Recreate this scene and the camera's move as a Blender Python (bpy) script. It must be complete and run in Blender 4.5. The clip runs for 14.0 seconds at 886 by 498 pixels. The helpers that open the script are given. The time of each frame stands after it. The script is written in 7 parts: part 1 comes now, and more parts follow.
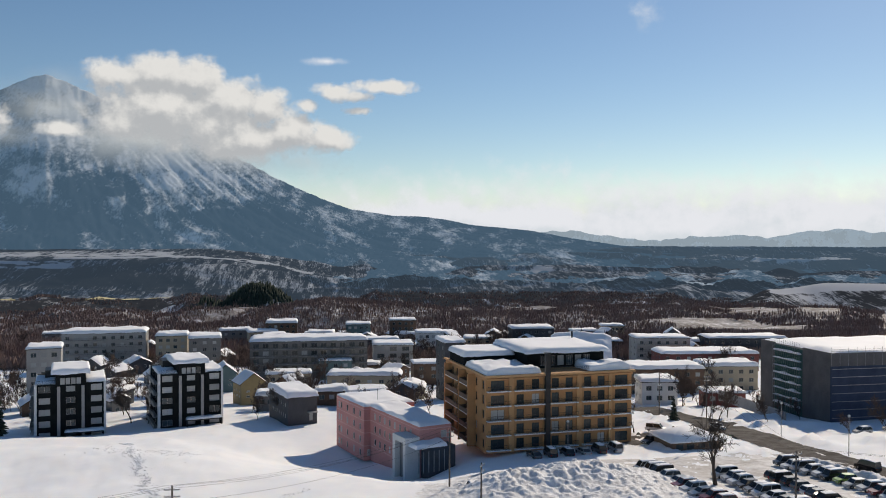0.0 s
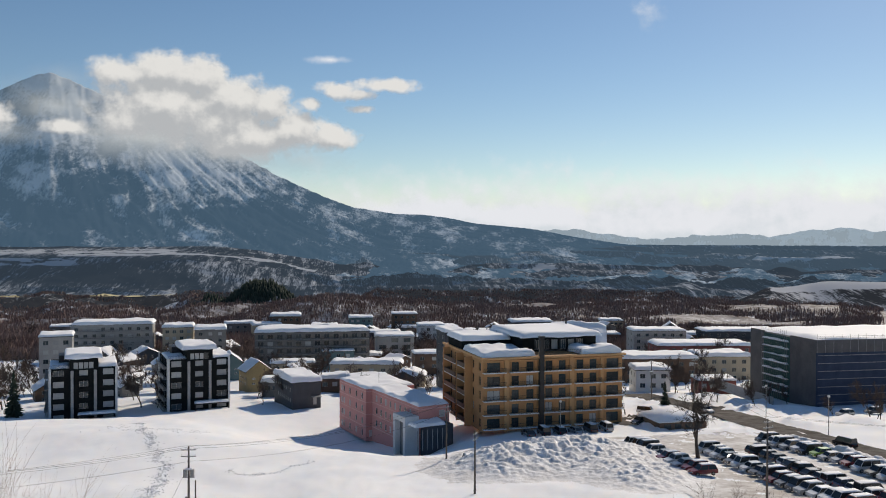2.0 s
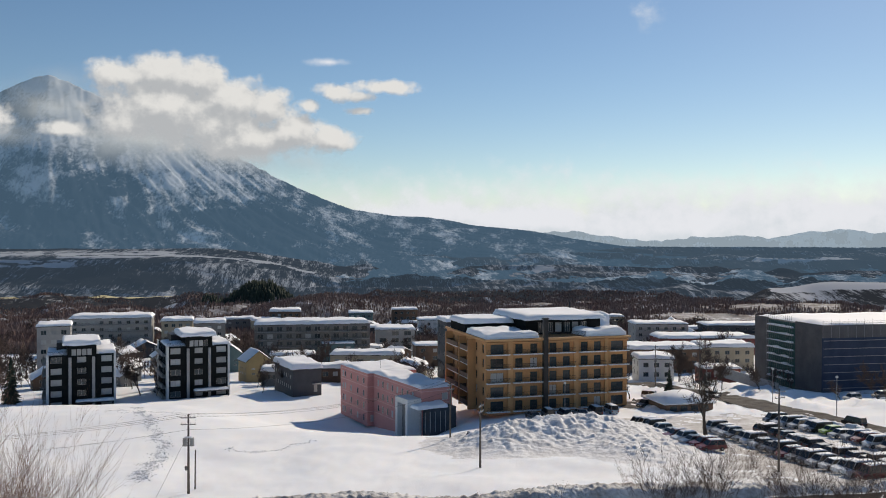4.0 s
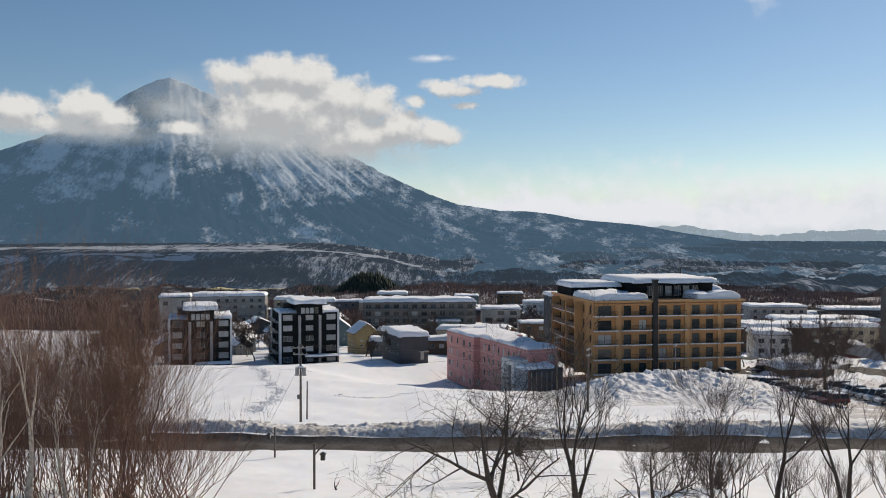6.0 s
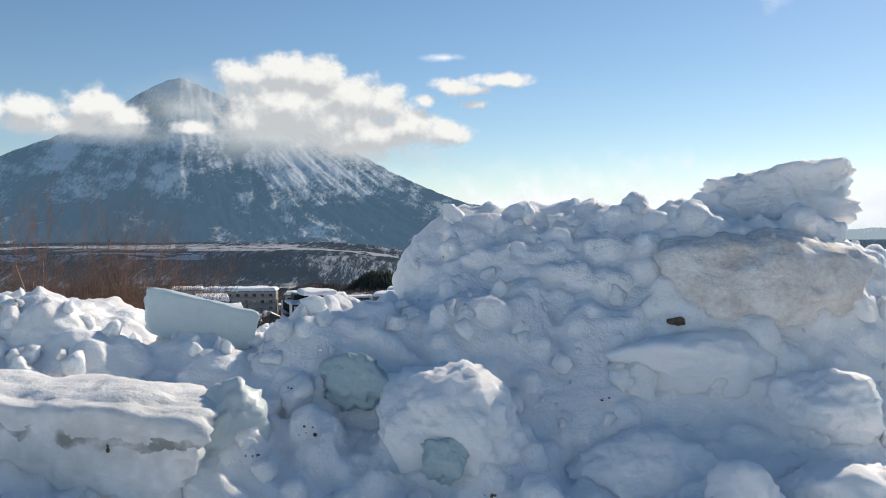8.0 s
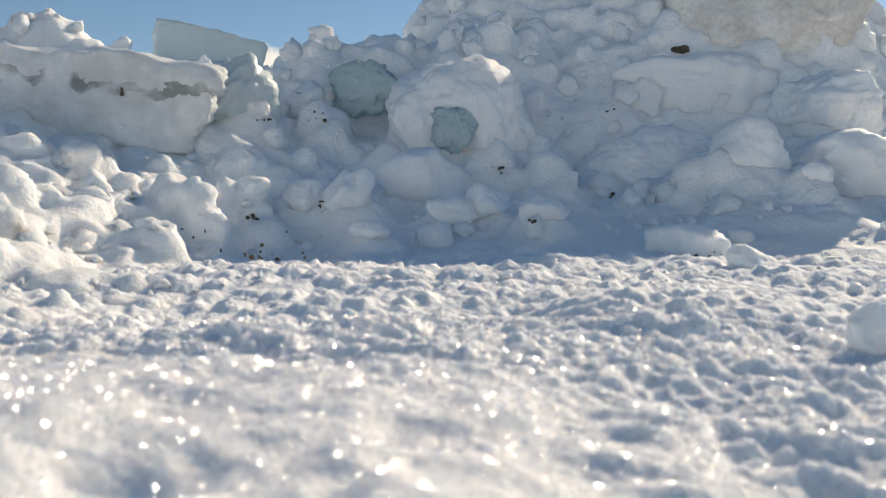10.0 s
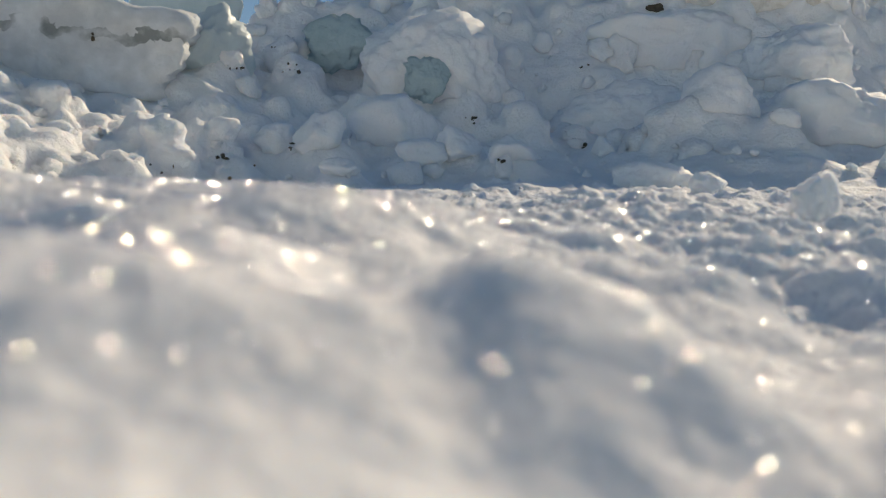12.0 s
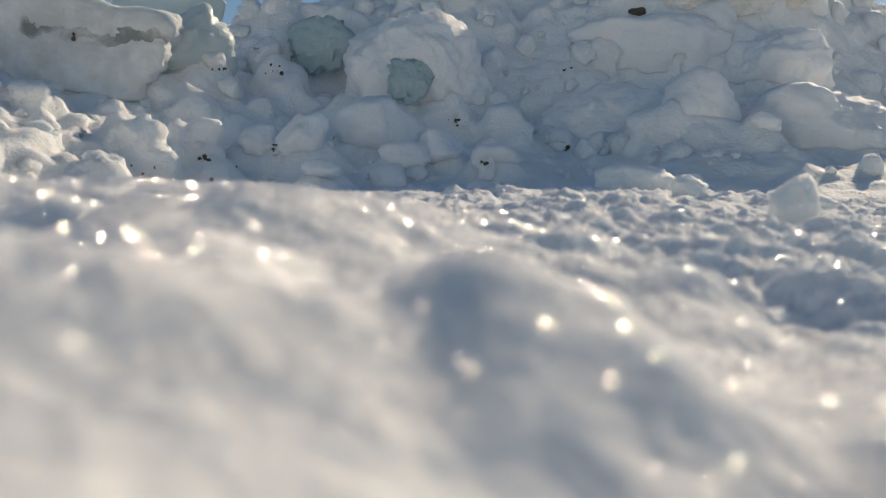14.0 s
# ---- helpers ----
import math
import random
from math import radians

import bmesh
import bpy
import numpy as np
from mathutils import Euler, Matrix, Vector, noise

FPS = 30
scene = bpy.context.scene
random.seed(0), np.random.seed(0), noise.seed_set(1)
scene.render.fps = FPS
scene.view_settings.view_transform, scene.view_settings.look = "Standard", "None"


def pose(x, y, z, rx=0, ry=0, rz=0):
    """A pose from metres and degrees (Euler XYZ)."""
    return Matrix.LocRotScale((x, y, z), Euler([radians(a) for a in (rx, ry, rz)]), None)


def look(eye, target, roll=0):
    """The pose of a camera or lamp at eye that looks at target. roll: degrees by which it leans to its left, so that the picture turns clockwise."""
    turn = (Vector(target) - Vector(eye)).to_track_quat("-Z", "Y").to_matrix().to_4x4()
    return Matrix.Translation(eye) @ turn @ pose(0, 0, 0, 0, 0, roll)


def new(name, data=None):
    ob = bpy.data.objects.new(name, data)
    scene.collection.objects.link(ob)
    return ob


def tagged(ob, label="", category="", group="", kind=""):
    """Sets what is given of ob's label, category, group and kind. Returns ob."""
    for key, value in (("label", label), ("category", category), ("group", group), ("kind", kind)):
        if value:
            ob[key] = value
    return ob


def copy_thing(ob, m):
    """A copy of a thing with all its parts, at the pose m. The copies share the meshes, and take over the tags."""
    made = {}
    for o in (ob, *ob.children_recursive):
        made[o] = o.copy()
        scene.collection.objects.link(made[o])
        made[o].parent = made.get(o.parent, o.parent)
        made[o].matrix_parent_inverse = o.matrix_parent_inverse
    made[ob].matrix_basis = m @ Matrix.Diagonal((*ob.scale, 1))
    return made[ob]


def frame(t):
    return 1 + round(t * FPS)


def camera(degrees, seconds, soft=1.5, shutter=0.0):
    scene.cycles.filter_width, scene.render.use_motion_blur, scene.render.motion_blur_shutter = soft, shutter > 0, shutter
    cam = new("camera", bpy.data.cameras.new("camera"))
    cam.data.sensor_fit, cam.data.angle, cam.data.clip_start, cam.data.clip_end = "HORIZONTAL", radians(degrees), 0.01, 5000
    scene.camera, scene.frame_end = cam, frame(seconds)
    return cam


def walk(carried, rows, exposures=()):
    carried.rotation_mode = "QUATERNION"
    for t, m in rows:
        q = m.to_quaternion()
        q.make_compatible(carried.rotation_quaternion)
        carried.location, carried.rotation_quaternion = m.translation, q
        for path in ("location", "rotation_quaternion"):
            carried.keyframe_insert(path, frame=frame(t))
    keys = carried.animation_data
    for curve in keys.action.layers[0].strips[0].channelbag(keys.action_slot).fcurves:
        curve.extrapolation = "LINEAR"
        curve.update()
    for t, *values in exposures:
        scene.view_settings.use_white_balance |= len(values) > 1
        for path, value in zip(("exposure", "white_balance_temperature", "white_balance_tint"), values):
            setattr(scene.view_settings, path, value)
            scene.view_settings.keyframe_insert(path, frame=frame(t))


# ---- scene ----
cam = camera(54.3, 14.0, 0.75)
PATH = [
    (0, (1.483, 7.968, 19.239), (1.7, 9.956, 19.211), 0.1),
    (0.5, (1.483, 5.45, 18.304), (1.698, 7.438, 18.276), 0.0),
    (1, (1.408, 2.123, 17.53), (1.621, 4.111, 17.498), 0.1),
    (1.5, (1.323, 0.023, 17.392), (1.535, 2.012, 17.359), 0.1),
    (2, (1.451, -0.398, 16.994), (1.662, 1.591, 16.963), 0.2),
    (2.5, (1.86, 0.803, 16.582), (2.074, 2.791, 16.559), 0.1),
    (4.8, (0.569, 2.07, 8.913), (0.78, 4.059, 8.888), 0.2),
    (5, (0.667, 2.124, 8.179), (0.862, 4.114, 8.153), 0.1),
    (5.5, (0.737, 2.158, 6.407), (0.841, 4.155, 6.378), 0.1),
    (6, (0.796, 1.886, 4.472), (0.766, 3.885, 4.439), -0.0),
    (6.5, (0.818, 1.946, 3.09), (0.769, 3.945, 3.055), -0.1),
    (7, (0.773, 1.985, 2.654), (0.724, 3.984, 2.62), -0.0),
    (7.5, (0.703, 1.877, 2.383), (0.648, 3.876, 2.349), -0.2),
    (8, (0.666, 1.851, 2.122), (0.613, 3.85, 2.088), -0.1),
    (8.5, (0.633, 1.883, 1.773), (0.584, 3.882, 1.74), 0.2),
    (9, (0.589, 1.855, 1.461), (0.544, 3.854, 1.43), 0.4),
    (9.2, (0.583, 1.833, 1.369), (0.541, 3.832, 1.338), 0.5),
    (11.3, (0.659, 1.786, 0.963), (0.653, 3.786, 0.916), 1.0),
    (11.5, (0.659, 1.786, 0.963), (0.655, 3.785, 0.916), 1.0),
    (12, (0.657, 1.786, 0.963), (0.658, 3.786, 0.918), 0.9),
    (12.5, (0.66, 1.784, 0.964), (0.665, 3.784, 0.92), 0.9),
    (13, (0.659, 1.788, 0.961), (0.674, 3.787, 0.921), 0.9),
    (13.5, (0.662, 1.784, 0.963), (0.685, 3.783, 0.922), 0.9),
    (14, (0.66, 1.786, 0.962), (0.698, 3.785, 0.923), 1.0),
]
EXPOSURES = [(0, 0.0, 7600, 12), (6, 0.0, 7600, 12), (7.5, 0.2, 7400, 11), (9.2, 0.46, 8000, 11), (11.3, -0.05, 8800, 11), (14, -0.05, 8800, 11)]
walk(cam, [(t, look(eye, target, roll)) for t, eye, target, roll in PATH], EXPOSURES)

cam.data.dof.use_dof = True
cam.data.dof.focus_distance = 7.0
cam.data.dof.aperture_fstop = 7.0

# ---- light ----
SUN_AZ, SUN_EL = 39.0, 31.0          # degrees to the right of +y, and above the horizon
world = bpy.data.worlds.new("world")
scene.world = world
world.use_nodes = True
wn, wl = world.node_tree.nodes, world.node_tree.links
sky = wn.new("ShaderNodeTexSky")
sky.sky_type, sky.sun_disc = "NISHITA", False
sky.sun_elevation, sky.sun_rotation = radians(SUN_EL), radians(SUN_AZ)
sky.altitude, sky.air_density, sky.dust_density, sky.ozone_density = 900, 1.0, 0.22, 3.6
tone = wn.new("ShaderNodeHueSaturation")
tone.inputs["Saturation"].default_value = 1.12
wl.new(sky.outputs[0], tone.inputs["Color"])
wl.new(tone.outputs[0], wn["Background"].inputs[0])
wn["Background"].inputs[1].default_value = 0.092
sun = new("sun", bpy.data.lights.new("sun", "SUN"))
sun.data.energy, sun.data.angle, sun.data.color = 3.4, radians(0.53), (1.0, 0.95, 0.87)
_sd = Vector((math.sin(radians(SUN_AZ)) * math.cos(radians(SUN_EL)), math.cos(radians(SUN_AZ)) * math.cos(radians(SUN_EL)), math.sin(radians(SUN_EL))))
sun.matrix_world = look((0, 0, 60), Vector((0, 0, 60)) - _sd)

# ---- materials ----
def material(name, color, rough=0.6, metal=0.0, spot=None, scale=1.0, amount=0.5, fine=None, bump=0.0, bscale=20.0, vary=0.0, coat=0.0):
    """A principled surface: colour mixed towards spot by two scales of noise, relief by a third."""
    m = bpy.data.materials.new(name)
    m.use_nodes = True
    n, l = m.node_tree.nodes, m.node_tree.links
    b = n["Principled BSDF"]
    b.inputs["Roughness"].default_value, b.inputs["Metallic"].default_value = rough, metal
    b.inputs["Coat Weight"].default_value = coat
    if rough > 0.9:
        b.inputs["Specular IOR Level"].default_value = 0.15
    b.inputs["Base Color"].default_value = (*color, 1)
    geo = n.new("ShaderNodeTexCoord")
    if spot:
        a, c = n.new("ShaderNodeTexNoise"), n.new("ShaderNodeTexNoise")
        a.inputs["Scale"].default_value, c.inputs["Scale"].default_value = scale, scale * (fine or 9)
        a.inputs["Detail"].default_value, c.inputs["Detail"].default_value = 4, 5
        add = n.new("ShaderNodeMath")
        add.operation = "MULTIPLY_ADD"
        add.inputs[1].default_value = 0.6
        l.new(geo.outputs["Object"], a.inputs["Vector"])
        l.new(geo.outputs["Object"], c.inputs["Vector"])
        l.new(c.outputs["Fac"], add.inputs[0])
        l.new(a.outputs["Fac"], add.inputs[2])
        r = n.new("ShaderNodeMapRange")
        r.inputs[1].default_value, r.inputs[2].default_value = 0.62, 1.0
        r.inputs[4].default_value = amount
        l.new(add.outputs[0], r.inputs[0])
        mix = n.new("ShaderNodeMix")
        mix.data_type = "RGBA"
        mix.inputs[6].default_value, mix.inputs[7].default_value = (*color, 1), (*spot, 1)
        l.new(r.outputs[0], mix.inputs[0])
        out = mix.outputs[2]
        if vary:
            info, hsv, mr = n.new("ShaderNodeObjectInfo"), n.new("ShaderNodeHueSaturation"), n.new("ShaderNodeMapRange")
            mr.inputs[3].default_value, mr.inputs[4].default_value = 1 - vary, 1 + vary
            l.new(info.outputs["Random"], mr.inputs[0])
            l.new(mr.outputs[0], hsv.inputs["Value"])
            l.new(out, hsv.inputs["Color"])
            out = hsv.outputs[0]
        l.new(out, b.inputs["Base Color"])
    if bump:
        t, bp = n.new("ShaderNodeTexNoise"), n.new("ShaderNodeBump")
        t.inputs["Scale"].default_value, t.inputs["Detail"].default_value = bscale, 6
        bp.inputs["Strength"].default_value, bp.inputs["Distance"].default_value = 0.6, bump
        l.new(geo.outputs["Object"], t.inputs["Vector"])
        l.new(t.outputs["Fac"], bp.inputs["Height"])
        l.new(bp.outputs["Normal"], b.inputs["Normal"])
    return m


SNOW = material("snow", (0.86, 0.88, 0.91), 0.75, spot=(0.80, 0.83, 0.88), scale=0.15, amount=0.8, bump=0.05, bscale=2.5)
ROOF_SNOW = material("roof_snow", (0.93, 0.935, 0.945), 0.75, spot=(0.88, 0.89, 0.91), scale=0.3, amount=0.6, bump=0.03, bscale=2.0)
TAN = material("ochre_render", (0.53, 0.275, 0.115), 0.8, spot=(0.43, 0.22, 0.095), scale=0.3, amount=0.7, bump=0.01, bscale=12)
TAN_TRIM = material("pale_ochre_trim", (0.60, 0.335, 0.15), 0.7, spot=(0.50, 0.27, 0.12), scale=0.5, amount=0.6)
BLACK_METAL = material("black_metal", (0.02, 0.02, 0.022), 0.45, 0.3, spot=(0.05, 0.05, 0.05), scale=1.0)
CHARCOAL = material("charcoal_cladding", (0.008, 0.010, 0.010), 0.91, spot=(0.018, 0.02, 0.02), scale=0.4, amount=0.8)
PINK = material("pink_render", (0.62, 0.29, 0.26), 0.8, spot=(0.52, 0.24, 0.22), scale=0.25, amount=0.8, bump=0.01, bscale=10)
PALE_PINK = material("pale_pink_band", (0.72, 0.44, 0.4), 0.8, spot=(0.6, 0.36, 0.33), scale=0.5)
WHITE_WALL = material("white_render", (0.74, 0.74, 0.72), 0.75, spot=(0.62, 0.61, 0.58), scale=0.3, amount=0.7)
GREY_WALL = material("grey_render", (0.21, 0.205, 0.20), 0.8, spot=(0.15, 0.145, 0.14), scale=0.3, amount=0.8)
PALE_GREY = material("pale_grey_panel", (0.40, 0.39, 0.375), 0.75, spot=(0.29, 0.28, 0.265), scale=0.3, amount=0.8)
BEIGE_WALL = material("beige_render", (0.5, 0.42, 0.3), 0.8, spot=(0.4, 0.33, 0.24), scale=0.3, amount=0.8)
BROWN_WALL = material("brown_boarding", (0.12, 0.07, 0.045), 0.75, spot=(0.18, 0.11, 0.07), scale=0.5, amount=0.8)
TEAL_WALL = material("teal_boarding", (0.09, 0.16, 0.17), 0.7, spot=(0.13, 0.2, 0.2), scale=0.4, amount=0.8)
YELLOW_WALL = material("yellow_siding", (0.40, 0.30, 0.15), 0.8, spot=(0.32, 0.24, 0.12), scale=0.4, amount=0.8)
RED_WALL = material("dull_red_boarding", (0.2, 0.05, 0.04), 0.7, spot=(0.14, 0.05, 0.04), scale=0.4, amount=0.8)
SLATE_WALL = material("slate_cladding", (0.04, 0.046, 0.055), 0.65, spot=(0.065, 0.07, 0.08), scale=0.4, amount=0.8)
GLASS = material("window_glass", (0.03, 0.045, 0.05), 0.08, spot=(0.1, 0.11, 0.11), scale=0.2, amount=0.7, vary=0.5)
BLIND = material("drawn_blind", (0.42, 0.43, 0.42), 0.5, spot=(0.3, 0.31, 0.31), scale=0.2, vary=0.25)
CONCRETE = material("concrete", (0.36, 0.35, 0.33), 0.85, spot=(0.26, 0.25, 0.24), scale=0.6, amount=0.8, bump=0.01)
DARK_GLASS = material("tinted_glass", (0.015, 0.02, 0.022), 0.06, spot=(0.03, 0.035, 0.04), scale=0.5)
RUBBER = material("tyre_rubber", (0.02, 0.02, 0.02), 0.85, spot=(0.05, 0.05, 0.05), scale=3)
STEEL = material("dull_steel", (0.35, 0.35, 0.36), 0.45, 0.8, spot=(0.25, 0.25, 0.25), scale=2)
MESH_GREEN = material("green_scaffold_netting", (0.02, 0.07, 0.06), 0.8, spot=(0.04, 0.1, 0.085), scale=0.5, amount=0.9)
MESH_BLUE = material("blue_scaffold_netting", (0.022, 0.033, 0.065), 0.8, spot=(0.045, 0.06, 0.1), scale=0.3, amount=0.9)
MESH_GREY = material("grey_scaffold_netting", (0.09, 0.085, 0.085), 0.85, spot=(0.14, 0.13, 0.13), scale=0.3, amount=0.9)
BARK = material("dark_bark", (0.05, 0.037, 0.03), 0.9, spot=(0.10, 0.078, 0.062), scale=6, amount=0.8, bump=0.01, bscale=40)
TWIG = material("red_brown_twigs", (0.135, 0.070, 0.048), 0.85, spot=(0.21, 0.12, 0.085), scale=3, amount=0.9)
DARK_TWIG = material("dark_twigs", (0.075, 0.050, 0.040), 0.9, spot=(0.12, 0.085, 0.07), scale=3, amount=0.9)
BIRCH = material("birch_bark", (0.62, 0.53, 0.43), 0.8, spot=(0.2, 0.15, 0.11), scale=5, amount=0.8)
WOODS = material("bare_woods", (0.20, 0.13, 0.11), 0.95, spot=(0.28, 0.21, 0.19), scale=0.02, amount=0.9)
NEEDLES = material("conifer_needles", (0.018, 0.03, 0.02), 0.9, spot=(0.035, 0.05, 0.03), scale=1.5, amount=0.9)
ROAD = material("wet_slush_road", (0.055, 0.046, 0.04), 0.95, spot=(0.3, 0.29, 0.28), scale=0.35, amount=0.3, bump=0.02, bscale=3)
TRODDEN = material("trodden_snow", (0.62, 0.64, 0.67), 0.8, spot=(0.9, 0.91, 0.92), scale=0.8, amount=1.0, fine=4, bump=0.15, bscale=1.5)
GREY_SNOW = material("packed_grey_snow", (0.76, 0.75, 0.74), 0.85, spot=(0.36, 0.32, 0.29), scale=0.12, amount=0.9, fine=7, bump=0.08, bscale=1.2)
RUBBLE_SNOW = material("shovelled_snow", (0.88, 0.88, 0.885), 0.8, spot=(0.62, 0.60, 0.58), scale=0.35, amount=0.8, fine=8, bump=0.12, bscale=2.5)
DIRTY_BANK = material("dirty_ploughed_snow", (0.80, 0.79, 0.77), 0.85, spot=(0.34, 0.30, 0.26), scale=0.25, amount=0.95, fine=9, bump=0.15, bscale=2.5)
WIRE = material("black_cable", (0.015, 0.015, 0.015), 0.7)
POLE_WOOD = material("weathered_pole", (0.1, 0.085, 0.075), 0.85, spot=(0.16, 0.14, 0.12), scale=3)


# ---- mesh helpers ----
def box(bm, x0, y0, z0, x1, y1, z1):
    v = [bm.verts.new(p) for p in ((x0, y0, z0), (x1, y0, z0), (x1, y1, z0), (x0, y1, z0), (x0, y0, z1), (x1, y0, z1), (x1, y1, z1), (x0, y1, z1))]
    for f in ((3, 2, 1, 0), (4, 5, 6, 7), (0, 1, 5, 4), (1, 2, 6, 5), (2, 3, 7, 6), (3, 0, 4, 7)):
        bm.faces.new([v[i] for i in f])
    return v


def tube(bm, points, radii, sides=6, cap=True):
    """A tapered tube along the points."""
    rings = []
    for i, p in enumerate(points):
        a, b = points[max(i - 1, 0)], points[min(i + 1, len(points) - 1)]
        d = (Vector(b) - Vector(a)).normalized()
        u = d.orthogonal().normalized()
        w = d.cross(u)
        rings.append([bm.verts.new(Vector(p) + radii[i] * (math.cos(k * math.tau / sides) * u + math.sin(k * math.tau / sides) * w)) for k in range(sides)])
    for a, b in zip(rings, rings[1:]):
        for k in range(sides):
            bm.faces.new((a[k], a[(k + 1) % sides], b[(k + 1) % sides], b[k]))
    if cap and sides > 2:
        bm.faces.new(rings[0][::-1])
        bm.faces.new(rings[-1])


def mesh_of(name, bm, mat, smooth=False):
    me = bpy.data.meshes.new(name)
    bm.to_mesh(me)
    bm.free()
    me.materials.append(mat)
    if smooth:
        me.shade_smooth()
    return me


def part(name, bm, mat, parent, label="", smooth=False):
    """One mesh object from a bmesh (or a ready mesh), under a thing or a part."""
    me = bm if isinstance(bm, bpy.types.Mesh) else mesh_of(name, bm, mat, smooth)
    ob = new(name, me)
    ob.parent = parent
    if label:
        tagged(ob, label)
    return ob


def boxes(*rows):
    bm = bmesh.new()
    for r in rows:
        box(bm, *r)
    return bm


def thing(name, m, label, category, group=""):
    ob = new(name)
    ob.empty_display_size = 0.3
    ob.matrix_world = m
    return tagged(ob, label, category, group)


def grid_mesh(name, xyz, mat, smooth=True):
    """A sheet from an array of rows of columns of places."""
    nr, nc, _ = xyz.shape
    i = np.arange(nr * nc).reshape(nr, nc)
    quads = np.stack([i[:-1, :-1], i[:-1, 1:], i[1:, 1:], i[1:, :-1]], -1).reshape(-1, 4)
    me = bpy.data.meshes.new(name)
    me.vertices.add(nr * nc)
    me.vertices.foreach_set("co", xyz.astype(np.float32).ravel())
    me.loops.add(quads.size)
    me.loops.foreach_set("vertex_index", quads.astype(np.int32).ravel())
    me.polygons.add(len(quads))
    me.polygons.foreach_set("loop_start", np.arange(0, quads.size, 4, dtype=np.int32))
    me.update(calc_edges=True)
    me.materials.append(mat)
    if smooth:
        me.shade_smooth()
    return me


def hash2(i, j, seed):
    h = (i * 374761393 + j * 668265263 + seed * 974634777) & 0xFFFFFFFF
    h = ((h ^ (h >> 13)) * 1274126177) & 0xFFFFFFFF
    return ((h ^ (h >> 16)) & 0xFFFFFF) / float(0xFFFFFF)


def vnoise(x, y, seed=0):
    """Smooth value noise, -1 to 1, for arrays."""
    x, y = np.asarray(x, float), np.asarray(y, float)
    i, j = np.floor(x).astype(np.int64), np.floor(y).astype(np.int64)
    u, v = x - i, y - j
    u, v = u * u * u * (u * (u * 6 - 15) + 10), v * v * v * (v * (v * 6 - 15) + 10)
    a, b, c, d = hash2(i, j, seed), hash2(i + 1, j, seed), hash2(i, j + 1, seed), hash2(i + 1, j + 1, seed)
    return 2 * (a + (b - a) * u + (c - a) * v + (a - b - c + d) * u * v) - 1


def fbm(x, y, octaves=4, seed=0, gain=0.5):
    return sum(gain ** k * vnoise(x * 2.03 ** k + 17.3 * k, y * 2.03 ** k - 9.1 * k, seed + k) for k in range(octaves))


def step(a, b, x):
    t = np.clip((x - a) / (b - a), 0, 1)
    return t * t * (3 - 2 * t)


# ---- ground ----
PROFILE_Y = (-80, 1.8, 2.05, 2.3, 2.8, 3.3, 3.8, 6.2, 7.5, 14, 30, 45, 55, 80, 90, 97, 104, 120, 145, 184, 247, 308, 400, 520, 700, 900, 1500, 2000, 2700)
PROFILE_Z = (0.5, 0.9, 0.905, 0.93, 0.975, 1.02, 1.05, 1.05, 0.7, -2, -7, -9.5, -11.5, -16, -17.5, -17.8, -18.2, -20, -22.3, -25, -31.3, -37.5, -42, -46, -62, -75, -112, -130, -126)


def ground_height(x, y):
    """The lie of the land, without its fine relief."""
    x, y = np.asarray(x, float), np.asarray(y, float)
    z = np.interp(y, PROFILE_Y, PROFILE_Z)
    z = z - 6.0 * np.exp(-(((x + 0) / 27) ** 2 + ((y - 203) / 29) ** 2))          # hollow round the pink block
    z = z - 3.0 * np.exp(-(((x - 14) / 9) ** 2 + ((y - 180) / 13) ** 2))
    z = z - 2.0 * np.exp(-(((x + 72) / 40) ** 2 + ((y - 245) / 18) ** 2))
    z = z + 1.6 * np.exp(-(((x + 32) / 30) ** 2 + ((y - 190) / 22) ** 2))          # crest of the snow field
    far = step(420, 900, y)
    return z + far * 10 * fbm(x / 260, y / 260, 4, 5)


def ground_at(x, y):
    return float(ground_height(x, y))


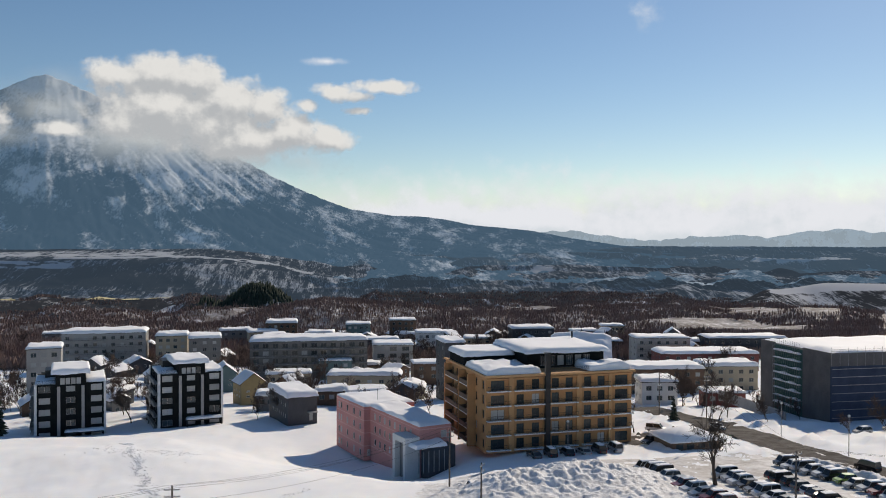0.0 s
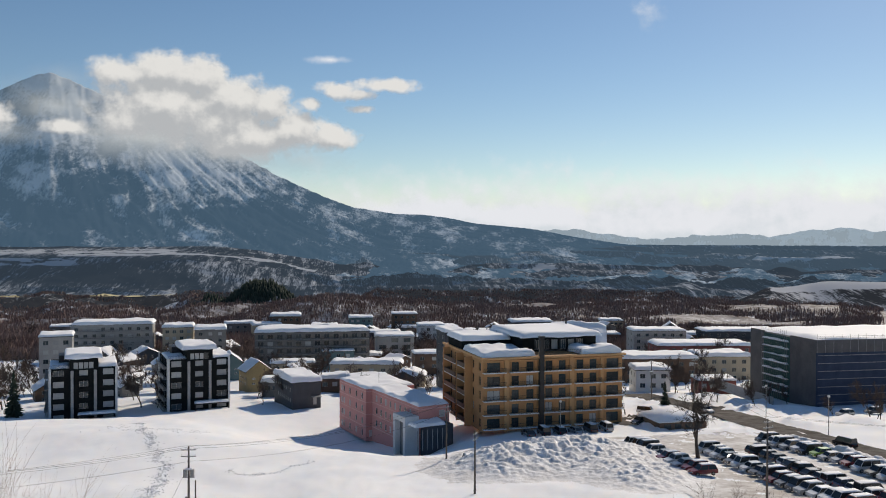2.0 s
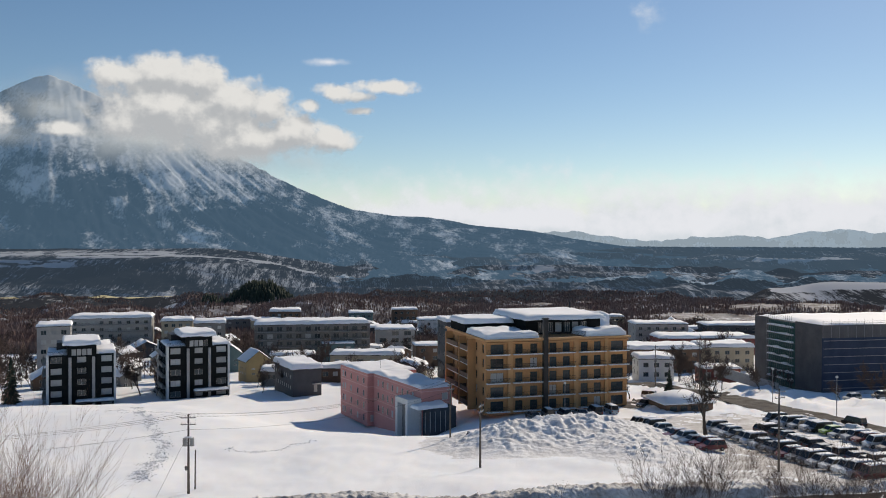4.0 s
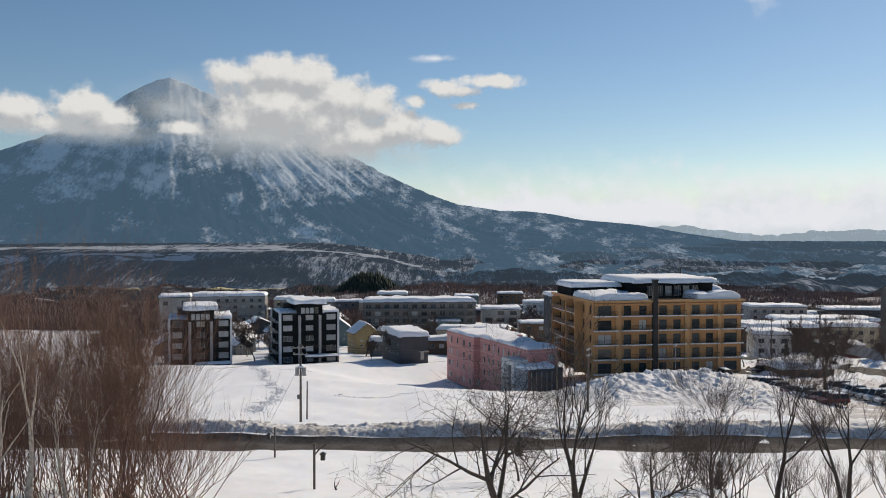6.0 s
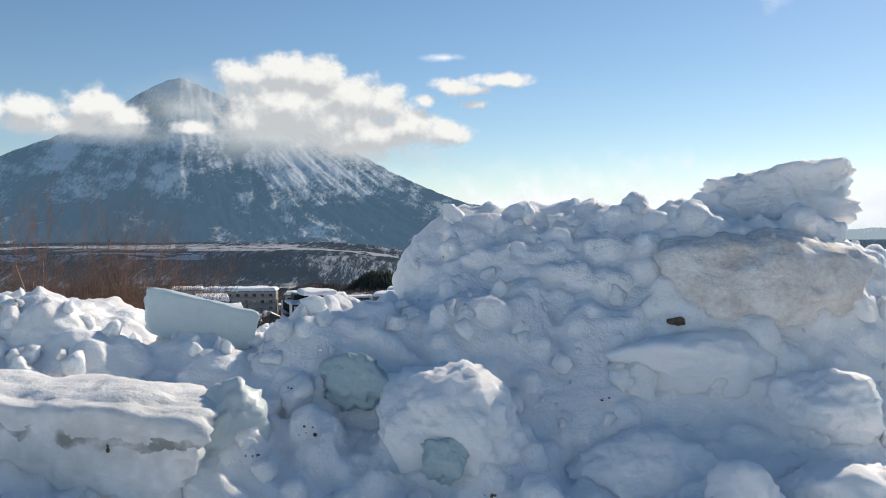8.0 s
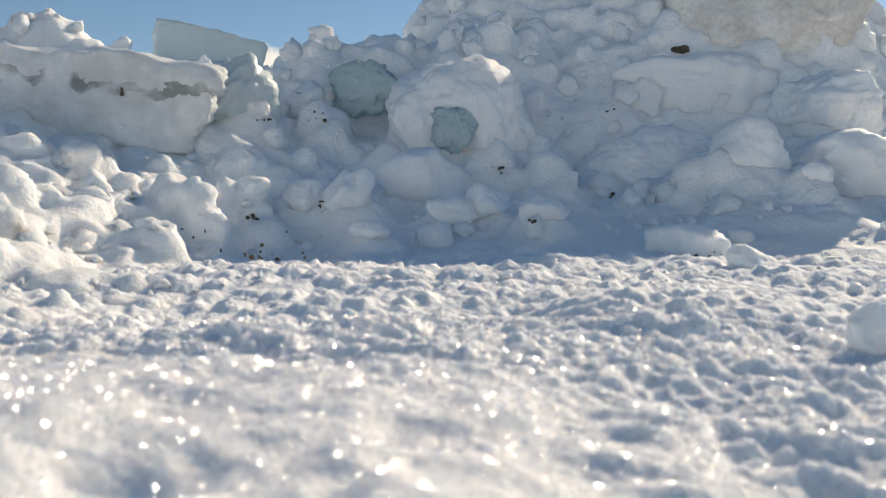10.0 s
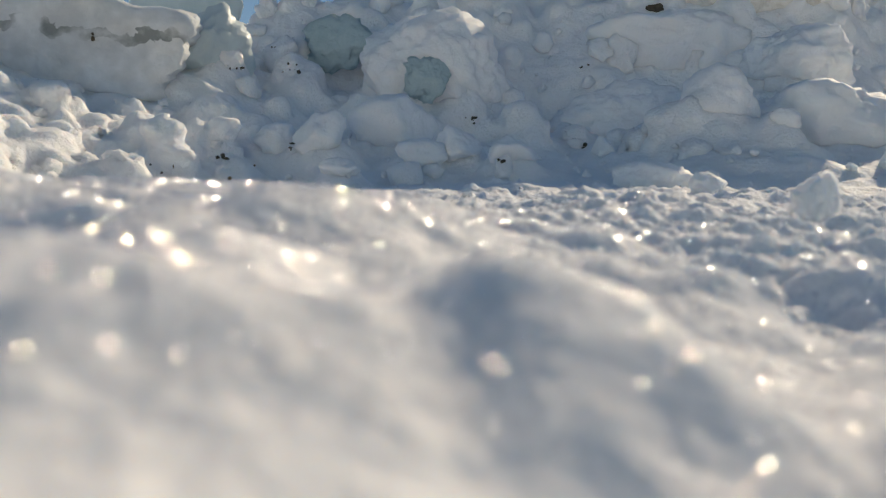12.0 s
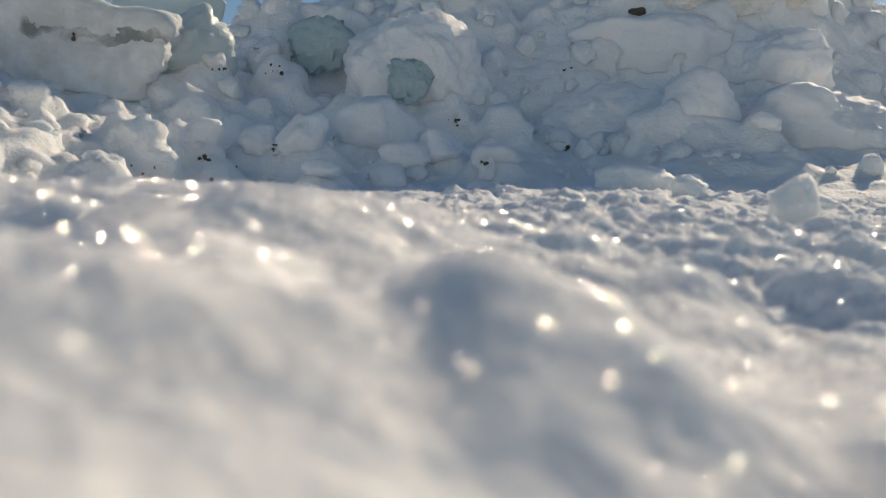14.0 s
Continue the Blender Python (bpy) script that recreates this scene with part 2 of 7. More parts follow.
def relief(x, y):
    """Fine relief of the snow: bumps close by, drifts, the ploughed road and its banks."""
    r = np.hypot(x - 0.66, y - 1.8)
    near = 1 - step(5, 9, r)
    lumps = 0.012 * fbm(x * 4.5, y * 8, 4, 11) + 0.013 * np.abs(fbm(x * 13, y * 21, 4, 12)) + 0.0025 * fbm(x * 60, y * 60, 3, 13)
    lumps = lumps + 0.02 * fbm(x * 1.4, y * 2.4, 2, 14) + step(0.35, 0.7, r) * (0.007 * (np.abs(fbm(x * 17 + 3, y * 24, 3, 16)) - 0.25) + 0.004 * (np.abs(fbm(x * 42, y * 55, 3, 17)) - 0.25))
    z = near * lumps * step(0.05, 0.5, r) * (0.1 + 0.9 * np.maximum(step(0.55, 1.0, x + 0.2 * (y - 2.2)), step(2.42, 2.7, y)))
    z = z + 0.055 * step(0.84, 0.56, x) * step(1.45, 2.3, y) * (1 - step(2.42, 2.75, y)) * step(-1.5, 0.2, x)
    z = z + (1 - step(0.5, 1.0, r)) * 0.014 * fbm(x * 9, y * 9, 3, 15) * step(0.06, 0.2, r)
    z = z + (1 - near) * (0.35 * fbm(x / 14, y / 14, 3, 21) * step(8, 40, r) + 0.06 * fbm(x / 2.1, y / 2.1, 3, 22))
    z = z - near * 0.022 * step(0.9, 0.1, x) * step(2.7, 3.2, y)
    # trodden clods close by, and a knob beside them
    for a, b, h, s in ((0.665, 2.03, 0.020, 0.032), (0.722, 2.01, 0.019, 0.032), (0.70, 2.09, 0.014, 0.04), (0.80, 2.0, 0.016, 0.03), (0.745, 2.13, 0.014, 0.05), (0.80, 2.16, 0.018, 0.05), (0.81, 2.04, 0.014, 0.045), (0.90, 2.95, 0.012, 0.08), (1.12, 2.83, 0.012, 0.07)):
        z = z + near * h * np.exp(-((x - a) ** 2 + ((y - b) * 0.8) ** 2) / s ** 2)
    z = z - near * 0.034 * np.exp(-((x - 0.92) / 0.2) ** 2 - ((y - 2.38) / 0.26) ** 2)      # a hollow between the clods
    z = z - near * 0.032 * np.exp(-((x - 0.71) / 0.075) ** 2 - ((y - 1.86) / 0.11) ** 2)
    # road across the slope
    road = step(89.0, 89.6, y) * (1 - step(96.6, 97.2, y))
    z = z - 0.7 * road
    yard = step(58, 66, x) * step(168, 178, y) * (1 - step(118, 126, x)) * (1 - step(250, 262, y))
    z = z + yard * 1.3 * np.clip(fbm(x / 6, y / 6, 4, 35) + 0.1, 0, 2) * step(4.0, 7.0, np.abs(x - 93))
    # woods on the far slopes stand on broken ground
    z = z + step(700, 1200, y) * 14 * np.abs(fbm(x / 190, y / 190, 4, 34))
    return z


def land_material():
    m = bpy.data.materials.new("snow_and_woodland")
    m.use_nodes = True
    n, l = m.node_tree.nodes, m.node_tree.links
    b = n["Principled BSDF"]
    b.inputs["Roughness"].default_value = 0.8
    b.inputs["Specular IOR Level"].default_value = 0.15
    b.inputs["Subsurface Weight"].default_value = 0.6
    b.inputs["Subsurface Radius"].default_value = (0.9, 1.0, 1.1)
    b.inputs["Subsurface Scale"].default_value = 0.012
    pos, sep = n.new("ShaderNodeNewGeometry"), n.new("ShaderNodeSeparateXYZ")
    l.new(pos.outputs["Position"], sep.inputs[0])

    def noise_of(scale, detail=5, rough=0.55):
        t = n.new("ShaderNodeTexNoise")
        t.inputs["Scale"].default_value, t.inputs["Detail"].default_value, t.inputs["Roughness"].default_value = scale, detail, rough
        l.new(pos.outputs["Position"], t.inputs["Vector"])
        return t.outputs["Fac"]

    def ramp(src, a, b_, lo=0.0, hi=1.0):
        r = n.new("ShaderNodeMapRange")
        r.interpolation_type = "SMOOTHSTEP"
        for k, v in zip((1, 2, 3, 4), (a, b_, lo, hi)):
            r.inputs[k].default_value = v
        l.new(src, r.inputs[0])
        return r.outputs[0]

    def mix(f, a, c):
        x = n.new("ShaderNodeMix")
        x.data_type = "RGBA"
        l.new(f, x.inputs[0])
        for k, v in ((6, a), (7, c)):
            if isinstance(v, tuple):
                x.inputs[k].default_value = (*v, 1)
            else:
                l.new(v, x.inputs[k])
        return x.outputs[2]

    def mul(a, c):
        x = n.new("ShaderNodeMath")
        x.operation = "MULTIPLY"
        l.new(a, x.inputs[0])
        l.new(c, x.inputs[1])
        return x.outputs[0]

    snow = mix(ramp(noise_of(0.12), 0.35, 0.7), (0.91, 0.92, 0.935), (0.85, 0.87, 0.90))
    grain = mix(ramp(noise_of(45, 3), 0.62, 0.8, 0, 0.35), snow, (0.70, 0.72, 0.75))
    wood = mix(ramp(noise_of(0.06, 8, 0.75), 0.40, 0.68), (0.10, 0.08, 0.075), (0.42, 0.41, 0.42))
    wooded = mul(ramp(sep.outputs[1], 500, 580), ramp(noise_of(0.0042, 7, 0.62), 0.26, 0.38))
    wooded2 = mul(wooded, ramp(noise_of(0.03, 6, 0.7), 0.28, 0.45))
    l.new(mix(wooded2, grain, wood), b.inputs["Base Color"])
    bp, sc = n.new("ShaderNodeBump"), n.new("ShaderNodeTexNoise")
    bp.inputs["Strength"].default_value, bp.inputs["Distance"].default_value = 0.6, 0.012
    sc.inputs["Scale"].default_value, sc.inputs["Detail"].default_value = 55, 6
    l.new(pos.outputs["Position"], sc.inputs["Vector"])
    l.new(sc.outputs["Fac"], bp.inputs["Height"])
    l.new(bp.outputs["Normal"], b.inputs["Normal"])
    return m


LAND = land_material()


def build_ground():
    az = np.concatenate([np.linspace(-180, -42, 40)[:-1], np.linspace(-42, -30, 30)[:-1], np.linspace(-30, 30, 310), np.linspace(30, 42, 30)[1:], np.linspace(42, 180, 40)[1:]])
    r = np.concatenate([[0.0], np.geomspace(0.03, 0.4, 90)[:-1], np.geomspace(0.4, 2.6, 330)[:-1], np.geomspace(2.6, 1400, 420), np.linspace(86, 100, 36)])
    r = np.unique(r)
    a, d = np.meshgrid(np.radians(az), r)
    x, y = 0.66 + d * np.sin(a), 1.8 + d * np.cos(a)
    z = ground_height(x, y) + relief(x, y)
    me = grid_mesh("ground", np.stack([x, y, z], -1), LAND)
    ob = tagged(new("ground", me), "deep white snow over a hillside, fields and woods", "snow", kind="structure")
    return ob


build_ground()


def backdrop_material(name, low, high, haze_color, haze_share, fine, stretch=(1.0, 0.3, 0.6), contrast=0.3):
    """Far relief: woods and snow by the mesh's own snow cover, broken by fine speckle, with distance haze painted in as
    blue emission.
    """
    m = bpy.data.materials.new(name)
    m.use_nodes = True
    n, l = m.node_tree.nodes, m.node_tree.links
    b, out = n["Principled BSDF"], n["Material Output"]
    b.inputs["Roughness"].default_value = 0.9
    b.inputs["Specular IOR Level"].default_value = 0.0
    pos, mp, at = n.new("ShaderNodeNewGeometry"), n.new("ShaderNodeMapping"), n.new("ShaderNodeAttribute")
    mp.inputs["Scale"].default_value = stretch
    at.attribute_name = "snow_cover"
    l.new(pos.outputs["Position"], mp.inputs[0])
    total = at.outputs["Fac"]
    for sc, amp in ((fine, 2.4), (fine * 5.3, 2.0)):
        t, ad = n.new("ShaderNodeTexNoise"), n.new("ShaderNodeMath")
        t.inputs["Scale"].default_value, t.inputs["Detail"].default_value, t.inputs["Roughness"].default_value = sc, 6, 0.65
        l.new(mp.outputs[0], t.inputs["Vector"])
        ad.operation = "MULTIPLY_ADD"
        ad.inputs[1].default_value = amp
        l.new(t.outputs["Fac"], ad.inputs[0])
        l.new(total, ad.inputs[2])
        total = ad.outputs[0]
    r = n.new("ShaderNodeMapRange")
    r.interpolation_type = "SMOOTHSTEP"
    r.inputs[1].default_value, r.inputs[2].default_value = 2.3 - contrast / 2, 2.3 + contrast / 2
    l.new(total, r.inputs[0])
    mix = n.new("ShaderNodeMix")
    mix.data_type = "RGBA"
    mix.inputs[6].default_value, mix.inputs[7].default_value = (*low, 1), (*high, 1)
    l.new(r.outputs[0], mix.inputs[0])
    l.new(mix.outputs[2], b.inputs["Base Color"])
    # Painted haze: an even share of blue emission laid over the land.
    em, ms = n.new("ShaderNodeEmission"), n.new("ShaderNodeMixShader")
    em.inputs[0].default_value = (*haze_color, 1)
    ms.inputs[0].default_value = haze_share
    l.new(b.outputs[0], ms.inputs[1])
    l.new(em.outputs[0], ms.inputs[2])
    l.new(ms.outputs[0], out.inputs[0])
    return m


def backdrop(name, pts, cover, mat, label, category):
    """A far sheet of land with its snow cover stored on it."""
    me = grid_mesh(name, pts, mat)
    lay = me.attributes.new("snow_cover", "FLOAT", "POINT")
    lay.data.foreach_set("value", np.broadcast_to(cover, pts.shape[:2]).astype(np.float32).ravel())
    tagged(new(name, me), label, category, kind="structure")


def bearing(px):
    """Bearing in degrees, right of +y, of a mark at px of a 1568-wide view that is turned 1.4 degrees left."""
    return math.degrees(math.atan((px - 784) / 1528)) - 1.4


def rise(py):
    return (415 - py) / 1528


def sheet(az, near, far, rows, height):
    """Polar relief between two ranges: height(azimuth array, 0..1 array) gives z."""
    a, s = np.meshgrid(np.radians(az), np.linspace(0, 1, rows))
    r = near + (far - near) * s
    return np.stack([r * np.sin(a), r * np.cos(a), height(a, s, r)], -1)


RIDGE_PX = (-900, -500, -200, 0, 100, 180, 235, 285, 318, 350, 430, 500, 560, 620, 700, 780, 830, 900, 960, 1000, 1040, 1150, 1230, 1330, 1500, 1700, 2200)
RIDGE_PY = (425, 405, 350, 290, 255, 226, 185, 160, 150, 160, 190, 220, 245, 268, 310, 345, 362, 372, 374, 380, 388, 398, 412, 425, 432, 440, 440)
HILLS_PX = (-900, 1000, 1150, 1230, 1300, 1365, 1410, 1470, 1530, 1600, 1680, 1750, 1830, 2000, 2200)
HILLS_PY = (440, 430, 402, 398, 408, 416, 412, 408, 405, 409, 400, 396, 402, 394, 404)


def blob(u, v, u0, v0, du, dv):
    return np.exp(-((u - u0) / du) ** 2 - ((v - v0) / dv) ** 2)


def patch(u, v, u0, u1, v0, v1, su, sv):
    """A level field with soft rims."""
    return step(u0 - su, u0 + su, u) * (1 - step(u1 - su, u1 + su, u)) * step(v0 - sv, v0 + sv, v) * (1 - step(v1 - sv, v1 + sv, v))


def ridges(a, s, r):
    z = np.interp(r, (1250, 1500, 1800, 2100, 2450), (-112, -120, -126, -128, -150))
    fold = 1 - np.abs(fbm(a * 9 + 0.0006 * r, r / 420, 4, 64))
    deg = np.degrees(a)
    z = z + 34 * (fold - 0.6) * step(1250, 1400, r) * (1 - step(2250, 2450, r))
    z = z + 44 * blob(deg, r, -6.3, 1760, 1.7, 95) + 20 * blob(deg, r, -1.6, 1850, 1.0, 80)       # knolls with spruces
    z = z + (-86 + 0.03 * (r - 2150) - z) * patch(deg, r, 27, 60, 2060, 2330, 3.5, 150)        # a level meadow
    return z - 16 * np.exp(-((r - 1640 - 30 * np.sin(deg / 2.2)) / 70) ** 2) * step(-14, -9, deg) * (1 - step(0, 4, deg))   # the river flats


def build_backdrop():
    az = np.linspace(-42, 42, 1000)
    ridge = np.interp(az, [bearing(p) for p in RIDGE_PX], [rise(p) for p in RIDGE_PY])
    crest = np.convolve(np.pad(ridge, 2, "edge"), np.ones(5) / 5, "valid") + 0.0007 * fbm(az * 2.2, 0 * az, 4, 47) * np.clip(ridge / 0.1, 0, 1)

    def mountain(a, s, r):
        top = crest[None] * 4355 + 3
        base = -112.0 + 14 * fbm(a * 25, s * 3, 3, 48)
        up = np.clip((s - 0.22) / 0.66, 0, 1)
        z = base + (top - base) * (0.45 * up + 0.55 * up ** 1.7)
        fan = (a - radians(-18.0)) * 4355 / ((0.9 - np.minimum(s, 0.88)) * 1500 + 330)       # gullies spread from the summit
        gully = np.abs(fbm(fan * 3.2, s * 3.0, 4, 41)) + 0.35 * np.abs(fbm(fan * 8, s * 9, 3, 44))
        z = z - gully * np.clip(top - base, 0, 700) * 0.10 * np.minimum(up * 2.5, 1) * (1 - up) ** 0.6
        z = z + 3.0 * fbm(a * 300, s * 30, 3, 46) * (1 - 0.6 * up)
        return np.where(s > 0.88, z - (s - 0.88) * 900, z)

    pts = sheet(az, 2700, 4580, 260, mountain)
    rr, aa = np.hypot(pts[..., 0], pts[..., 1]), np.arctan2(pts[..., 0], pts[..., 1])
    py, deg = 415 - pts[..., 2] / rr * 1528, np.degrees(aa)
    px = 784 + 1528 * np.tan(aa + radians(1.4))
    cover = -0.42 + 0.62 * step(405, 225, py) + 0.42 * fbm((px - 318) / (py - 40) * 4.5, py / 55, 5, 52) + 0.25 * fbm(aa * 48 + py / 90, py / 34 - aa * 12, 4, 55) + 0.25 * fbm(aa * 60, py / 9, 3, 53)
    cover = cover + 0.5 * blob(px, py, 585, 290, 75, 38) + 0.45 * blob(px, py, 520, 320, 26, 24) + 0.4 * blob(px, py, 430, 350, 22, 9) + 0.3 * blob(px, py, 800, 375, 60, 12) - 0.25 * blob(px, py, 160, 380, 260, 40) - 0.3 * blob(px, py, 380, 330, 60, 22)
    cover = cover + 0.25 * step(215, 185, py)
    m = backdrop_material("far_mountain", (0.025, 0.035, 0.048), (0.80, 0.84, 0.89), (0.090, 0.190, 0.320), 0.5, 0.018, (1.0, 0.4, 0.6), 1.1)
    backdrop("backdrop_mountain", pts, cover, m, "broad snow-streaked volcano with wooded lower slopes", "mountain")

    hz = np.interp(az, [bearing(p) for p in HILLS_PX], [rise(p) for p in HILLS_PY])

    def hills(a, s, r):
        top = hz[None] * 4682 + 3 + 6 * fbm(a * 90, s * 0, 4, 51)
        return np.where(s > 0.7, top, -200 + (top + 200) * (s / 0.7) ** 1.2)

    pts = sheet(az, 4640, 4700, 30, hills)
    # The hills' pale blue is painted haze, mostly emission.
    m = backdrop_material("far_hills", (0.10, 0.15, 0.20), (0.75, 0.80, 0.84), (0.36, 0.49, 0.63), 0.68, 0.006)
    backdrop("backdrop_hills", pts, 0.30 * fbm(np.arctan2(pts[..., 0], pts[..., 1]) * 30, pts[..., 2] / 12, 4, 54) + 0.0, m, "range of distant snowy hills under painted pale blue haze", "hills")

    def valley(a, s, r):
        left = step(0.02, -0.16, a)
        z = np.interp(r, (2350, 2700, 3000, 3300, 3600, 3900, 4200, 4640), (-150, -136, -124, -110, -92, -76, -64, -58))
        z = z + left * np.interp(r, (2500, 2720, 2850, 3290, 3360, 3800), (0, 62, 76, 84, 70, 0))
        fold = 0.7 - np.abs(fbm(a * 9 + 0.0004 * r, r / 260, 4, 61))
        return z + fold * (26 + 24 * step(3100, 3500, r)) * (1 - 0.92 * left * step(2700, 2850, r))

    def valley_snow(a, r):
        """Where the valley lies open: level fields on the plateau, meadows and clearings elsewhere."""
        deg = np.degrees(a)
        wob = r + 45 * fbm(a * 22, r / 200, 3, 67)
        wd = deg + 0.7 * fbm(a * 15, r / 110, 3, 68)
        open_ = patch(wd, wob, -17.8, -10.8, 2930, 3130, 0.3, 12) + patch(wd, wob, -11.5, -2.2, 2890, 2960, 0.3, 10) + patch(wd, wob, -34, -18.8, 3040, 3140, 0.4, 12) + patch(wd, wob, -24, -17.2, 2790, 2860, 0.4, 12) + patch(wd, wob, -33, -27, 2700, 2780, 0.4, 12)
        open_ = open_ + patch(wd, wob, 26.3, 42, 2350, 2520, 0.5, 10) + patch(wd, wob, 21, 40, 3560, 3640, 0.4, 10) + patch(wd, wob, 12.4, 14.0, 3150, 3260, 0.2, 10)
        copse = step(0.30, 0.45, fbm(a * 60, r / 30, 3, 69))
        return 0.28 * fbm(a * 14, r / 130, 4, 66) + 0.22 * blob(deg, r, 9, 2650, 5, 160) + 0.2 * blob(deg, r, 1.5, 2550, 4, 160) + 1.3 * np.clip(open_, 0, 1) * (1 - copse)

    # The farther sheet gets a brighter, larger share of painted haze.
    for name, r0, r1, haze_color, share in (("backdrop_valley", 2350, 3300, (0.046, 0.076, 0.120), 0.54), ("backdrop_uplands", 3294, 4640, (0.070, 0.128, 0.205), 0.60)):
        m = backdrop_material(name, (0.022, 0.026, 0.032), (0.74, 0.78, 0.84), haze_color, share, 0.05, (1.0, 0.09, 0.5), 0.7)
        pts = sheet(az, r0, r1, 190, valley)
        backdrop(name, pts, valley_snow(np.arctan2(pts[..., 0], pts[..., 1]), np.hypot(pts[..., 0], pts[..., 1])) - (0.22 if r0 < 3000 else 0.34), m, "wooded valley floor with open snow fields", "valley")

    pts = sheet(az, 1250, 2450, 240, ridges)
    rr, aa = np.hypot(pts[..., 0], pts[..., 1]), np.arctan2(pts[..., 0], pts[..., 1])
    deg = np.degrees(aa)
    flats = np.exp(-((rr - 1640 - 30 * np.sin(deg / 2.2)) / 45) ** 2) * step(-13, -9, deg) * (1 - step(0, 3, deg))
    cover = -0.12 + 0.45 * fbm(aa * 16, rr / 150, 4, 65) + 1.0 * flats + 1.4 * patch(deg + 0.8 * fbm(aa * 20, rr / 90, 3, 70), rr, 26.8, 50, 2130, 2230, 0.3, 10)
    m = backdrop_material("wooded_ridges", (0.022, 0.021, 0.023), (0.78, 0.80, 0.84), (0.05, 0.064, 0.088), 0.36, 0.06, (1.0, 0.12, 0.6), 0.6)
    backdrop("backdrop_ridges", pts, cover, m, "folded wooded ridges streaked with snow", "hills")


build_backdrop()

# ---- clouds ----
CLOUDS = (
    # px, py, half width, half height, density
    (440, 140, 70, 30, 1.0), (505, 131, 68, 38, 1.1), (560, 138, 60, 44, 1.1), (620, 173, 72, 48, 1.1), (680, 184, 48, 46, 1.0), (720, 224, 72, 38, 1.1), (785, 236, 58, 30, 1.1), (640, 238, 125, 46, 1.1),
    (510, 190, 140, 66, 1.2), (440, 220, 60, 34, 1.0), (345, 232, 52, 16, 0.8), (590, 215, 110, 55, 1.1),
    (48, 214, 52, 32, 1.0), (165, 206, 62, 38, 1.1), (215, 222, 48, 28, 1.0), (-40, 222, 70, 32, 0.9), (100, 232, 120, 20, 0.8),
    (795, 153, 44, 18, 0.9), (885, 143, 60, 16, 1.0), (830, 160, 44, 12, 0.8), (752, 178, 22, 14, 0.7), (845, 186, 34, 8, 0.6),
)
MIST = ((330, 200, 120, 60, 0.9), (480, 245, 200, 60, 1.3), (620, 262, 150, 45, 1.1), (150, 242, 260, 32, 1.0), (730, 275, 120, 34, 0.6), (330, 160, 60, 40, 0.6))
# Low cloud, wisp, wide glowing horizon haze, and one faint patch high right.
HAZE_CLOUDS = ((785, 103, 50, 9, 0.9), (960, 372, 230, 50, 1.5), (1150, 385, 260, 58, 1.7), (1400, 395, 330, 74, 1.8), (1700, 395, 330, 90, 1.8), (2000, 395, 330, 90, 1.8), (1250, 405, 1300, 130, 1.15), (1370, 20, 26, 34, 0.35))


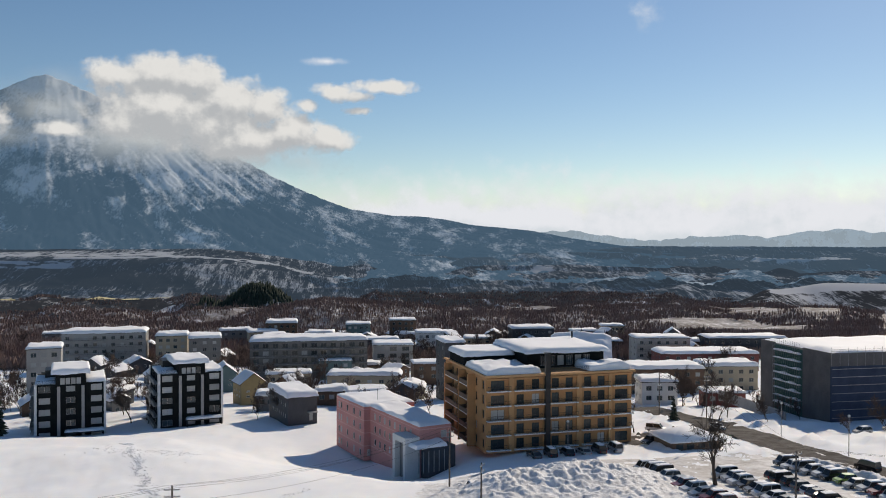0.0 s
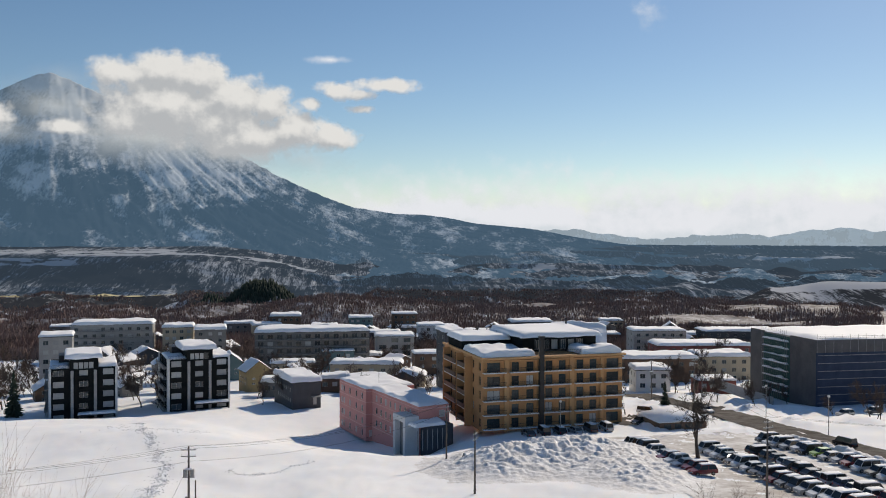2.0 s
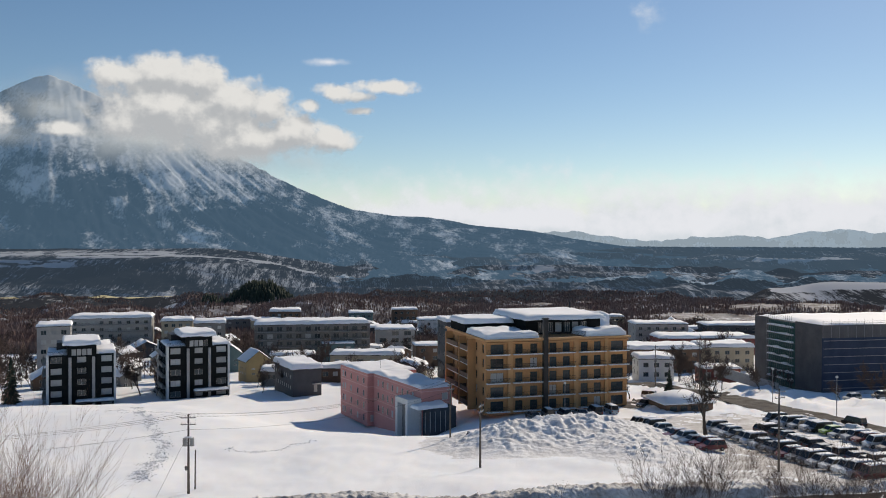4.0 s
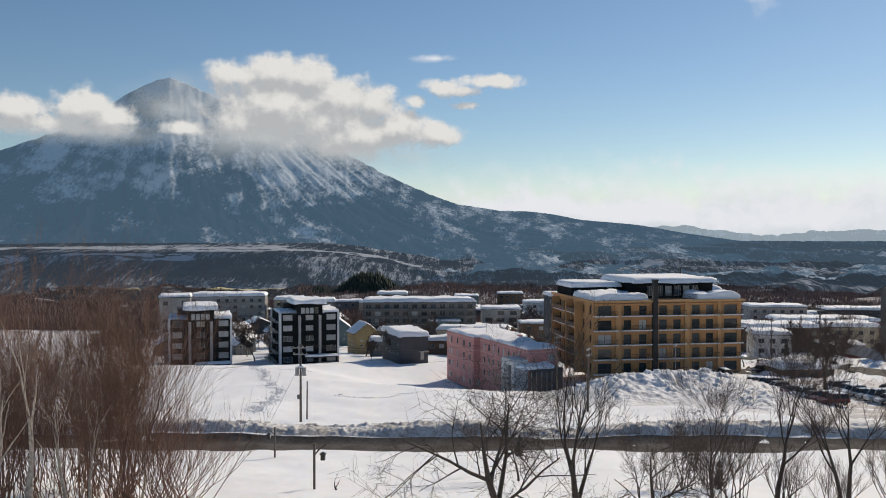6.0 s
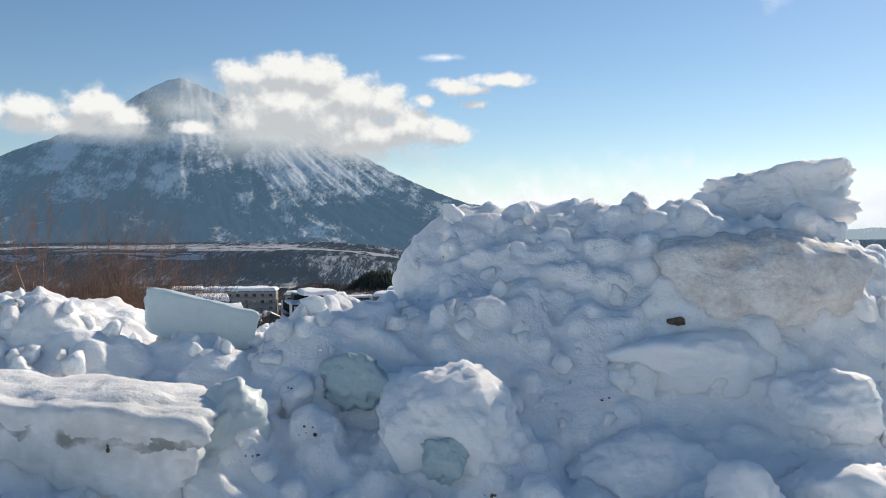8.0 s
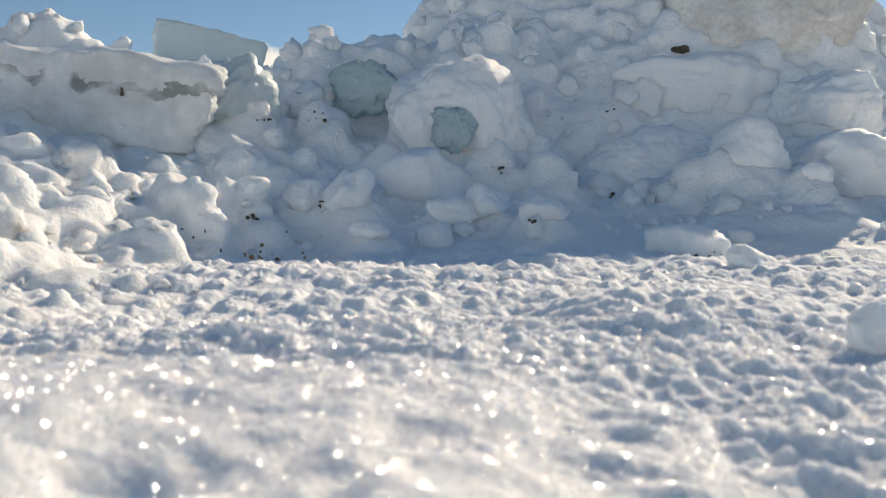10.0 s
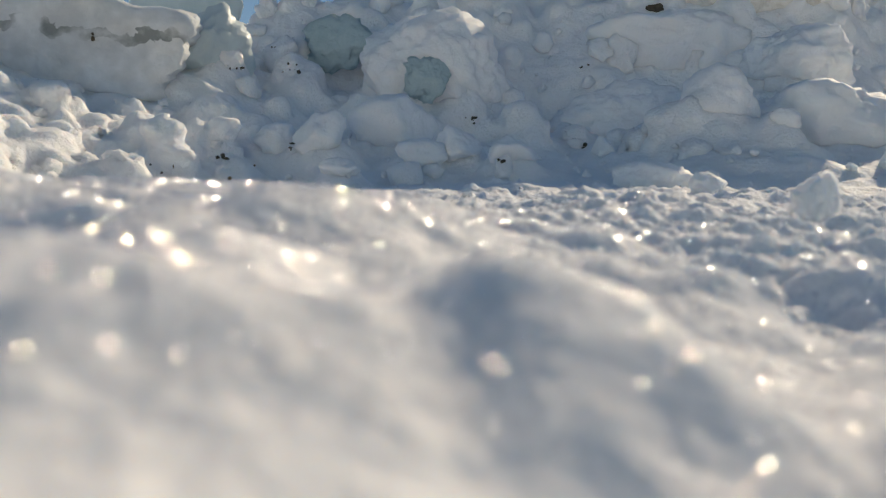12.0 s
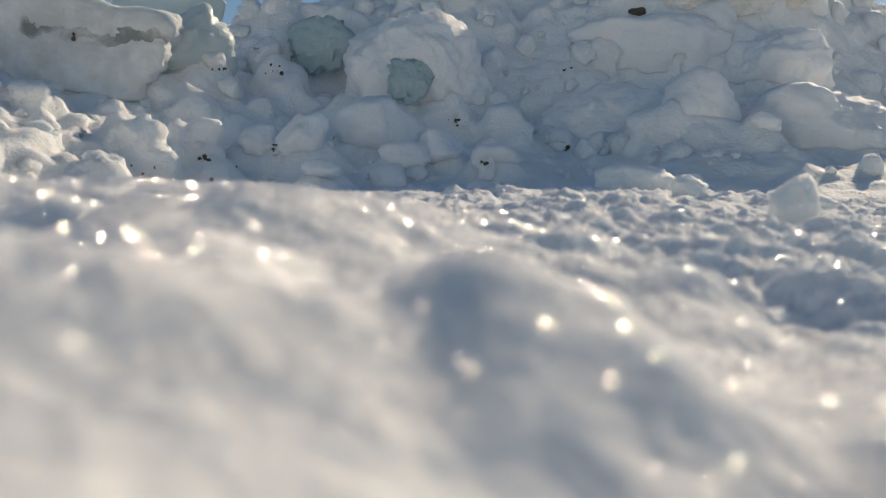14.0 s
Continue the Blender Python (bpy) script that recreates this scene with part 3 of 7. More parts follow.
def cloud_material(name, rows, scale, soft, shade=(0.42, 0.48, 0.56), bright=(0.69, 0.75, 0.82), rough=1.5, most=1.0):
    m = bpy.data.materials.new(name)
    m.use_nodes = True
    n, l = m.node_tree.nodes, m.node_tree.links
    n.remove(n["Principled BSDF"])
    out = n["Material Output"]
    uv = n.new("ShaderNodeUVMap")

    def math_node(op, a, b=None, c=None):
        x = n.new("ShaderNodeMath")
        x.operation = op
        for k, v in enumerate((a, b, c)):
            if v is None:
                continue
            if isinstance(v, (int, float)):
                x.inputs[k].default_value = v
            else:
                l.new(v, x.inputs[k])
        return x.outputs[0]

    def density(shift):
        at = n.new("ShaderNodeVectorMath")
        at.inputs[1].default_value = (*shift, 0)
        l.new(uv.outputs[0], at.inputs[0])
        best = None
        for px, py, w, h, d in rows:
            mp = n.new("ShaderNodeMapping")
            mp.vector_type = "POINT"
            sx, sy = 1528 / w / 57.3, 1528 / h / 57.3
            mp.inputs["Scale"].default_value = (sx, sy, 0)
            mp.inputs["Location"].default_value = (-bearing(px) * sx, -math.degrees(rise(py)) * sy, 0)
            ln = n.new("ShaderNodeVectorMath")
            ln.operation = "LENGTH"
            l.new(at.outputs[0], mp.inputs[0])
            l.new(mp.outputs[0], ln.inputs[0])
            v = math_node("MULTIPLY_ADD", ln.outputs["Value"], -d, d)
            best = v if best is None else math_node("SMOOTH_MAX", best, v, 0.3)
        t = n.new("ShaderNodeTexNoise")
        t.inputs["Scale"].default_value, t.inputs["Detail"].default_value, t.inputs["Roughness"].default_value = scale, 8, 0.6
        l.new(at.outputs[0], t.inputs["Vector"])
        return math_node("ADD", best, math_node("MULTIPLY_ADD", t.outputs["Fac"], rough, -0.47 * rough))

    # Sheets glow; sunlit tops and grey bases are painted from the density's change up-right.
    here, lit = density((0, 0)), density((0.25, 0.9))
    alpha = n.new("ShaderNodeMapRange")
    alpha.interpolation_type = "SMOOTHSTEP"
    alpha.inputs[1].default_value, alpha.inputs[2].default_value = 0.0, soft
    alpha.inputs[4].default_value = most
    l.new(here, alpha.inputs[0])
    light = n.new("ShaderNodeMapRange")
    light.interpolation_type = "SMOOTHSTEP"
    light.inputs[1].default_value, light.inputs[2].default_value = -0.3, 0.6
    l.new(math_node("SUBTRACT", here, lit), light.inputs[0])
    mix = n.new("ShaderNodeMix")
    mix.data_type = "RGBA"
    mix.inputs[6].default_value, mix.inputs[7].default_value = (*shade, 1), (*bright, 1)
    l.new(light.outputs[0], mix.inputs[0])
    em, tr, ms = n.new("ShaderNodeEmission"), n.new("ShaderNodeBsdfTransparent"), n.new("ShaderNodeMixShader")
    l.new(mix.outputs[2], em.inputs[0])
    l.new(alpha.outputs[0], ms.inputs[0])
    l.new(tr.outputs[0], ms.inputs[1])
    l.new(em.outputs[0], ms.inputs[2])
    l.new(ms.outputs[0], out.inputs[0])
    return m


def cloud_sheet(name, rng, mat, label):
    az, el = np.linspace(-48, 48, 49), np.linspace(-1, 17, 13)
    a, e = np.meshgrid(np.radians(az), np.radians(el))
    me = grid_mesh(name, np.stack([rng * np.sin(a), rng * np.cos(a), rng * np.tan(e)], -1), mat)
    lay = me.uv_layers.new(name="UVMap")
    idx = np.zeros(len(me.loops), np.int32)
    me.loops.foreach_get("vertex_index", idx)
    uvs = np.stack([np.degrees(a).ravel(), np.degrees(np.tan(e)).ravel()], -1)[idx]
    lay.data.foreach_set("uv", uvs.astype(np.float32).ravel())
    tagged(new(name, me), label, "clouds", kind="structure")


cloud_sheet("backdrop_clouds", 3250, cloud_material("cumulus", CLOUDS, 0.75, 0.55), "white cumulus clouds drifting across the volcano")
cloud_sheet("backdrop_mist", 3290, cloud_material("mist", MIST, 0.4, 1.3, (0.40, 0.48, 0.57), (0.52, 0.60, 0.68), 0.8, 0.85), "grey mist under the clouds on the upper slopes")
cloud_sheet("backdrop_haze_clouds", 4760, cloud_material("thin_cloud_and_haze", HAZE_CLOUDS, 0.5, 1.1, (0.60, 0.71, 0.85), (0.72, 0.81, 0.96), 1.6), "thin bank of pale cloud and glowing painted haze low over the hills")

# ---- buildings ----
def cut_wall(bm, o, u, n, width, height, holes, depth):
    """A wall face with rectangular recesses (x0, z0, x1, z1), reveals included. o: lower left, u: along, n: outwards."""
    o, u, n, up = Vector(o), Vector(u), Vector(n), Vector((0, 0, 1))
    xs = sorted({0.0, float(width), *(float(v) for h in holes for v in (h[0], h[2]))})
    zs = sorted({0.0, float(height), *(float(v) for h in holes for v in (h[1], h[3]))})

    def face(*p):
        bm.faces.new([bm.verts.new(q) for q in p])

    for a, b in zip(xs, xs[1:]):
        for c, d in zip(zs, zs[1:]):
            mx, mz = (a + b) / 2, (c + d) / 2
            if any(h[0] < mx < h[2] and h[1] < mz < h[3] for h in holes):
                continue
            face(o + u * a + up * c, o + u * b + up * c, o + u * b + up * d, o + u * a + up * d)
    for a, c, b, d in holes:
        p = [o + u * a + up * c, o + u * b + up * c, o + u * b + up * d, o + u * a + up * d]
        q = [v - n * depth for v in p]
        for i in range(4):
            face(p[i], p[(i + 1) % 4], q[(i + 1) % 4], q[i])
        face(*q)


def snow_cap(w, d, t, over=0.35, seed=1, rough=0.12, cells=20):
    """A soft slab of old snow, w by d, with a rounded, sagging rim."""
    s = np.linspace(-1, 1, cells)
    s = np.sign(s) * (1 - (1 - np.abs(s)) ** 1.7)
    u, v = np.meshgrid(s, s)
    edge = np.maximum(np.abs(u), np.abs(v))
    ridge = np.clip((1 - edge) / 0.16, 0, 1)
    h = t * (1 - (1 - ridge) ** 3)
    x = u * (w / 2 + over * (1 - (1 - ridge) ** 2 * 0.6))
    y = v * (d / 2 + over * (1 - (1 - ridge) ** 2 * 0.6))
    big = fbm(x / 3.1 + seed * 7.7, y / 3.1 - seed * 3.1, 4, seed)
    z = h * (1 + rough * big) - 0.25 * over * (1 - ridge) * (1 + big)
    x, y = x * (1 + 0.015 * big), y * (1 + 0.02 * np.roll(big, 2, 0))
    return grid_mesh("roof_snow", np.stack([x, y, z], -1), ROOF_SNOW)


def window_meshes(w, h, mullions=1, frame_mat=None):
    bm = bmesh.new()
    t = 0.06
    n = mullions + 1
    xs = sorted(v for k in range(n + 1) for v in ((w - t) * k / n, (w - t) * k / n + t))
    zs = (0, t, h - t, h)
    v = {(i, j, y): bm.verts.new((x, y, z)) for i, x in enumerate(xs) for j, z in enumerate(zs) for y in (0, 0.06)}

    def solid(i, j):
        return 0 <= i < len(xs) - 1 and 0 <= j < 3 and (i % 2 == 0 or j != 1)

    for i in range(len(xs) - 1):
        for j in range(3):
            if not solid(i, j):
                continue
            for y, turn in ((0, 1), (0.06, -1)):
                bm.faces.new([v[a, b, y] for a, b in ((i, j), (i + 1, j), (i + 1, j + 1), (i, j + 1))[::turn]])
            for di, dj, p, q in ((-1, 0, (i, j), (i, j + 1)), (1, 0, (i + 1, j + 1), (i + 1, j)), (0, -1, (i + 1, j), (i, j)), (0, 1, (i, j + 1), (i + 1, j + 1))):
                if not solid(i + di, j + dj):
                    bm.faces.new((v[(*p, 0)], v[(*q, 0)], v[(*q, 0.06)], v[(*p, 0.06)]))
    return mesh_of("window", bm, frame_mat or BLACK_METAL), mesh_of("pane", boxes((t / 2, 0.03, t / 2, w - t / 2, 0.045, h - t / 2)), GLASS), mesh_of("pane", boxes((t / 2, 0.03, t / 2, w - t / 2, 0.045, h - t / 2)), BLIND)


def put_windows(house, o, u, n, holes, depth, seed=0, blinds=0.25, mullions=1, frame_mat=None):
    """A framed, glazed window into every recess of a cut wall."""
    cache, rng = {}, random.Random(seed)
    o, u, n = Vector(o), Vector(u), Vector(n)
    turn = Matrix((u, -n, Vector((0, 0, 1)))).transposed().to_4x4()
    for a, c, b, d in holes:
        key = (round(b - a, 2), round(d - c, 2))
        if key not in cache:
            cache[key] = window_meshes(b - a, d - c, mullions, frame_mat)
        fr, gl, bl = cache[key]
        win = part("window", fr, None, house)
        win.matrix_local = Matrix.Translation(o + u * a + Vector((0, 0, c)) - n * (depth - 0.10)) @ turn
        part("pane", bl if rng.random() < blinds else gl, None, win)


def window_rows(width, floors, height, bays, ww, wh, sill=0.9, margin=0.6, start=0.0):
    """Evenly spread openings."""
    fh, out = (height - start) / floors, []
    pitch = (width - 2 * margin) / bays
    for f in range(floors):
        for b in range(bays):
            x = margin + pitch * (b + 0.5) - ww / 2
            z = start + f * fh + sill
            out.append((x, z, x + ww, min(z + wh, start + (f + 1) * fh - 0.15)))
    return out


SIDES = (("front", (0, 0), (1, 0), (0, -1)), ("right", (1, 0), (0, 1), (1, 0)), ("back", (1, 1), (-1, 0), (0, 1)), ("left", (0, 1), (0, -1), (-1, 0)))


def shell(house, w, d, h, mat, holes, x=0.0, y=0.0, z=0.0, depth=0.25, name="wall", seed=0, blinds=0.25, mullions=1, frame_mat=None, windows=True):
    """Four walls and a flat deck, with openings by side."""
    bm = bmesh.new()
    rows = []
    for side, c, u, n in SIDES:
        o = (x + c[0] * w, y + c[1] * d, z)
        hs = holes.get(side, [])
        cut_wall(bm, o, (*u, 0), (*n, 0), w if u[0] else d, h, hs, depth)
        rows.append((o, (*u, 0), (*n, 0), hs))
    bm.faces.new([bm.verts.new(p) for p in ((x, y, z + h - 0.02), (x + w, y, z + h - 0.02), (x + w, y + d, z + h - 0.02), (x, y + d, z + h - 0.02))])
    part(name, bm, mat, house)
    if windows:
        for k, (o, u, n, hs) in enumerate(rows):
            put_windows(house, o, u, n, hs, depth, seed + k, blinds, mullions, frame_mat)


def put_snow(house, x, y, z, w, d, t, over=0.35, seed=1, rough=0.12):
    cap = part("roof_snow", snow_cap(w, d, t, over, seed, rough), None, house, "thick rounded slab of old snow")
    cap.location = (x + w / 2, y + d / 2, z)
    return cap


def railing(w, h=1.05, d=0.05, step_=0.24):
    bm = bmesh.new()
    box(bm, 0, 0, h - 0.06, w, d, h)
    box(bm, 0, 0, 0.08, w, d, 0.13)
    for k in range(int(w / step_) + 1):
        x = min(k * step_, w - 0.04)
        box(bm, x, 0.005, 0.13, x + 0.03, d - 0.005, h - 0.06)
    return bm


def place(x, y, z, rot):
    return pose(x, y, z, 0, 0, rot)


def hotel():
    h = thing("hotel", place(29.7, 184, -25.6, 10.3), "ochre five-storey hotel with black balconies and snow-laden setback roof", "building")
    W, D, H, n = 33.5, 29.0, 16.0, 5
    fh = 3.05
    bays = ((0.25, 4.9, 1), (6.25, 12.5, 2), (14.2, 20.2, 2), (21.7, 27.7, 2), (28.9, 33.25, 1))
    holes = []
    for f in range(n):
        z = 0.75 + f * fh
        for a, b, k in bays:
            if k == 1:
                holes.append(((a + b) / 2 - 1.5, z, (a + b) / 2 + 1.5, z + 2.05))
            else:
                holes += [(a + 0.5, z, a + 2.2, z + 2.05), (b - 2.3, z, b - 0.6, z + 2.05)]
    left = [(y, 0.9 + f * fh, y + 1.3, 2.7 + f * fh) for f in range(n) for y in (1.5, 5.0, 8.5, 11.5, 15.5, 19.0, 22.0, 26.5)]
    shell(h, W, D, H, TAN, {"front": holes, "left": left, "right": window_rows(D, n, H, 7, 1.6, 1.7)}, depth=0.3, seed=5, blinds=0.12)
    slab = mesh_of("balcony_slab", boxes((0, -1.25, 0, 1, 0, 0.16)), WHITE_WALL)
    snowed = mesh_of("balcony_snow", boxes((0, -1.27, 0.16, 1, -1.02, 0.24)), ROOF_SNOW)
    for a, b, k in bays:
        w = b - a + 0.5
        rail = mesh_of("railing", railing(w), BLACK_METAL)
        for f in range(n):
            z = 0.55 + f * fh
            if f == 0 and k == 1 and a > 20:
                continue
            s = part("balcony", slab, None, h, "white balcony slab edge")
            s.location, s.scale = (a - 0.25, 0, z), (w, 1, 1)
            r = part("railing", rail, None, h, "black steel balcony railing")
            r.location = (a - 0.25, -1.22, z + 0.17)
            e = part("balcony_snow", snowed, None, h)
            e.location, e.scale = (a - 0.25, 0, z), (w, 1, 1)
        part("lintel", boxes((a - 0.3, -0.7, H - 0.75, b + 0.3, -0.002, H - 0.5)), TAN_TRIM, h)
    for a, b in ((4.95, 6.0), (12.7, 13.95), (20.4, 21.45), (27.9, 28.65)):
        part("pilaster", boxes((a, -0.45, 0, b, -0.002, H - 0.25)), TAN_TRIM, h)
    part("cornice", boxes((-0.5, -1.1, H - 0.25, W + 0.4, -0.004, H + 0.2), (-0.5, 0, H - 0.25, -0.004, D, H + 0.2)), TAN_TRIM, h)
    part("chimney_stack", boxes((12.85, -1.3, 0, 13.9, -0.46, H + 4.3), (12.75, -1.4, H + 4.3, 14.0, -0.4, H + 4.6)), BLACK_METAL, h, "tall black flue running up the front")
    for f in range(n):                              # curved balcony stacks on the side
        z = 0.55 + f * fh
        for y0, y1 in ((7.5, 13.5), (15.0, 24.0)):
            part("balcony", boxes((-1.6, y0, z, -0.002, y1, z + 0.18)), WHITE_WALL, h)
            part("railing", boxes((-1.6, y0, z + 0.18, -1.55, y1, z + 1.15), (-1.55, y0, z + 0.18, -0.002, y0 + 0.05, z + 1.15), (-1.55, y1 - 0.05, z + 0.18, -0.002, y1, z + 1.15)), BROWN_WALL, h)
    for y0 in (7.0, 13.6, 24.2):
        part("pier", boxes((-1.7, y0, 0, -0.003, y0 + 0.5, H - 0.5)), TAN, h)
    # set-back top storey
    ph = window_rows(18, 1, 3.4, 8, 1.6, 2.2, 0.5)
    shell(h, 18.4, 18, 3.5, CHARCOAL, {"front": ph[1:7]}, x=12.2, y=7.5, z=H, name="top_storey", seed=9, blinds=0.3, mullions=2, frame_mat=PALE_GREY)
    shell(h, 12, 11, 2.2, CHARCOAL, {}, x=0.1, y=15, z=H, name="stair_head")
    put_snow(h, 11.4, 6.4, H + 3.5, 20, 20, 1.1, 0.6, 3)
    put_snow(h, -0.1, 14.6, H + 2.2, 12.0, 11.8, 1.1, 0.3, 4)
    put_snow(h, 0.2, 0.0, H + 0.2, 12.0, 14.0, 1.2, 0.3, 5, 0.5)
    put_snow(h, 23.5, 0.0, H + 0.2, 9.6, 7.0, 1.4, 0.5, 6, 0.35)
    part("terrace_rail", railing(9.5, 1.1), BLACK_METAL, h).location = (14.2, 0.2, H + 0.2)
    part("vent_pipe", boxes((29.5, 22, H + 3.5, 29.8, 22.3, H + 6.2)), BLACK_METAL, h)


def pink_block():
    h = thing("dormitory", place(0.0, 224, -32.6, -67.6), "pink rendered three-storey block with white portico and snowy flat roof", "building")
    H, fh = 12.6, 2.95
    a = [(x, 1.0 + f * fh, x + 1.0, 2.5 + f * fh) for f in range(4) for x in (1.2, 2.6, 6.4, 10.5, 14.2)]
    b = [(x, 1.0 + f * fh, x + 0.95, 2.5 + f * fh) for f in range(1, 4) for x in (2.2, 4.8, 7.4, 10.0, 12.6, 15.2, 17.8, 20.4)]
    shell(h, 17, 13, H, PINK, {"front": a, "right": [(0.8, 1.0 + 3 * 0, 1.7, 2.6)]}, y=-1.6, depth=0.15, seed=11, blinds=0.5, mullions=0, frame_mat=WHITE_WALL)
    shell(h, 25, 7.5, H - 0.05, PINK, {"front": b, "right": [(5.0, 9.9, 6.4, 11.4)]}, x=17.003, depth=0.15, seed=12, blinds=0.4, mullions=0, frame_mat=WHITE_WALL)
    for z in (3.4, 6.4, 9.3, 11.9):
        part("band", boxes((-0.06, -1.66, z, 17.06, -1.603, z + 0.14), (17.003, -1.6, z, 17.06, -0.07, z + 0.14), (17.07, -0.06, z, 42.06, -0.003, z + 0.14), (42.006, -0.06, z, 42.07, 7.5, z + 0.14)), PALE_PINK, h)
    put_snow(h, 0, -1.6, H, 17, 13, 0.55, 0.1, 7, 0.5)
    put_snow(h, 16.5, 0, H, 25.4, 7.5, 0.6, 0.1, 8, 0.6)
    # portico and glazed porch at the near end
    part("portico", boxes((36.2, -3.4, 0, 37.3, -0.07, 10.6), (41.1, -3.4, 0, 42.2, -0.07, 10.6), (37.3, -3.4, 9.4, 41.1, -0.07, 10.6)), WHITE_WALL, h, "white rendered portico frame")
    part("portico_wall", boxes((37.3, -2.2, 0, 41.1, -2.05, 9.4)), GREY_WALL, h, "grey recessed entrance wall")
    part("porch", boxes((42.26, 0.3, 0, 45.6, 6.5, 9.0)), SLATE_WALL, h, "dark grey glazed entrance porch")
    for k in range(6):
        part("mullion", boxes((45.61, -2.2 + k * 1.2, 4.0, 45.7, -2.05 + k * 1.2, 8.3)), PALE_GREY, h)
    put_snow(h, 42.3, -2.6, 9.0, 3.3, 7.1, 0.8, 0.2, 9, 0.3)
    for z in (6.0, 2.6):
        part("balcony", boxes((34.6, -1.2, z, 36.1, -0.07, z + 0.15), (34.6, -1.2, z + 0.15, 34.65, -0.07, z + 1.0), (34.65, -1.2, z + 0.15, 36.1, -1.15, z + 1.0)), STEEL, h)
    part("aerial", boxes((12, 4, H, 12.06, 4.06, H + 3.0), (11.6, 4.0, H + 2.6, 12.5, 4.05, H + 2.65)), STEEL, h)


def dark_tower(x, y, z, rot, left_white, seed):
    h = thing("apartment_block", place(x, y, z, rot), "black five-storey apartment block with pale strips under snow", "building", "pair of black apartment blocks")
    W, D, fh = 17.0, 20.0, 3.0
    H = 5 * fh
    holes = []
    for f in range(5):
        zz = 0.85 + f * fh
        holes += [(0.9, zz, 3.6, zz + 1.65), (13.4, zz, 16.1, zz + 1.65), (7.4, zz, 9.6, zz + 1.55)]
    side = [(yy, 0.6 + f * fh, yy + 1.7, 2.6 + f * fh) for f in range(5) for yy in (1.2, 4.6, 8.0, 11.4, 14.8)]
    shell(h, W, D, H, CHARCOAL, {"front": holes, "left": side, "right": side}, depth=0.25, seed=seed, blinds=0.6, frame_mat=PALE_GREY)
    top = [(6.0 + 1.3 * k, 0.4, 7.1 + 1.3 * k, 2.1) for k in range(4)]
    shell(h, 7.2, 13, 3.3, CHARCOAL, {"front": [(p[0] - 5.0, p[1], p[2] - 5.0, p[3]) for p in top]}, x=5.0, y=-0.3, z=H - 0.6, name="raised_bay", seed=seed + 1, blinds=0.9, mullions=0, frame_mat=PALE_GREY)
    for xx in (5.25, 11.1):
        part("light_strip", boxes((xx, -0.42, 0.3, xx + 0.75, -0.003, H - 0.7)), PALE_GREY, h, "tall pale glazed strip")
    part("corner_strip", boxes((-0.12, -0.15, 0, 0.45, -0.003, H + 0.2)), WHITE_WALL, h)
    part("corner_strip", boxes((W - 0.45, -0.15, 0, W + 0.12, -0.003, H + 0.2)), WHITE_WALL, h)
    for f in range(5):
        for k, yy in enumerate((0.9, 4.3, 7.7, 11.1, 14.5)):
            z0 = f * fh + 0.3
            part("balcony", boxes((-1.3, yy, z0, -0.003, yy + 2.5, z0 + 0.15), (-1.3, yy, z0 + 0.15, -1.24, yy + 2.5, z0 + 1.1)), PALE_GREY, h, "pale panelled balcony")
    part("side_cladding", boxes((-0.25, 0.5, 0, -0.003, 0.85, H), (-0.25, 17.2, 0, -0.003, 19.8, H)), WHITE_WALL, h)
    part("canopy", boxes((7.0, -2.2, 2.2, 16.5, -0.43, 2.6), (7.0, -2.2, 0, 7.3, -1.9, 2.2), (16.2, -2.2, 0, 16.5, -1.9, 2.2)), BLACK_METAL, h)
    put_snow(h, 7.0, -2.2, 2.6, 9.5, 1.8, 0.5, 0.2, seed + 7)
    put_snow(h, 4.0, -0.4, H + 2.7, 9.0, 14, 1.2, 0.7, seed + 2, 0.2)
    put_snow(h, 0.0, 0.3, H, 4.9, 14, 0.6, 0.2, seed + 3, 0.3)
    put_snow(h, 12.3, 0.3, H, 4.7, 15, 0.9, 0.35, seed + 4, 0.3)
    part("roof_rail", railing(4.6, 1.0), BLACK_METAL, h).location = (0.2, 0.1, H)
    part("stair_tower", boxes((2.2, 9.0, H, 4.9, 16.0, H + 2.4)), BLACK_METAL, h)


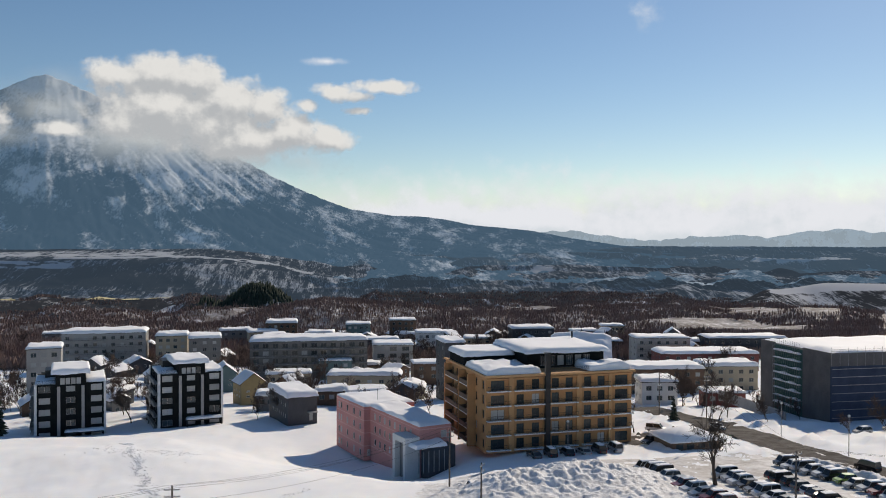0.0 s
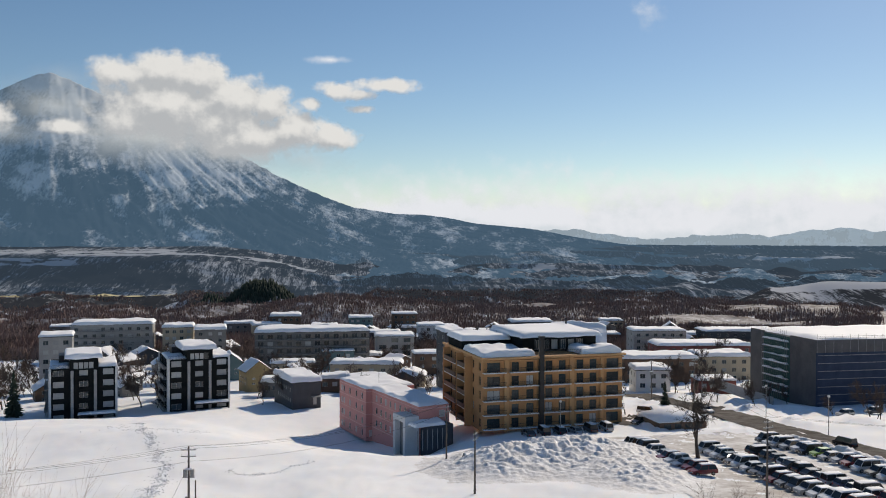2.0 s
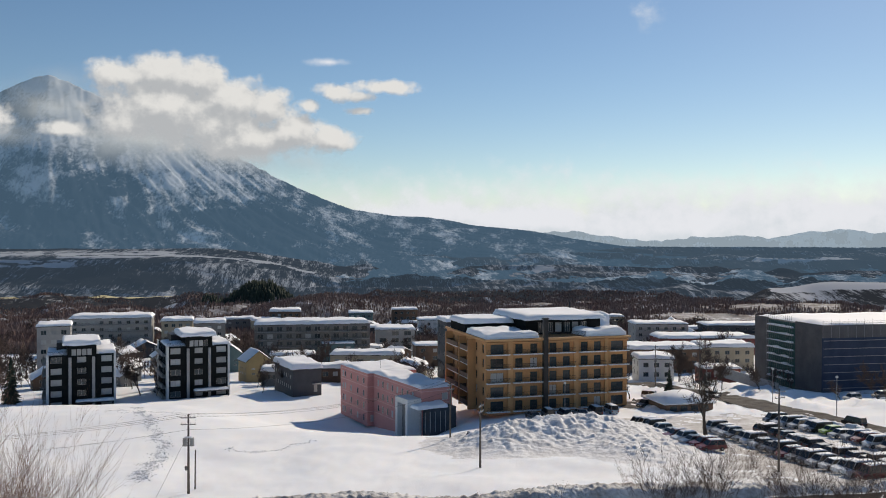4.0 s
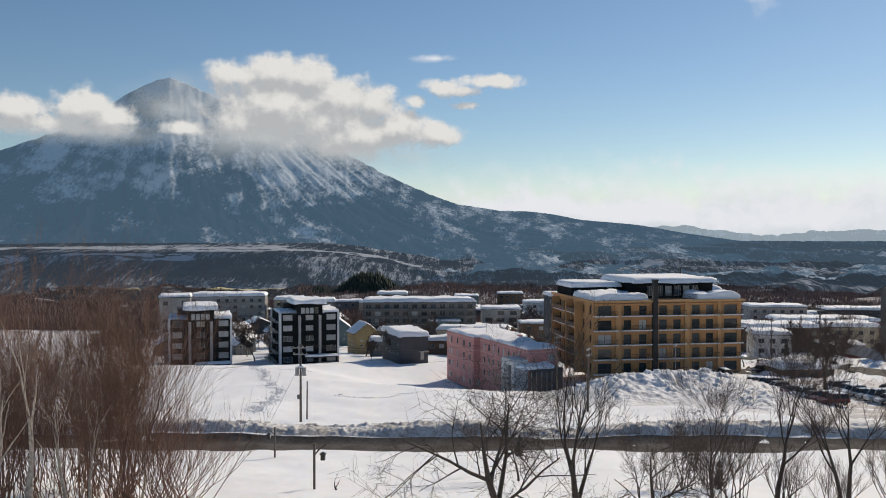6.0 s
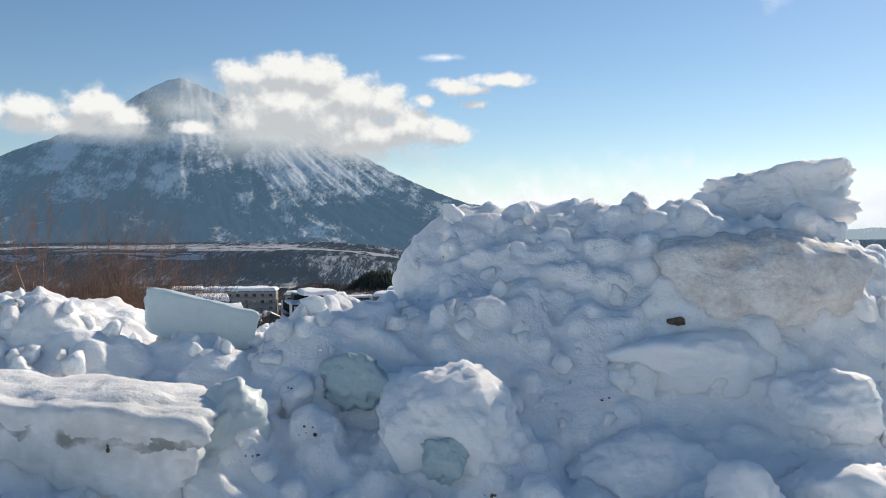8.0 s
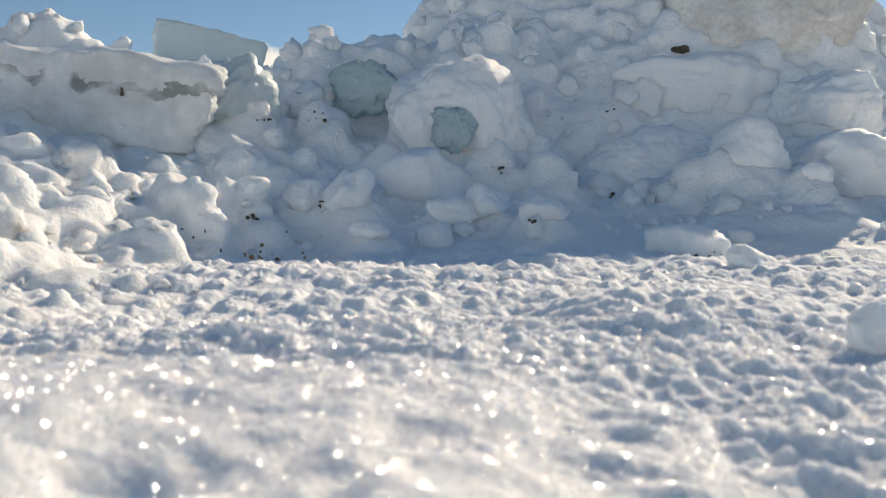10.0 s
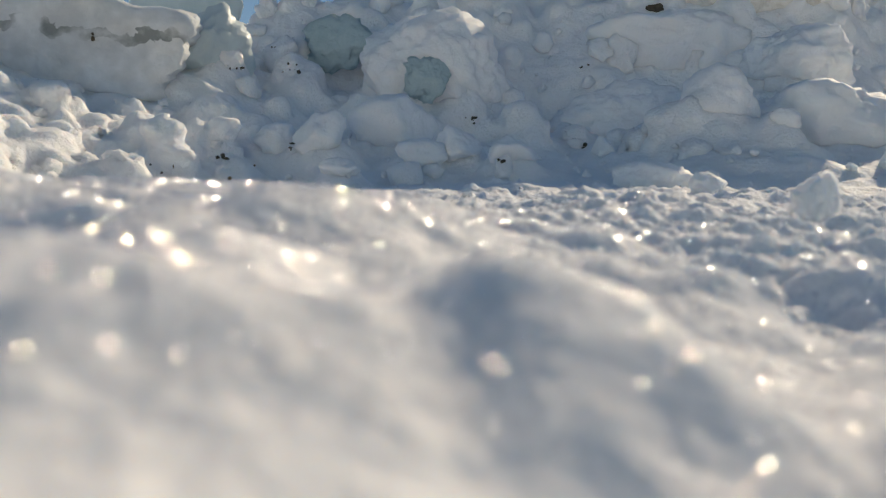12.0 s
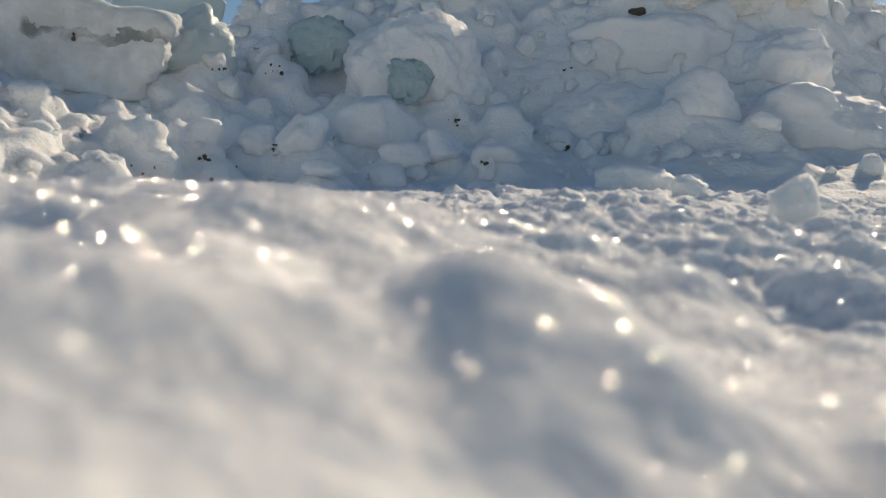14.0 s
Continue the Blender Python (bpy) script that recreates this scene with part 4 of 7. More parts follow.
def scaffold_block():
    h = thing("building_site", place(125.1, 218, -29.6, 5.7), "big new building wrapped in grey, green and blue scaffold netting", "building")
    W, D, H = 60.0, 32.0, 19.0
    part("core", boxes((0.6, 0.6, 0, W, D - 0.6, H - 0.3)), CONCRETE, h)
    part("netting", boxes((0, 0, 0, W, 0.3, H * 0.82)), MESH_BLUE, h, "dark blue scaffold netting")
    part("netting", boxes((0, 0, H * 0.82 + 0.02, W, 0.3, H)), MESH_GREY, h, "grey scaffold netting")
    part("netting", boxes((0, 0.31, 0, 0.3, 12, H)), MESH_GREY, h, "dark grey scaffold sheeting")
    part("netting", boxes((0, 12.02, 0, 0.25, 25, H - 0.6)), MESH_GREEN, h, "dark green scaffold netting")
    part("netting", boxes((0, 25.02, 0, 0.3, D, H)), MESH_GREY, h, "dark grey scaffold sheeting")
    for k in range(1, 9):
        z = k * H / 9
        part("scaffold_deck", boxes((-0.9, 12.3, z, -0.01, 24.7, z + 0.12)), STEEL, h)
        s = part("deck_snow", snow_cap(0.8, 12, 0.35, 0.05, k, 0.8), None, h)
        s.location = (-0.45, 18.5, z + 0.12)
    for k in range(1, 8):
        part("ledger", boxes((0.35, -0.06, k * H / 9, W, -0.003, k * H / 9 + 0.12)), STEEL, h)
    for k in range(13):
        yy = 12.2 + k * 1.02
        part("standard", boxes((-0.95, yy, 0, -0.9, yy + 0.06, H + 1.3)), STEEL, h)
    for k in range(24):
        part("standard", boxes((k * 2.5, -0.1, H * 0.82, k * 2.5 + 0.06, -0.062, H + 1.5)), STEEL, h)
    part("guard_rail", boxes((0, -0.14, H + 0.9, W, -0.1, H + 0.96), (0, -0.14, H + 0.45, W, -0.1, H + 0.5)), STEEL, h)
    put_snow(h, 0.5, 0.5, H - 0.3, W - 1, D - 1, 0.8, 0.0, 21, 0.5)
    part("hoarding", boxes((-9, 6.0, 0, -8.8, 40, 3.0)), PALE_GREY, h, "white steel site hoarding")


def plain_block(x, y, top, w, d, floors, bays, mat, rot=5.0, label="", seed=0, ww=1.7, wh=1.5, snow=0.9, balc=False, kind="building", blinds=0.3):
    """A flat-roofed village building with rows of real openings under deep snow."""
    base = ground_at(x, y) - 1.0
    H = top - base
    h = thing("village_building", place(x, y, base, rot), label, kind, "village buildings")
    hf = min(H / floors, 3.2)
    start = H - floors * hf
    fr = window_rows(w, floors, H - 0.3, bays, ww, wh, 0.75, 0.5, start)
    sd = window_rows(d, floors, H - 0.3, max(2, int(d / 5)), 1.3, wh, 0.8, 0.6, start)
    shell(h, w, d, H, mat, {"front": fr, "left": sd, "right": sd}, x=-w / 2, depth=0.2, seed=seed, blinds=blinds, frame_mat=PALE_GREY)
    if balc:
        for f in range(floors):
            z = start + f * hf + 0.1
            part("balcony", boxes((-w / 2 + 0.3, -1.2, z, w / 2 - 0.3, -0.003, z + 0.16)), PALE_GREY, h)
            part("railing", railing(w - 0.6, 1.0, 0.05, 1.2), BLACK_METAL, h).location = (-w / 2 + 0.3, -1.2, z + 0.16)
    part("roof_edge", boxes((-w / 2 - 0.4, -0.4, H - 0.02, w / 2 + 0.4, d + 0.4, H + 0.2)), BLACK_METAL, h)
    put_snow(h, -w / 2 - 0.3, -0.3, H + 0.2, w + 0.6, d + 0.6, snow, 0.3, seed + 30, 0.25)
    return h


def gable_house(x, y, top, w, d, rise_, mat, rot=0.0, label="", seed=0, roofmat=None, snow=0.6, bays=2):
    base = ground_at(x, y) - 1.0
    H = top - base
    h = thing("house", place(x, y, base, rot), label, "house", "village buildings")
    fr = window_rows(w, 2, min(H, 6.0), bays, 1.2, 1.2, 0.9, 0.6, max(0, H - 5.6))
    shell(h, w, d, H, mat, {"front": fr, "left": window_rows(d, 2, min(H, 6), 3, 1.1, 1.2, 0.9, 0.6, max(0, H - 5.6))}, x=-w / 2, depth=0.15, seed=seed, frame_mat=WHITE_WALL)
    for yy in (0, d):
        bm = bmesh.new()
        v = [bm.verts.new(p) for p in ((-w / 2, yy, H), (w / 2, yy, H), (0, yy, H + rise_))]
        bm.faces.new(v if yy == 0 else v[::-1])
        part("gable", bm, mat, h)
    for s in (-1, 1):
        bm = bmesh.new()
        e = 0.6
        k = rise_ / (w / 2)
        pts = [(0, -e, H + rise_ + 0.01), (0, d + e, H + rise_ + 0.01), (s * (w / 2 + e), d + e, H - e * k + 0.01), (s * (w / 2 + e), -e, H - e * k + 0.01)]
        lo = [bm.verts.new(p) for p in pts]
        hi = [bm.verts.new((p[0], p[1], p[2] + 0.18)) for p in pts]
        bm.faces.new(lo)
        bm.faces.new(hi[::-1])
        for i in range(4):
            bm.faces.new((lo[i], lo[(i + 1) % 4], hi[(i + 1) % 4], hi[i]))
        bmesh.ops.recalc_face_normals(bm, faces=bm.faces[:])
        part("roof", bm, roofmat or BLACK_METAL, h)
    n = 14
    u = np.linspace(-1, 1, 2 * n + 1)
    v = np.linspace(0, 1, n + 1)
    U, V = np.meshgrid(u, v)
    X = U * (w / 2 + 0.55)
    Y = -0.55 + V * (d + 1.1)
    edge = np.clip(np.minimum(np.minimum(V, 1 - V) * n / 2, (1 - np.abs(U)) * n / 2), 0, 1)
    Z = H + rise_ - np.abs(X) * rise_ / (w / 2) + 0.2 + snow * edge * (1 + 0.35 * fbm(X / 2 + seed, Y / 2, 3, seed))
    part("roof_snow", grid_mesh("roof_snow", np.stack([X, Y, Z], -1), ROOF_SNOW), None, h)
    return h


hotel()
pink_block()
dark_tower(-78.9, 240, -34.2, 17, True, 50)
dark_tower(-49.4, 247, -33.0, 19, True, 70)
scaffold_block()

# the low dark-blue block by the field
def snowed_block():
    h = thing("annexe", place(-14.8, 243, -35.0, 20), "low slate-blue block with small windows under thick snow", "building")
    side = [(1.5 + 2.1 * k, 5.0 + f * 3.0, 2.3 + 2.1 * k, 6.1 + f * 3.0) for f in range(2) for k in range(8)]
    shell(h, 8.2, 19, 10.6, SLATE_WALL, {"left": side, "front": [(6.0, 4.2, 7.0, 6.3)]}, depth=0.15, seed=90, blinds=0.7, mullions=0, frame_mat=PALE_GREY)
    part("roof_edge", boxes((-0.4, -0.4, 10.58, 8.6, 19.4, 10.8)), BLACK_METAL, h)
    put_snow(h, -0.3, -0.3, 10.8, 8.8, 19.6, 1.5, 0.3, 91, 0.2)
    part("entrance_canopy", boxes((5.4, -1.6, 6.5, 8.0, -0.003, 6.7)), PALE_GREY, h)


snowed_block()
plain_block(-96.8, 300, -17.4, 10.2, 12, 4, 3, PALE_GREY, 15, "pale grey four-storey block behind the black apartments", 101)
plain_block(-110.6, 420, -25.6, 36.4, 16, 4, 9, PALE_GREY, 8, "broad pale grey apartment house with deep balconies", 102, balc=True, snow=1.4)
plain_block(-81.3, 425, -27.7, 14.2, 14, 3, 4, BEIGE_WALL, 8, "beige three-storey house with snow-heaped flat roof", 103, snow=1.3)
plain_block(-64.5, 415, -27.8, 14.2, 14, 3, 3, GREY_WALL, 8, "plain grey flat-roofed block under snow", 104, snow=1.2)
plain_block(-15.0, 375, -24.8, 48.9, 16, 4, 12, GREY_WALL, 4, "long grey balconied apartment building with white snow roof", 105, balc=True, snow=1.5, ww=2.4, wh=1.9)
plain_block(-3.9, 371, -32.7, 13.3, 4, 2, 3, TEAL_WALL, 4, "teal-clad wing at the end of the long apartments", 106, snow=0.6)
plain_block(21.6, 400, -30.0, 18.0, 14, 3, 3, PALE_GREY, 0, "pale grey modern house with broad glazed front", 107, ww=3.2, wh=2.0)
plain_block(45.2, 470, -32.5, 14.6, 14, 3, 4, WHITE_WALL, 0, "white three-storey guest house", 108)
plain_block(32.7, 350, -31.4, 10.8, 10, 2, 2, BROWN_WALL, 3, "dark brown boarded lodge", 109, snow=0.7)
plain_block(37.5, 300, -17.0, 6.8, 13, 6, 2, SLATE_WALL, 8, "narrow slate-grey tower block behind the hotel", 110, ww=1.4, snow=1.0)
plain_block(6.8, 318, -30.6, 26.4, 9, 2, 6, BEIGE_WALL, -6, "low beige row with thick smooth snow on its roof", 111, snow=1.3, wh=1.2)
plain_block(-21.5, 345, -33.9, 17.2, 9, 2, 4, BEIGE_WALL, 4, "cream two-storey inn half hidden by snow", 112)
plain_block(-37.5, 520, -31.5, 17.9, 14, 3, 5, BROWN_WALL, 3, "dark tiered lodge with layered snow roofs", 113, snow=1.4)
plain_block(7.2, 520, -32.6, 14.3, 12, 3, 4, TEAL_WALL, 0, "pale teal pension at the edge of the woods", 114)
plain_block(34.8, 540, -32.4, 15.7, 12, 3, 4, BROWN_WALL, 0, "brown pension at the edge of the woods", 115)
plain_block(105.9, 490, -33.0, 23.9, 14, 3, 6, SLATE_WALL, 0, "dark hotel wing with snow-covered terraces", 116, snow=1.3)
plain_block(152.4, 410, -29.6, 26.2, 14, 4, 6, PALE_GREY, -4, "grey apartment building with stacked balconies", 117, balc=True)
plain_block(209.6, 440, -33.7, 41.2, 16, 2, 9, SLATE_WALL, -4, "long dark flat-roofed hall with snowy roof", 118, snow=1.1)
plain_block(162.9, 380, -33.2, 44.4, 16, 2, 9, RED_WALL, -4, "long dull red building with white fascia and snow", 119, snow=1.3)
plain_block(116.0, 310, -28.7, 28.2, 14, 3, 7, BROWN_WALL, -3, "long dark shop row with a snow-heaped roof", 120, snow=1.3)
plain_block(144.2, 318, -29.3, 20.6, 12, 3, 5, BEIGE_WALL, -3, "weathered beige two-storey shop house", 121, snow=1.4)
plain_block(99.5, 272, -26.8, 11.3, 10, 2, 3, WHITE_WALL, -6, "small white flat-roofed house in deep snow", 122, snow=1.2)
plain_block(116.9, 262, -28.7, 12.0, 8, 1, 4, RED_WALL, -6, "low red-brown store beside the road", 123, snow=0.6)
gable_house(-30, 300, -29.5, 8.5, 9, 3.2, YELLOW_WALL, 24, "small yellow house with steep snowy gable", 131, snow=0.35)
gable_house(84, 275, -18.5, 15, 18, 6.0, BEIGE_WALL, 75, "beige house under one huge smooth snow roof", 132, snow=1.4)
gable_house(-56, 300, -30.0, 9, 9, 2.5, BROWN_WALL, 30, "dark wooden house between the black blocks", 133)
gable_house(-63, 330, -31.0, 10, 9, 2.5, BROWN_WALL, -10, "dark wooden chalet with snowy eaves", 134)
gable_house(-44, 335, -31.5, 8, 9, 3.0, TEAL_WALL, 15, "small teal chalet under snow", 135)


def scatter_houses():
    """The further rows of the village, chalet by chalet."""
    rng = random.Random(8)
    walls = ((BROWN_WALL, "dark brown"), (BROWN_WALL, "dark brown"), (BEIGE_WALL, "beige"), (GREY_WALL, "grey"), (GREY_WALL, "grey"), (SLATE_WALL, "slate-grey"))
    taken = []
    for _ in range(400):
        y = rng.uniform(385, 590)
        x = rng.uniform(-0.33, 0.44) * y
        if any(abs(x - a) < 17 and abs(y - b) < 24 for a, b in taken) or len(taken) > 46:
            continue
        taken.append((x, y))
        mat, word = rng.choice(walls)
        g = ground_at(x, y)
        if rng.random() < 0.45:
            gable_house(x, y, g + rng.uniform(4.5, 6.5), rng.uniform(8, 12), 9, rng.uniform(2, 3.5), mat, rng.uniform(-60, 60), f"{word} chalet with a snow-covered gable roof", rng.randint(200, 900))
        else:
            fl = rng.choice((2, 2, 3))
            plain_block(x, y, g + 3.1 * fl + 0.4, rng.uniform(10, 20), 11, fl, rng.randint(3, 5), mat, rng.uniform(-15, 15), f"{word} {('two', 'three')[fl - 2]}-storey lodge with a snow-laden roof", rng.randint(200, 900), snow=1.1)


scatter_houses()


def fill_houses():
    """Small houses and sheds crowded between the larger blocks."""
    rng = random.Random(44)
    walls = ((BROWN_WALL, "dark brown"), (GREY_WALL, "grey"), (SLATE_WALL, "slate-grey"), (BEIGE_WALL, "beige"), (BROWN_WALL, "dark brown"))
    taken = [(o.location.x, o.location.y, 17) for o in bpy.data.objects if o.type == "EMPTY" and o.get("category") in ("building", "house")]
    made = 0
    for _ in range(600):
        y = rng.uniform(262, 385)
        x = rng.uniform(-0.34, 0.42) * y
        if made > 23 or 84 < x < 100 or any(math.hypot(x - a, y - b) < c for a, b, c in taken):
            continue
        taken.append((x, y, 14))
        made += 1
        mat, word = rng.choice(walls)
        g = ground_at(x, y)
        if rng.random() < 0.6:
            gable_house(x, y, g + rng.uniform(3.2, 5.0), rng.uniform(6, 9), rng.uniform(7, 10), rng.uniform(1.6, 2.8), mat, rng.uniform(-60, 60), f"{word} small house with a snow-covered gable roof", rng.randint(900, 1500))
        else:
            plain_block(x, y, g + 4.6, rng.uniform(8, 13), 8, 1, 3, mat, rng.uniform(-15, 15), f"{word} low shed with thick snow on its roof", rng.randint(900, 1500), snow=1.2)


fill_houses()


# ---- the ploughed snow bank ----
def snow_material(name, base, spot, rough, scale, amount, bump1, bump2, trans=0.0, deep=0.0):
    """Old snow: blotches, grain, two scales of relief."""
    m = material(name, base, rough, spot=spot, scale=scale, amount=amount, fine=6)
    n, l = m.node_tree.nodes, m.node_tree.links
    b = n["Principled BSDF"]
    pos = n.new("ShaderNodeNewGeometry")
    last = None
    for s, d in ((14.0, bump1), (75.0, bump2)):
        t, bp = n.new("ShaderNodeTexNoise"), n.new("ShaderNodeBump")
        t.inputs["Scale"].default_value, t.inputs["Detail"].default_value, t.inputs["Roughness"].default_value = s, 7, 0.6
        bp.inputs["Strength"].default_value, bp.inputs["Distance"].default_value = 0.8, d
        l.new(pos.outputs["Position"], t.inputs["Vector"])
        l.new(t.outputs["Fac"], bp.inputs["Height"])
        if last:
            l.new(last.outputs["Normal"], bp.inputs["Normal"])
        last = bp
    l.new(last.outputs["Normal"], b.inputs["Normal"])
    b.inputs["Transmission Weight"].default_value = trans
    b.inputs["IOR"].default_value = 1.31
    b.inputs["Subsurface Weight"].default_value = deep     # light sinks some centimetres into snow
    b.inputs["Subsurface Radius"].default_value = (0.9, 1.0, 1.1)
    b.inputs["Subsurface Scale"].default_value = 0.022
    return m


BANK = snow_material("packed_snow", (0.945, 0.95, 0.955), (0.86, 0.875, 0.89), 0.7, 2.5, 0.7, 0.022, 0.006, deep=0.85)
SMOOTH = snow_material("wind_packed_snow", (0.945, 0.95, 0.96), (0.89, 0.90, 0.915), 0.7, 3.0, 0.6, 0.010, 0.003, deep=0.85)
DIRTY = snow_material("dirty_snow", (0.92, 0.89, 0.85), (0.36, 0.27, 0.19), 0.75, 9.0, 0.42, 0.02, 0.006, deep=0.4)
STREAKED = snow_material("grey_streaked_snow", (0.90, 0.91, 0.915), (0.55, 0.57, 0.57), 0.7, 3.2, 0.7, 0.016, 0.004, deep=0.7)
PALE_ICE = snow_material("pale_ice", (0.72, 0.82, 0.84), (0.62, 0.74, 0.77), 0.35, 4.0, 0.7, 0.006, 0.002, 0.25)
BLUE_ICE = snow_material("blue_ice", (0.42, 0.57, 0.60), (0.54, 0.66, 0.68), 0.3, 9.0, 0.8, 0.012, 0.004, 0.1)
GREY_ICE = snow_material("grey_ice", (0.34, 0.36, 0.37), (0.2, 0.21, 0.22), 0.4, 8.0, 0.8, 0.01, 0.004)



def streak(m):
    """A broken dark seam along a block, a third below its top."""
    n, l = m.node_tree.nodes, m.node_tree.links
    b = n["Principled BSDF"]
    src = b.inputs["Base Color"].links[0].from_socket
    tc, sp, nz, ad, ab, mr, br, mu, mx = (n.new(k) for k in ("ShaderNodeTexCoord", "ShaderNodeSeparateXYZ", "ShaderNodeTexNoise", "ShaderNodeMath", "ShaderNodeMath", "ShaderNodeMapRange", "ShaderNodeTexNoise", "ShaderNodeMath", "ShaderNodeMix"))
    l.new(tc.outputs["Object"], sp.inputs[0])
    l.new(tc.outputs["Object"], nz.inputs["Vector"])
    l.new(tc.outputs["Object"], br.inputs["Vector"])
    nz.inputs["Scale"].default_value, nz.inputs["Detail"].default_value, br.inputs["Scale"].default_value, br.inputs["Detail"].default_value = 11.0, 7, 9.0, 6
    ad.operation, ad.inputs[1].default_value = "MULTIPLY_ADD", 0.16
    l.new(nz.outputs["Fac"], ad.inputs[0])
    l.new(sp.outputs[2], ad.inputs[2])
    ab.operation, ab.inputs[1].default_value, ab.inputs[2].default_value = "COMPARE", 0.115, 0.016
    l.new(ad.outputs[0], ab.inputs[0])
    mr.inputs[1].default_value, mr.inputs[2].default_value = 0.42, 0.58
    l.new(br.outputs["Fac"], mr.inputs[0])
    mu.operation = "MULTIPLY"
    l.new(ab.outputs[0], mu.inputs[0])
    l.new(mr.outputs[0], mu.inputs[1])
    mx.data_type = "RGBA"
    mx.inputs[7].default_value = (0.30, 0.32, 0.31, 1)
    l.new(mu.outputs[0], mx.inputs[0])
    l.new(src, mx.inputs[6])
    l.new(mx.outputs[2], b.inputs["Base Color"])


streak(STREAKED)

CREST_X = (-6, -2.5, -1.5, -1.0, -0.55, -0.15, 0.15, 0.45, 0.62, 0.9, 1.3, 1.7, 2.1, 2.3, 2.7, 3.4, 5.0, 7.0)
CREST_Z = (1.3, 1.75, 1.82, 1.80, 1.62, 1.70, 1.78, 1.84, 2.02, 2.08, 2.10, 2.16, 2.15, 2.0, 1.95, 1.8, 1.4, 1.0)


BLOCKS = (
    ("long_slab", -0.53, 4.38, 1.50, 0.96, 0.33),
    ("ice_slab", -0.36, 5.12, 1.79, 0.54, 0.22),
    ("chunk", -0.30, 4.95, 1.69, 0.48, 0.17),
    ("ice_lump", -0.09, 4.50, 1.53, 0.17, 0.25),
    ("chunk", -0.98, 4.90, 1.86, 0.26, 0.19),
    ("chunk", -0.73, 4.80, 1.75, 0.18, 0.15),
    ("chunk", -0.63, 4.90, 1.75, 0.14, 0.10),
    ("chunk", -0.89, 4.70, 1.64, 0.23, 0.15),
    ("chunk", 0.12, 4.95, 1.76, 0.29, 0.22),
    ("chunk", 0.32, 5.00, 1.80, 0.31, 0.19),
    ("blue_ice", 0.29, 4.80, 1.61, 0.25, 0.18),
    ("egg", 0.62, 4.58, 1.48, 0.51, 0.35),
    ("blue_ice", 0.60, 4.475, 1.435, 0.14, 0.13),
    ("chunk", 0.67, 5.00, 1.84, 0.25, 0.27),
    ("chunk", 0.85, 5.05, 1.86, 0.25, 0.27),
    ("chunk", 0.70, 5.45, 2.18, 0.31, 0.22),
)
MORE_BLOCKS = (
    ("chunk", 0.94, 5.45, 2.19, 0.26, 0.19),
    ("chunk", 1.18, 5.45, 2.21, 0.28, 0.22),
    ("chunk", 1.38, 5.40, 2.20, 0.23, 0.21),
    ("chunk", 1.01, 5.30, 2.02, 0.32, 0.25),
    ("chunk", 1.29, 5.25, 2.01, 0.34, 0.25),
    ("overhang", 1.98, 5.45, 2.27, 0.70, 0.25),
    ("chunk", 1.57, 5.30, 2.18, 0.34, 0.27),
    ("dirty", 1.80, 5.05, 1.90, 0.86, 0.42),
    ("smooth", 1.68, 5.00, 1.65, 0.70, 0.33),
    ("chunk", 1.20, 5.00, 1.79, 0.35, 0.27),
    ("chunk", 1.12, 4.90, 1.61, 0.24, 0.17),
    ("chunk", 0.95, 4.95, 1.63, 0.27, 0.18),
    ("smooth", 1.27, 4.65, 1.35, 0.40, 0.25),
    ("smooth", 1.48, 4.32, 1.36, 0.24, 0.18),
    ("smooth", 1.51, 4.35, 1.21, 0.38, 0.21),
    ("smooth", 1.61, 4.22, 1.29, 0.07, 0.06),
)
LOW_BLOCKS = (
    ("smooth", 1.87, 4.70, 1.54, 0.36, 0.24),
    ("smooth", 1.84, 4.45, 1.29, 0.45, 0.26),
    ("smooth", 1.68, 4.20, 1.11, 0.46, 0.23),
    ("rock", 1.17, 3.86, 1.09, 0.16, 0.11),
    ("ball", 0.32, 4.12, 1.21, 0.13, 0.12),
    ("smooth", 0.19, 4.18, 1.21, 0.12, 0.09),
    ("chunk", 0.03, 4.05, 1.22, 0.11, 0.14),
    ("smooth", 0.48, 4.30, 1.25, 0.23, 0.19),
    ("smooth", 0.58, 4.10, 1.17, 0.11, 0.08),
    ("smooth", 0.70, 4.15, 1.19, 0.13, 0.09),
    ("smooth", 0.83, 4.05, 1.16, 0.12, 0.09),
    ("smooth", 0.40, 3.92, 1.11, 0.09, 0.05),
    ("chunk", 0.93, 4.45, 1.33, 0.08, 0.11),
    ("chunk", -0.07, 3.92, 1.19, 0.13, 0.11),
    ("chunk", -0.37, 4.00, 1.29, 0.08, 0.09),
)
FOOT_BLOCKS = (
    ("chunk", -0.40, 3.85, 1.17, 0.17, 0.11),
    ("chunk", -0.10, 3.70, 1.10, 0.15, 0.12),
    ("chunk", -0.09, 3.30, 1.02, 0.18, 0.09),
    ("chunk", -0.57, 4.15, 1.35, 0.23, 0.14),
    ("chunk", -0.57, 4.35, 1.39, 0.30, 0.18),
    ("chunk", 0.01, 4.50, 1.36, 0.21, 0.14),
    ("grey_ice", 0.14, 4.72, 1.48, 0.12, 0.06),
    ("chunk", 1.28, 3.72, 1.07, 0.14, 0.07),
    ("chunk", 0.19, 4.60, 1.40, 0.20, 0.13),
    ("chunk", 0.35, 4.50, 1.33, 0.21, 0.14),
    ("chunk", 1.43, 4.90, 1.53, 0.18, 0.12),
)
DEPTHS = {"ice_slab": 0.22, "long_slab": 0.5, "overhang": 0.75, "dirty": 0.6, "blue_ice": 0.3, "smooth": 0.9}


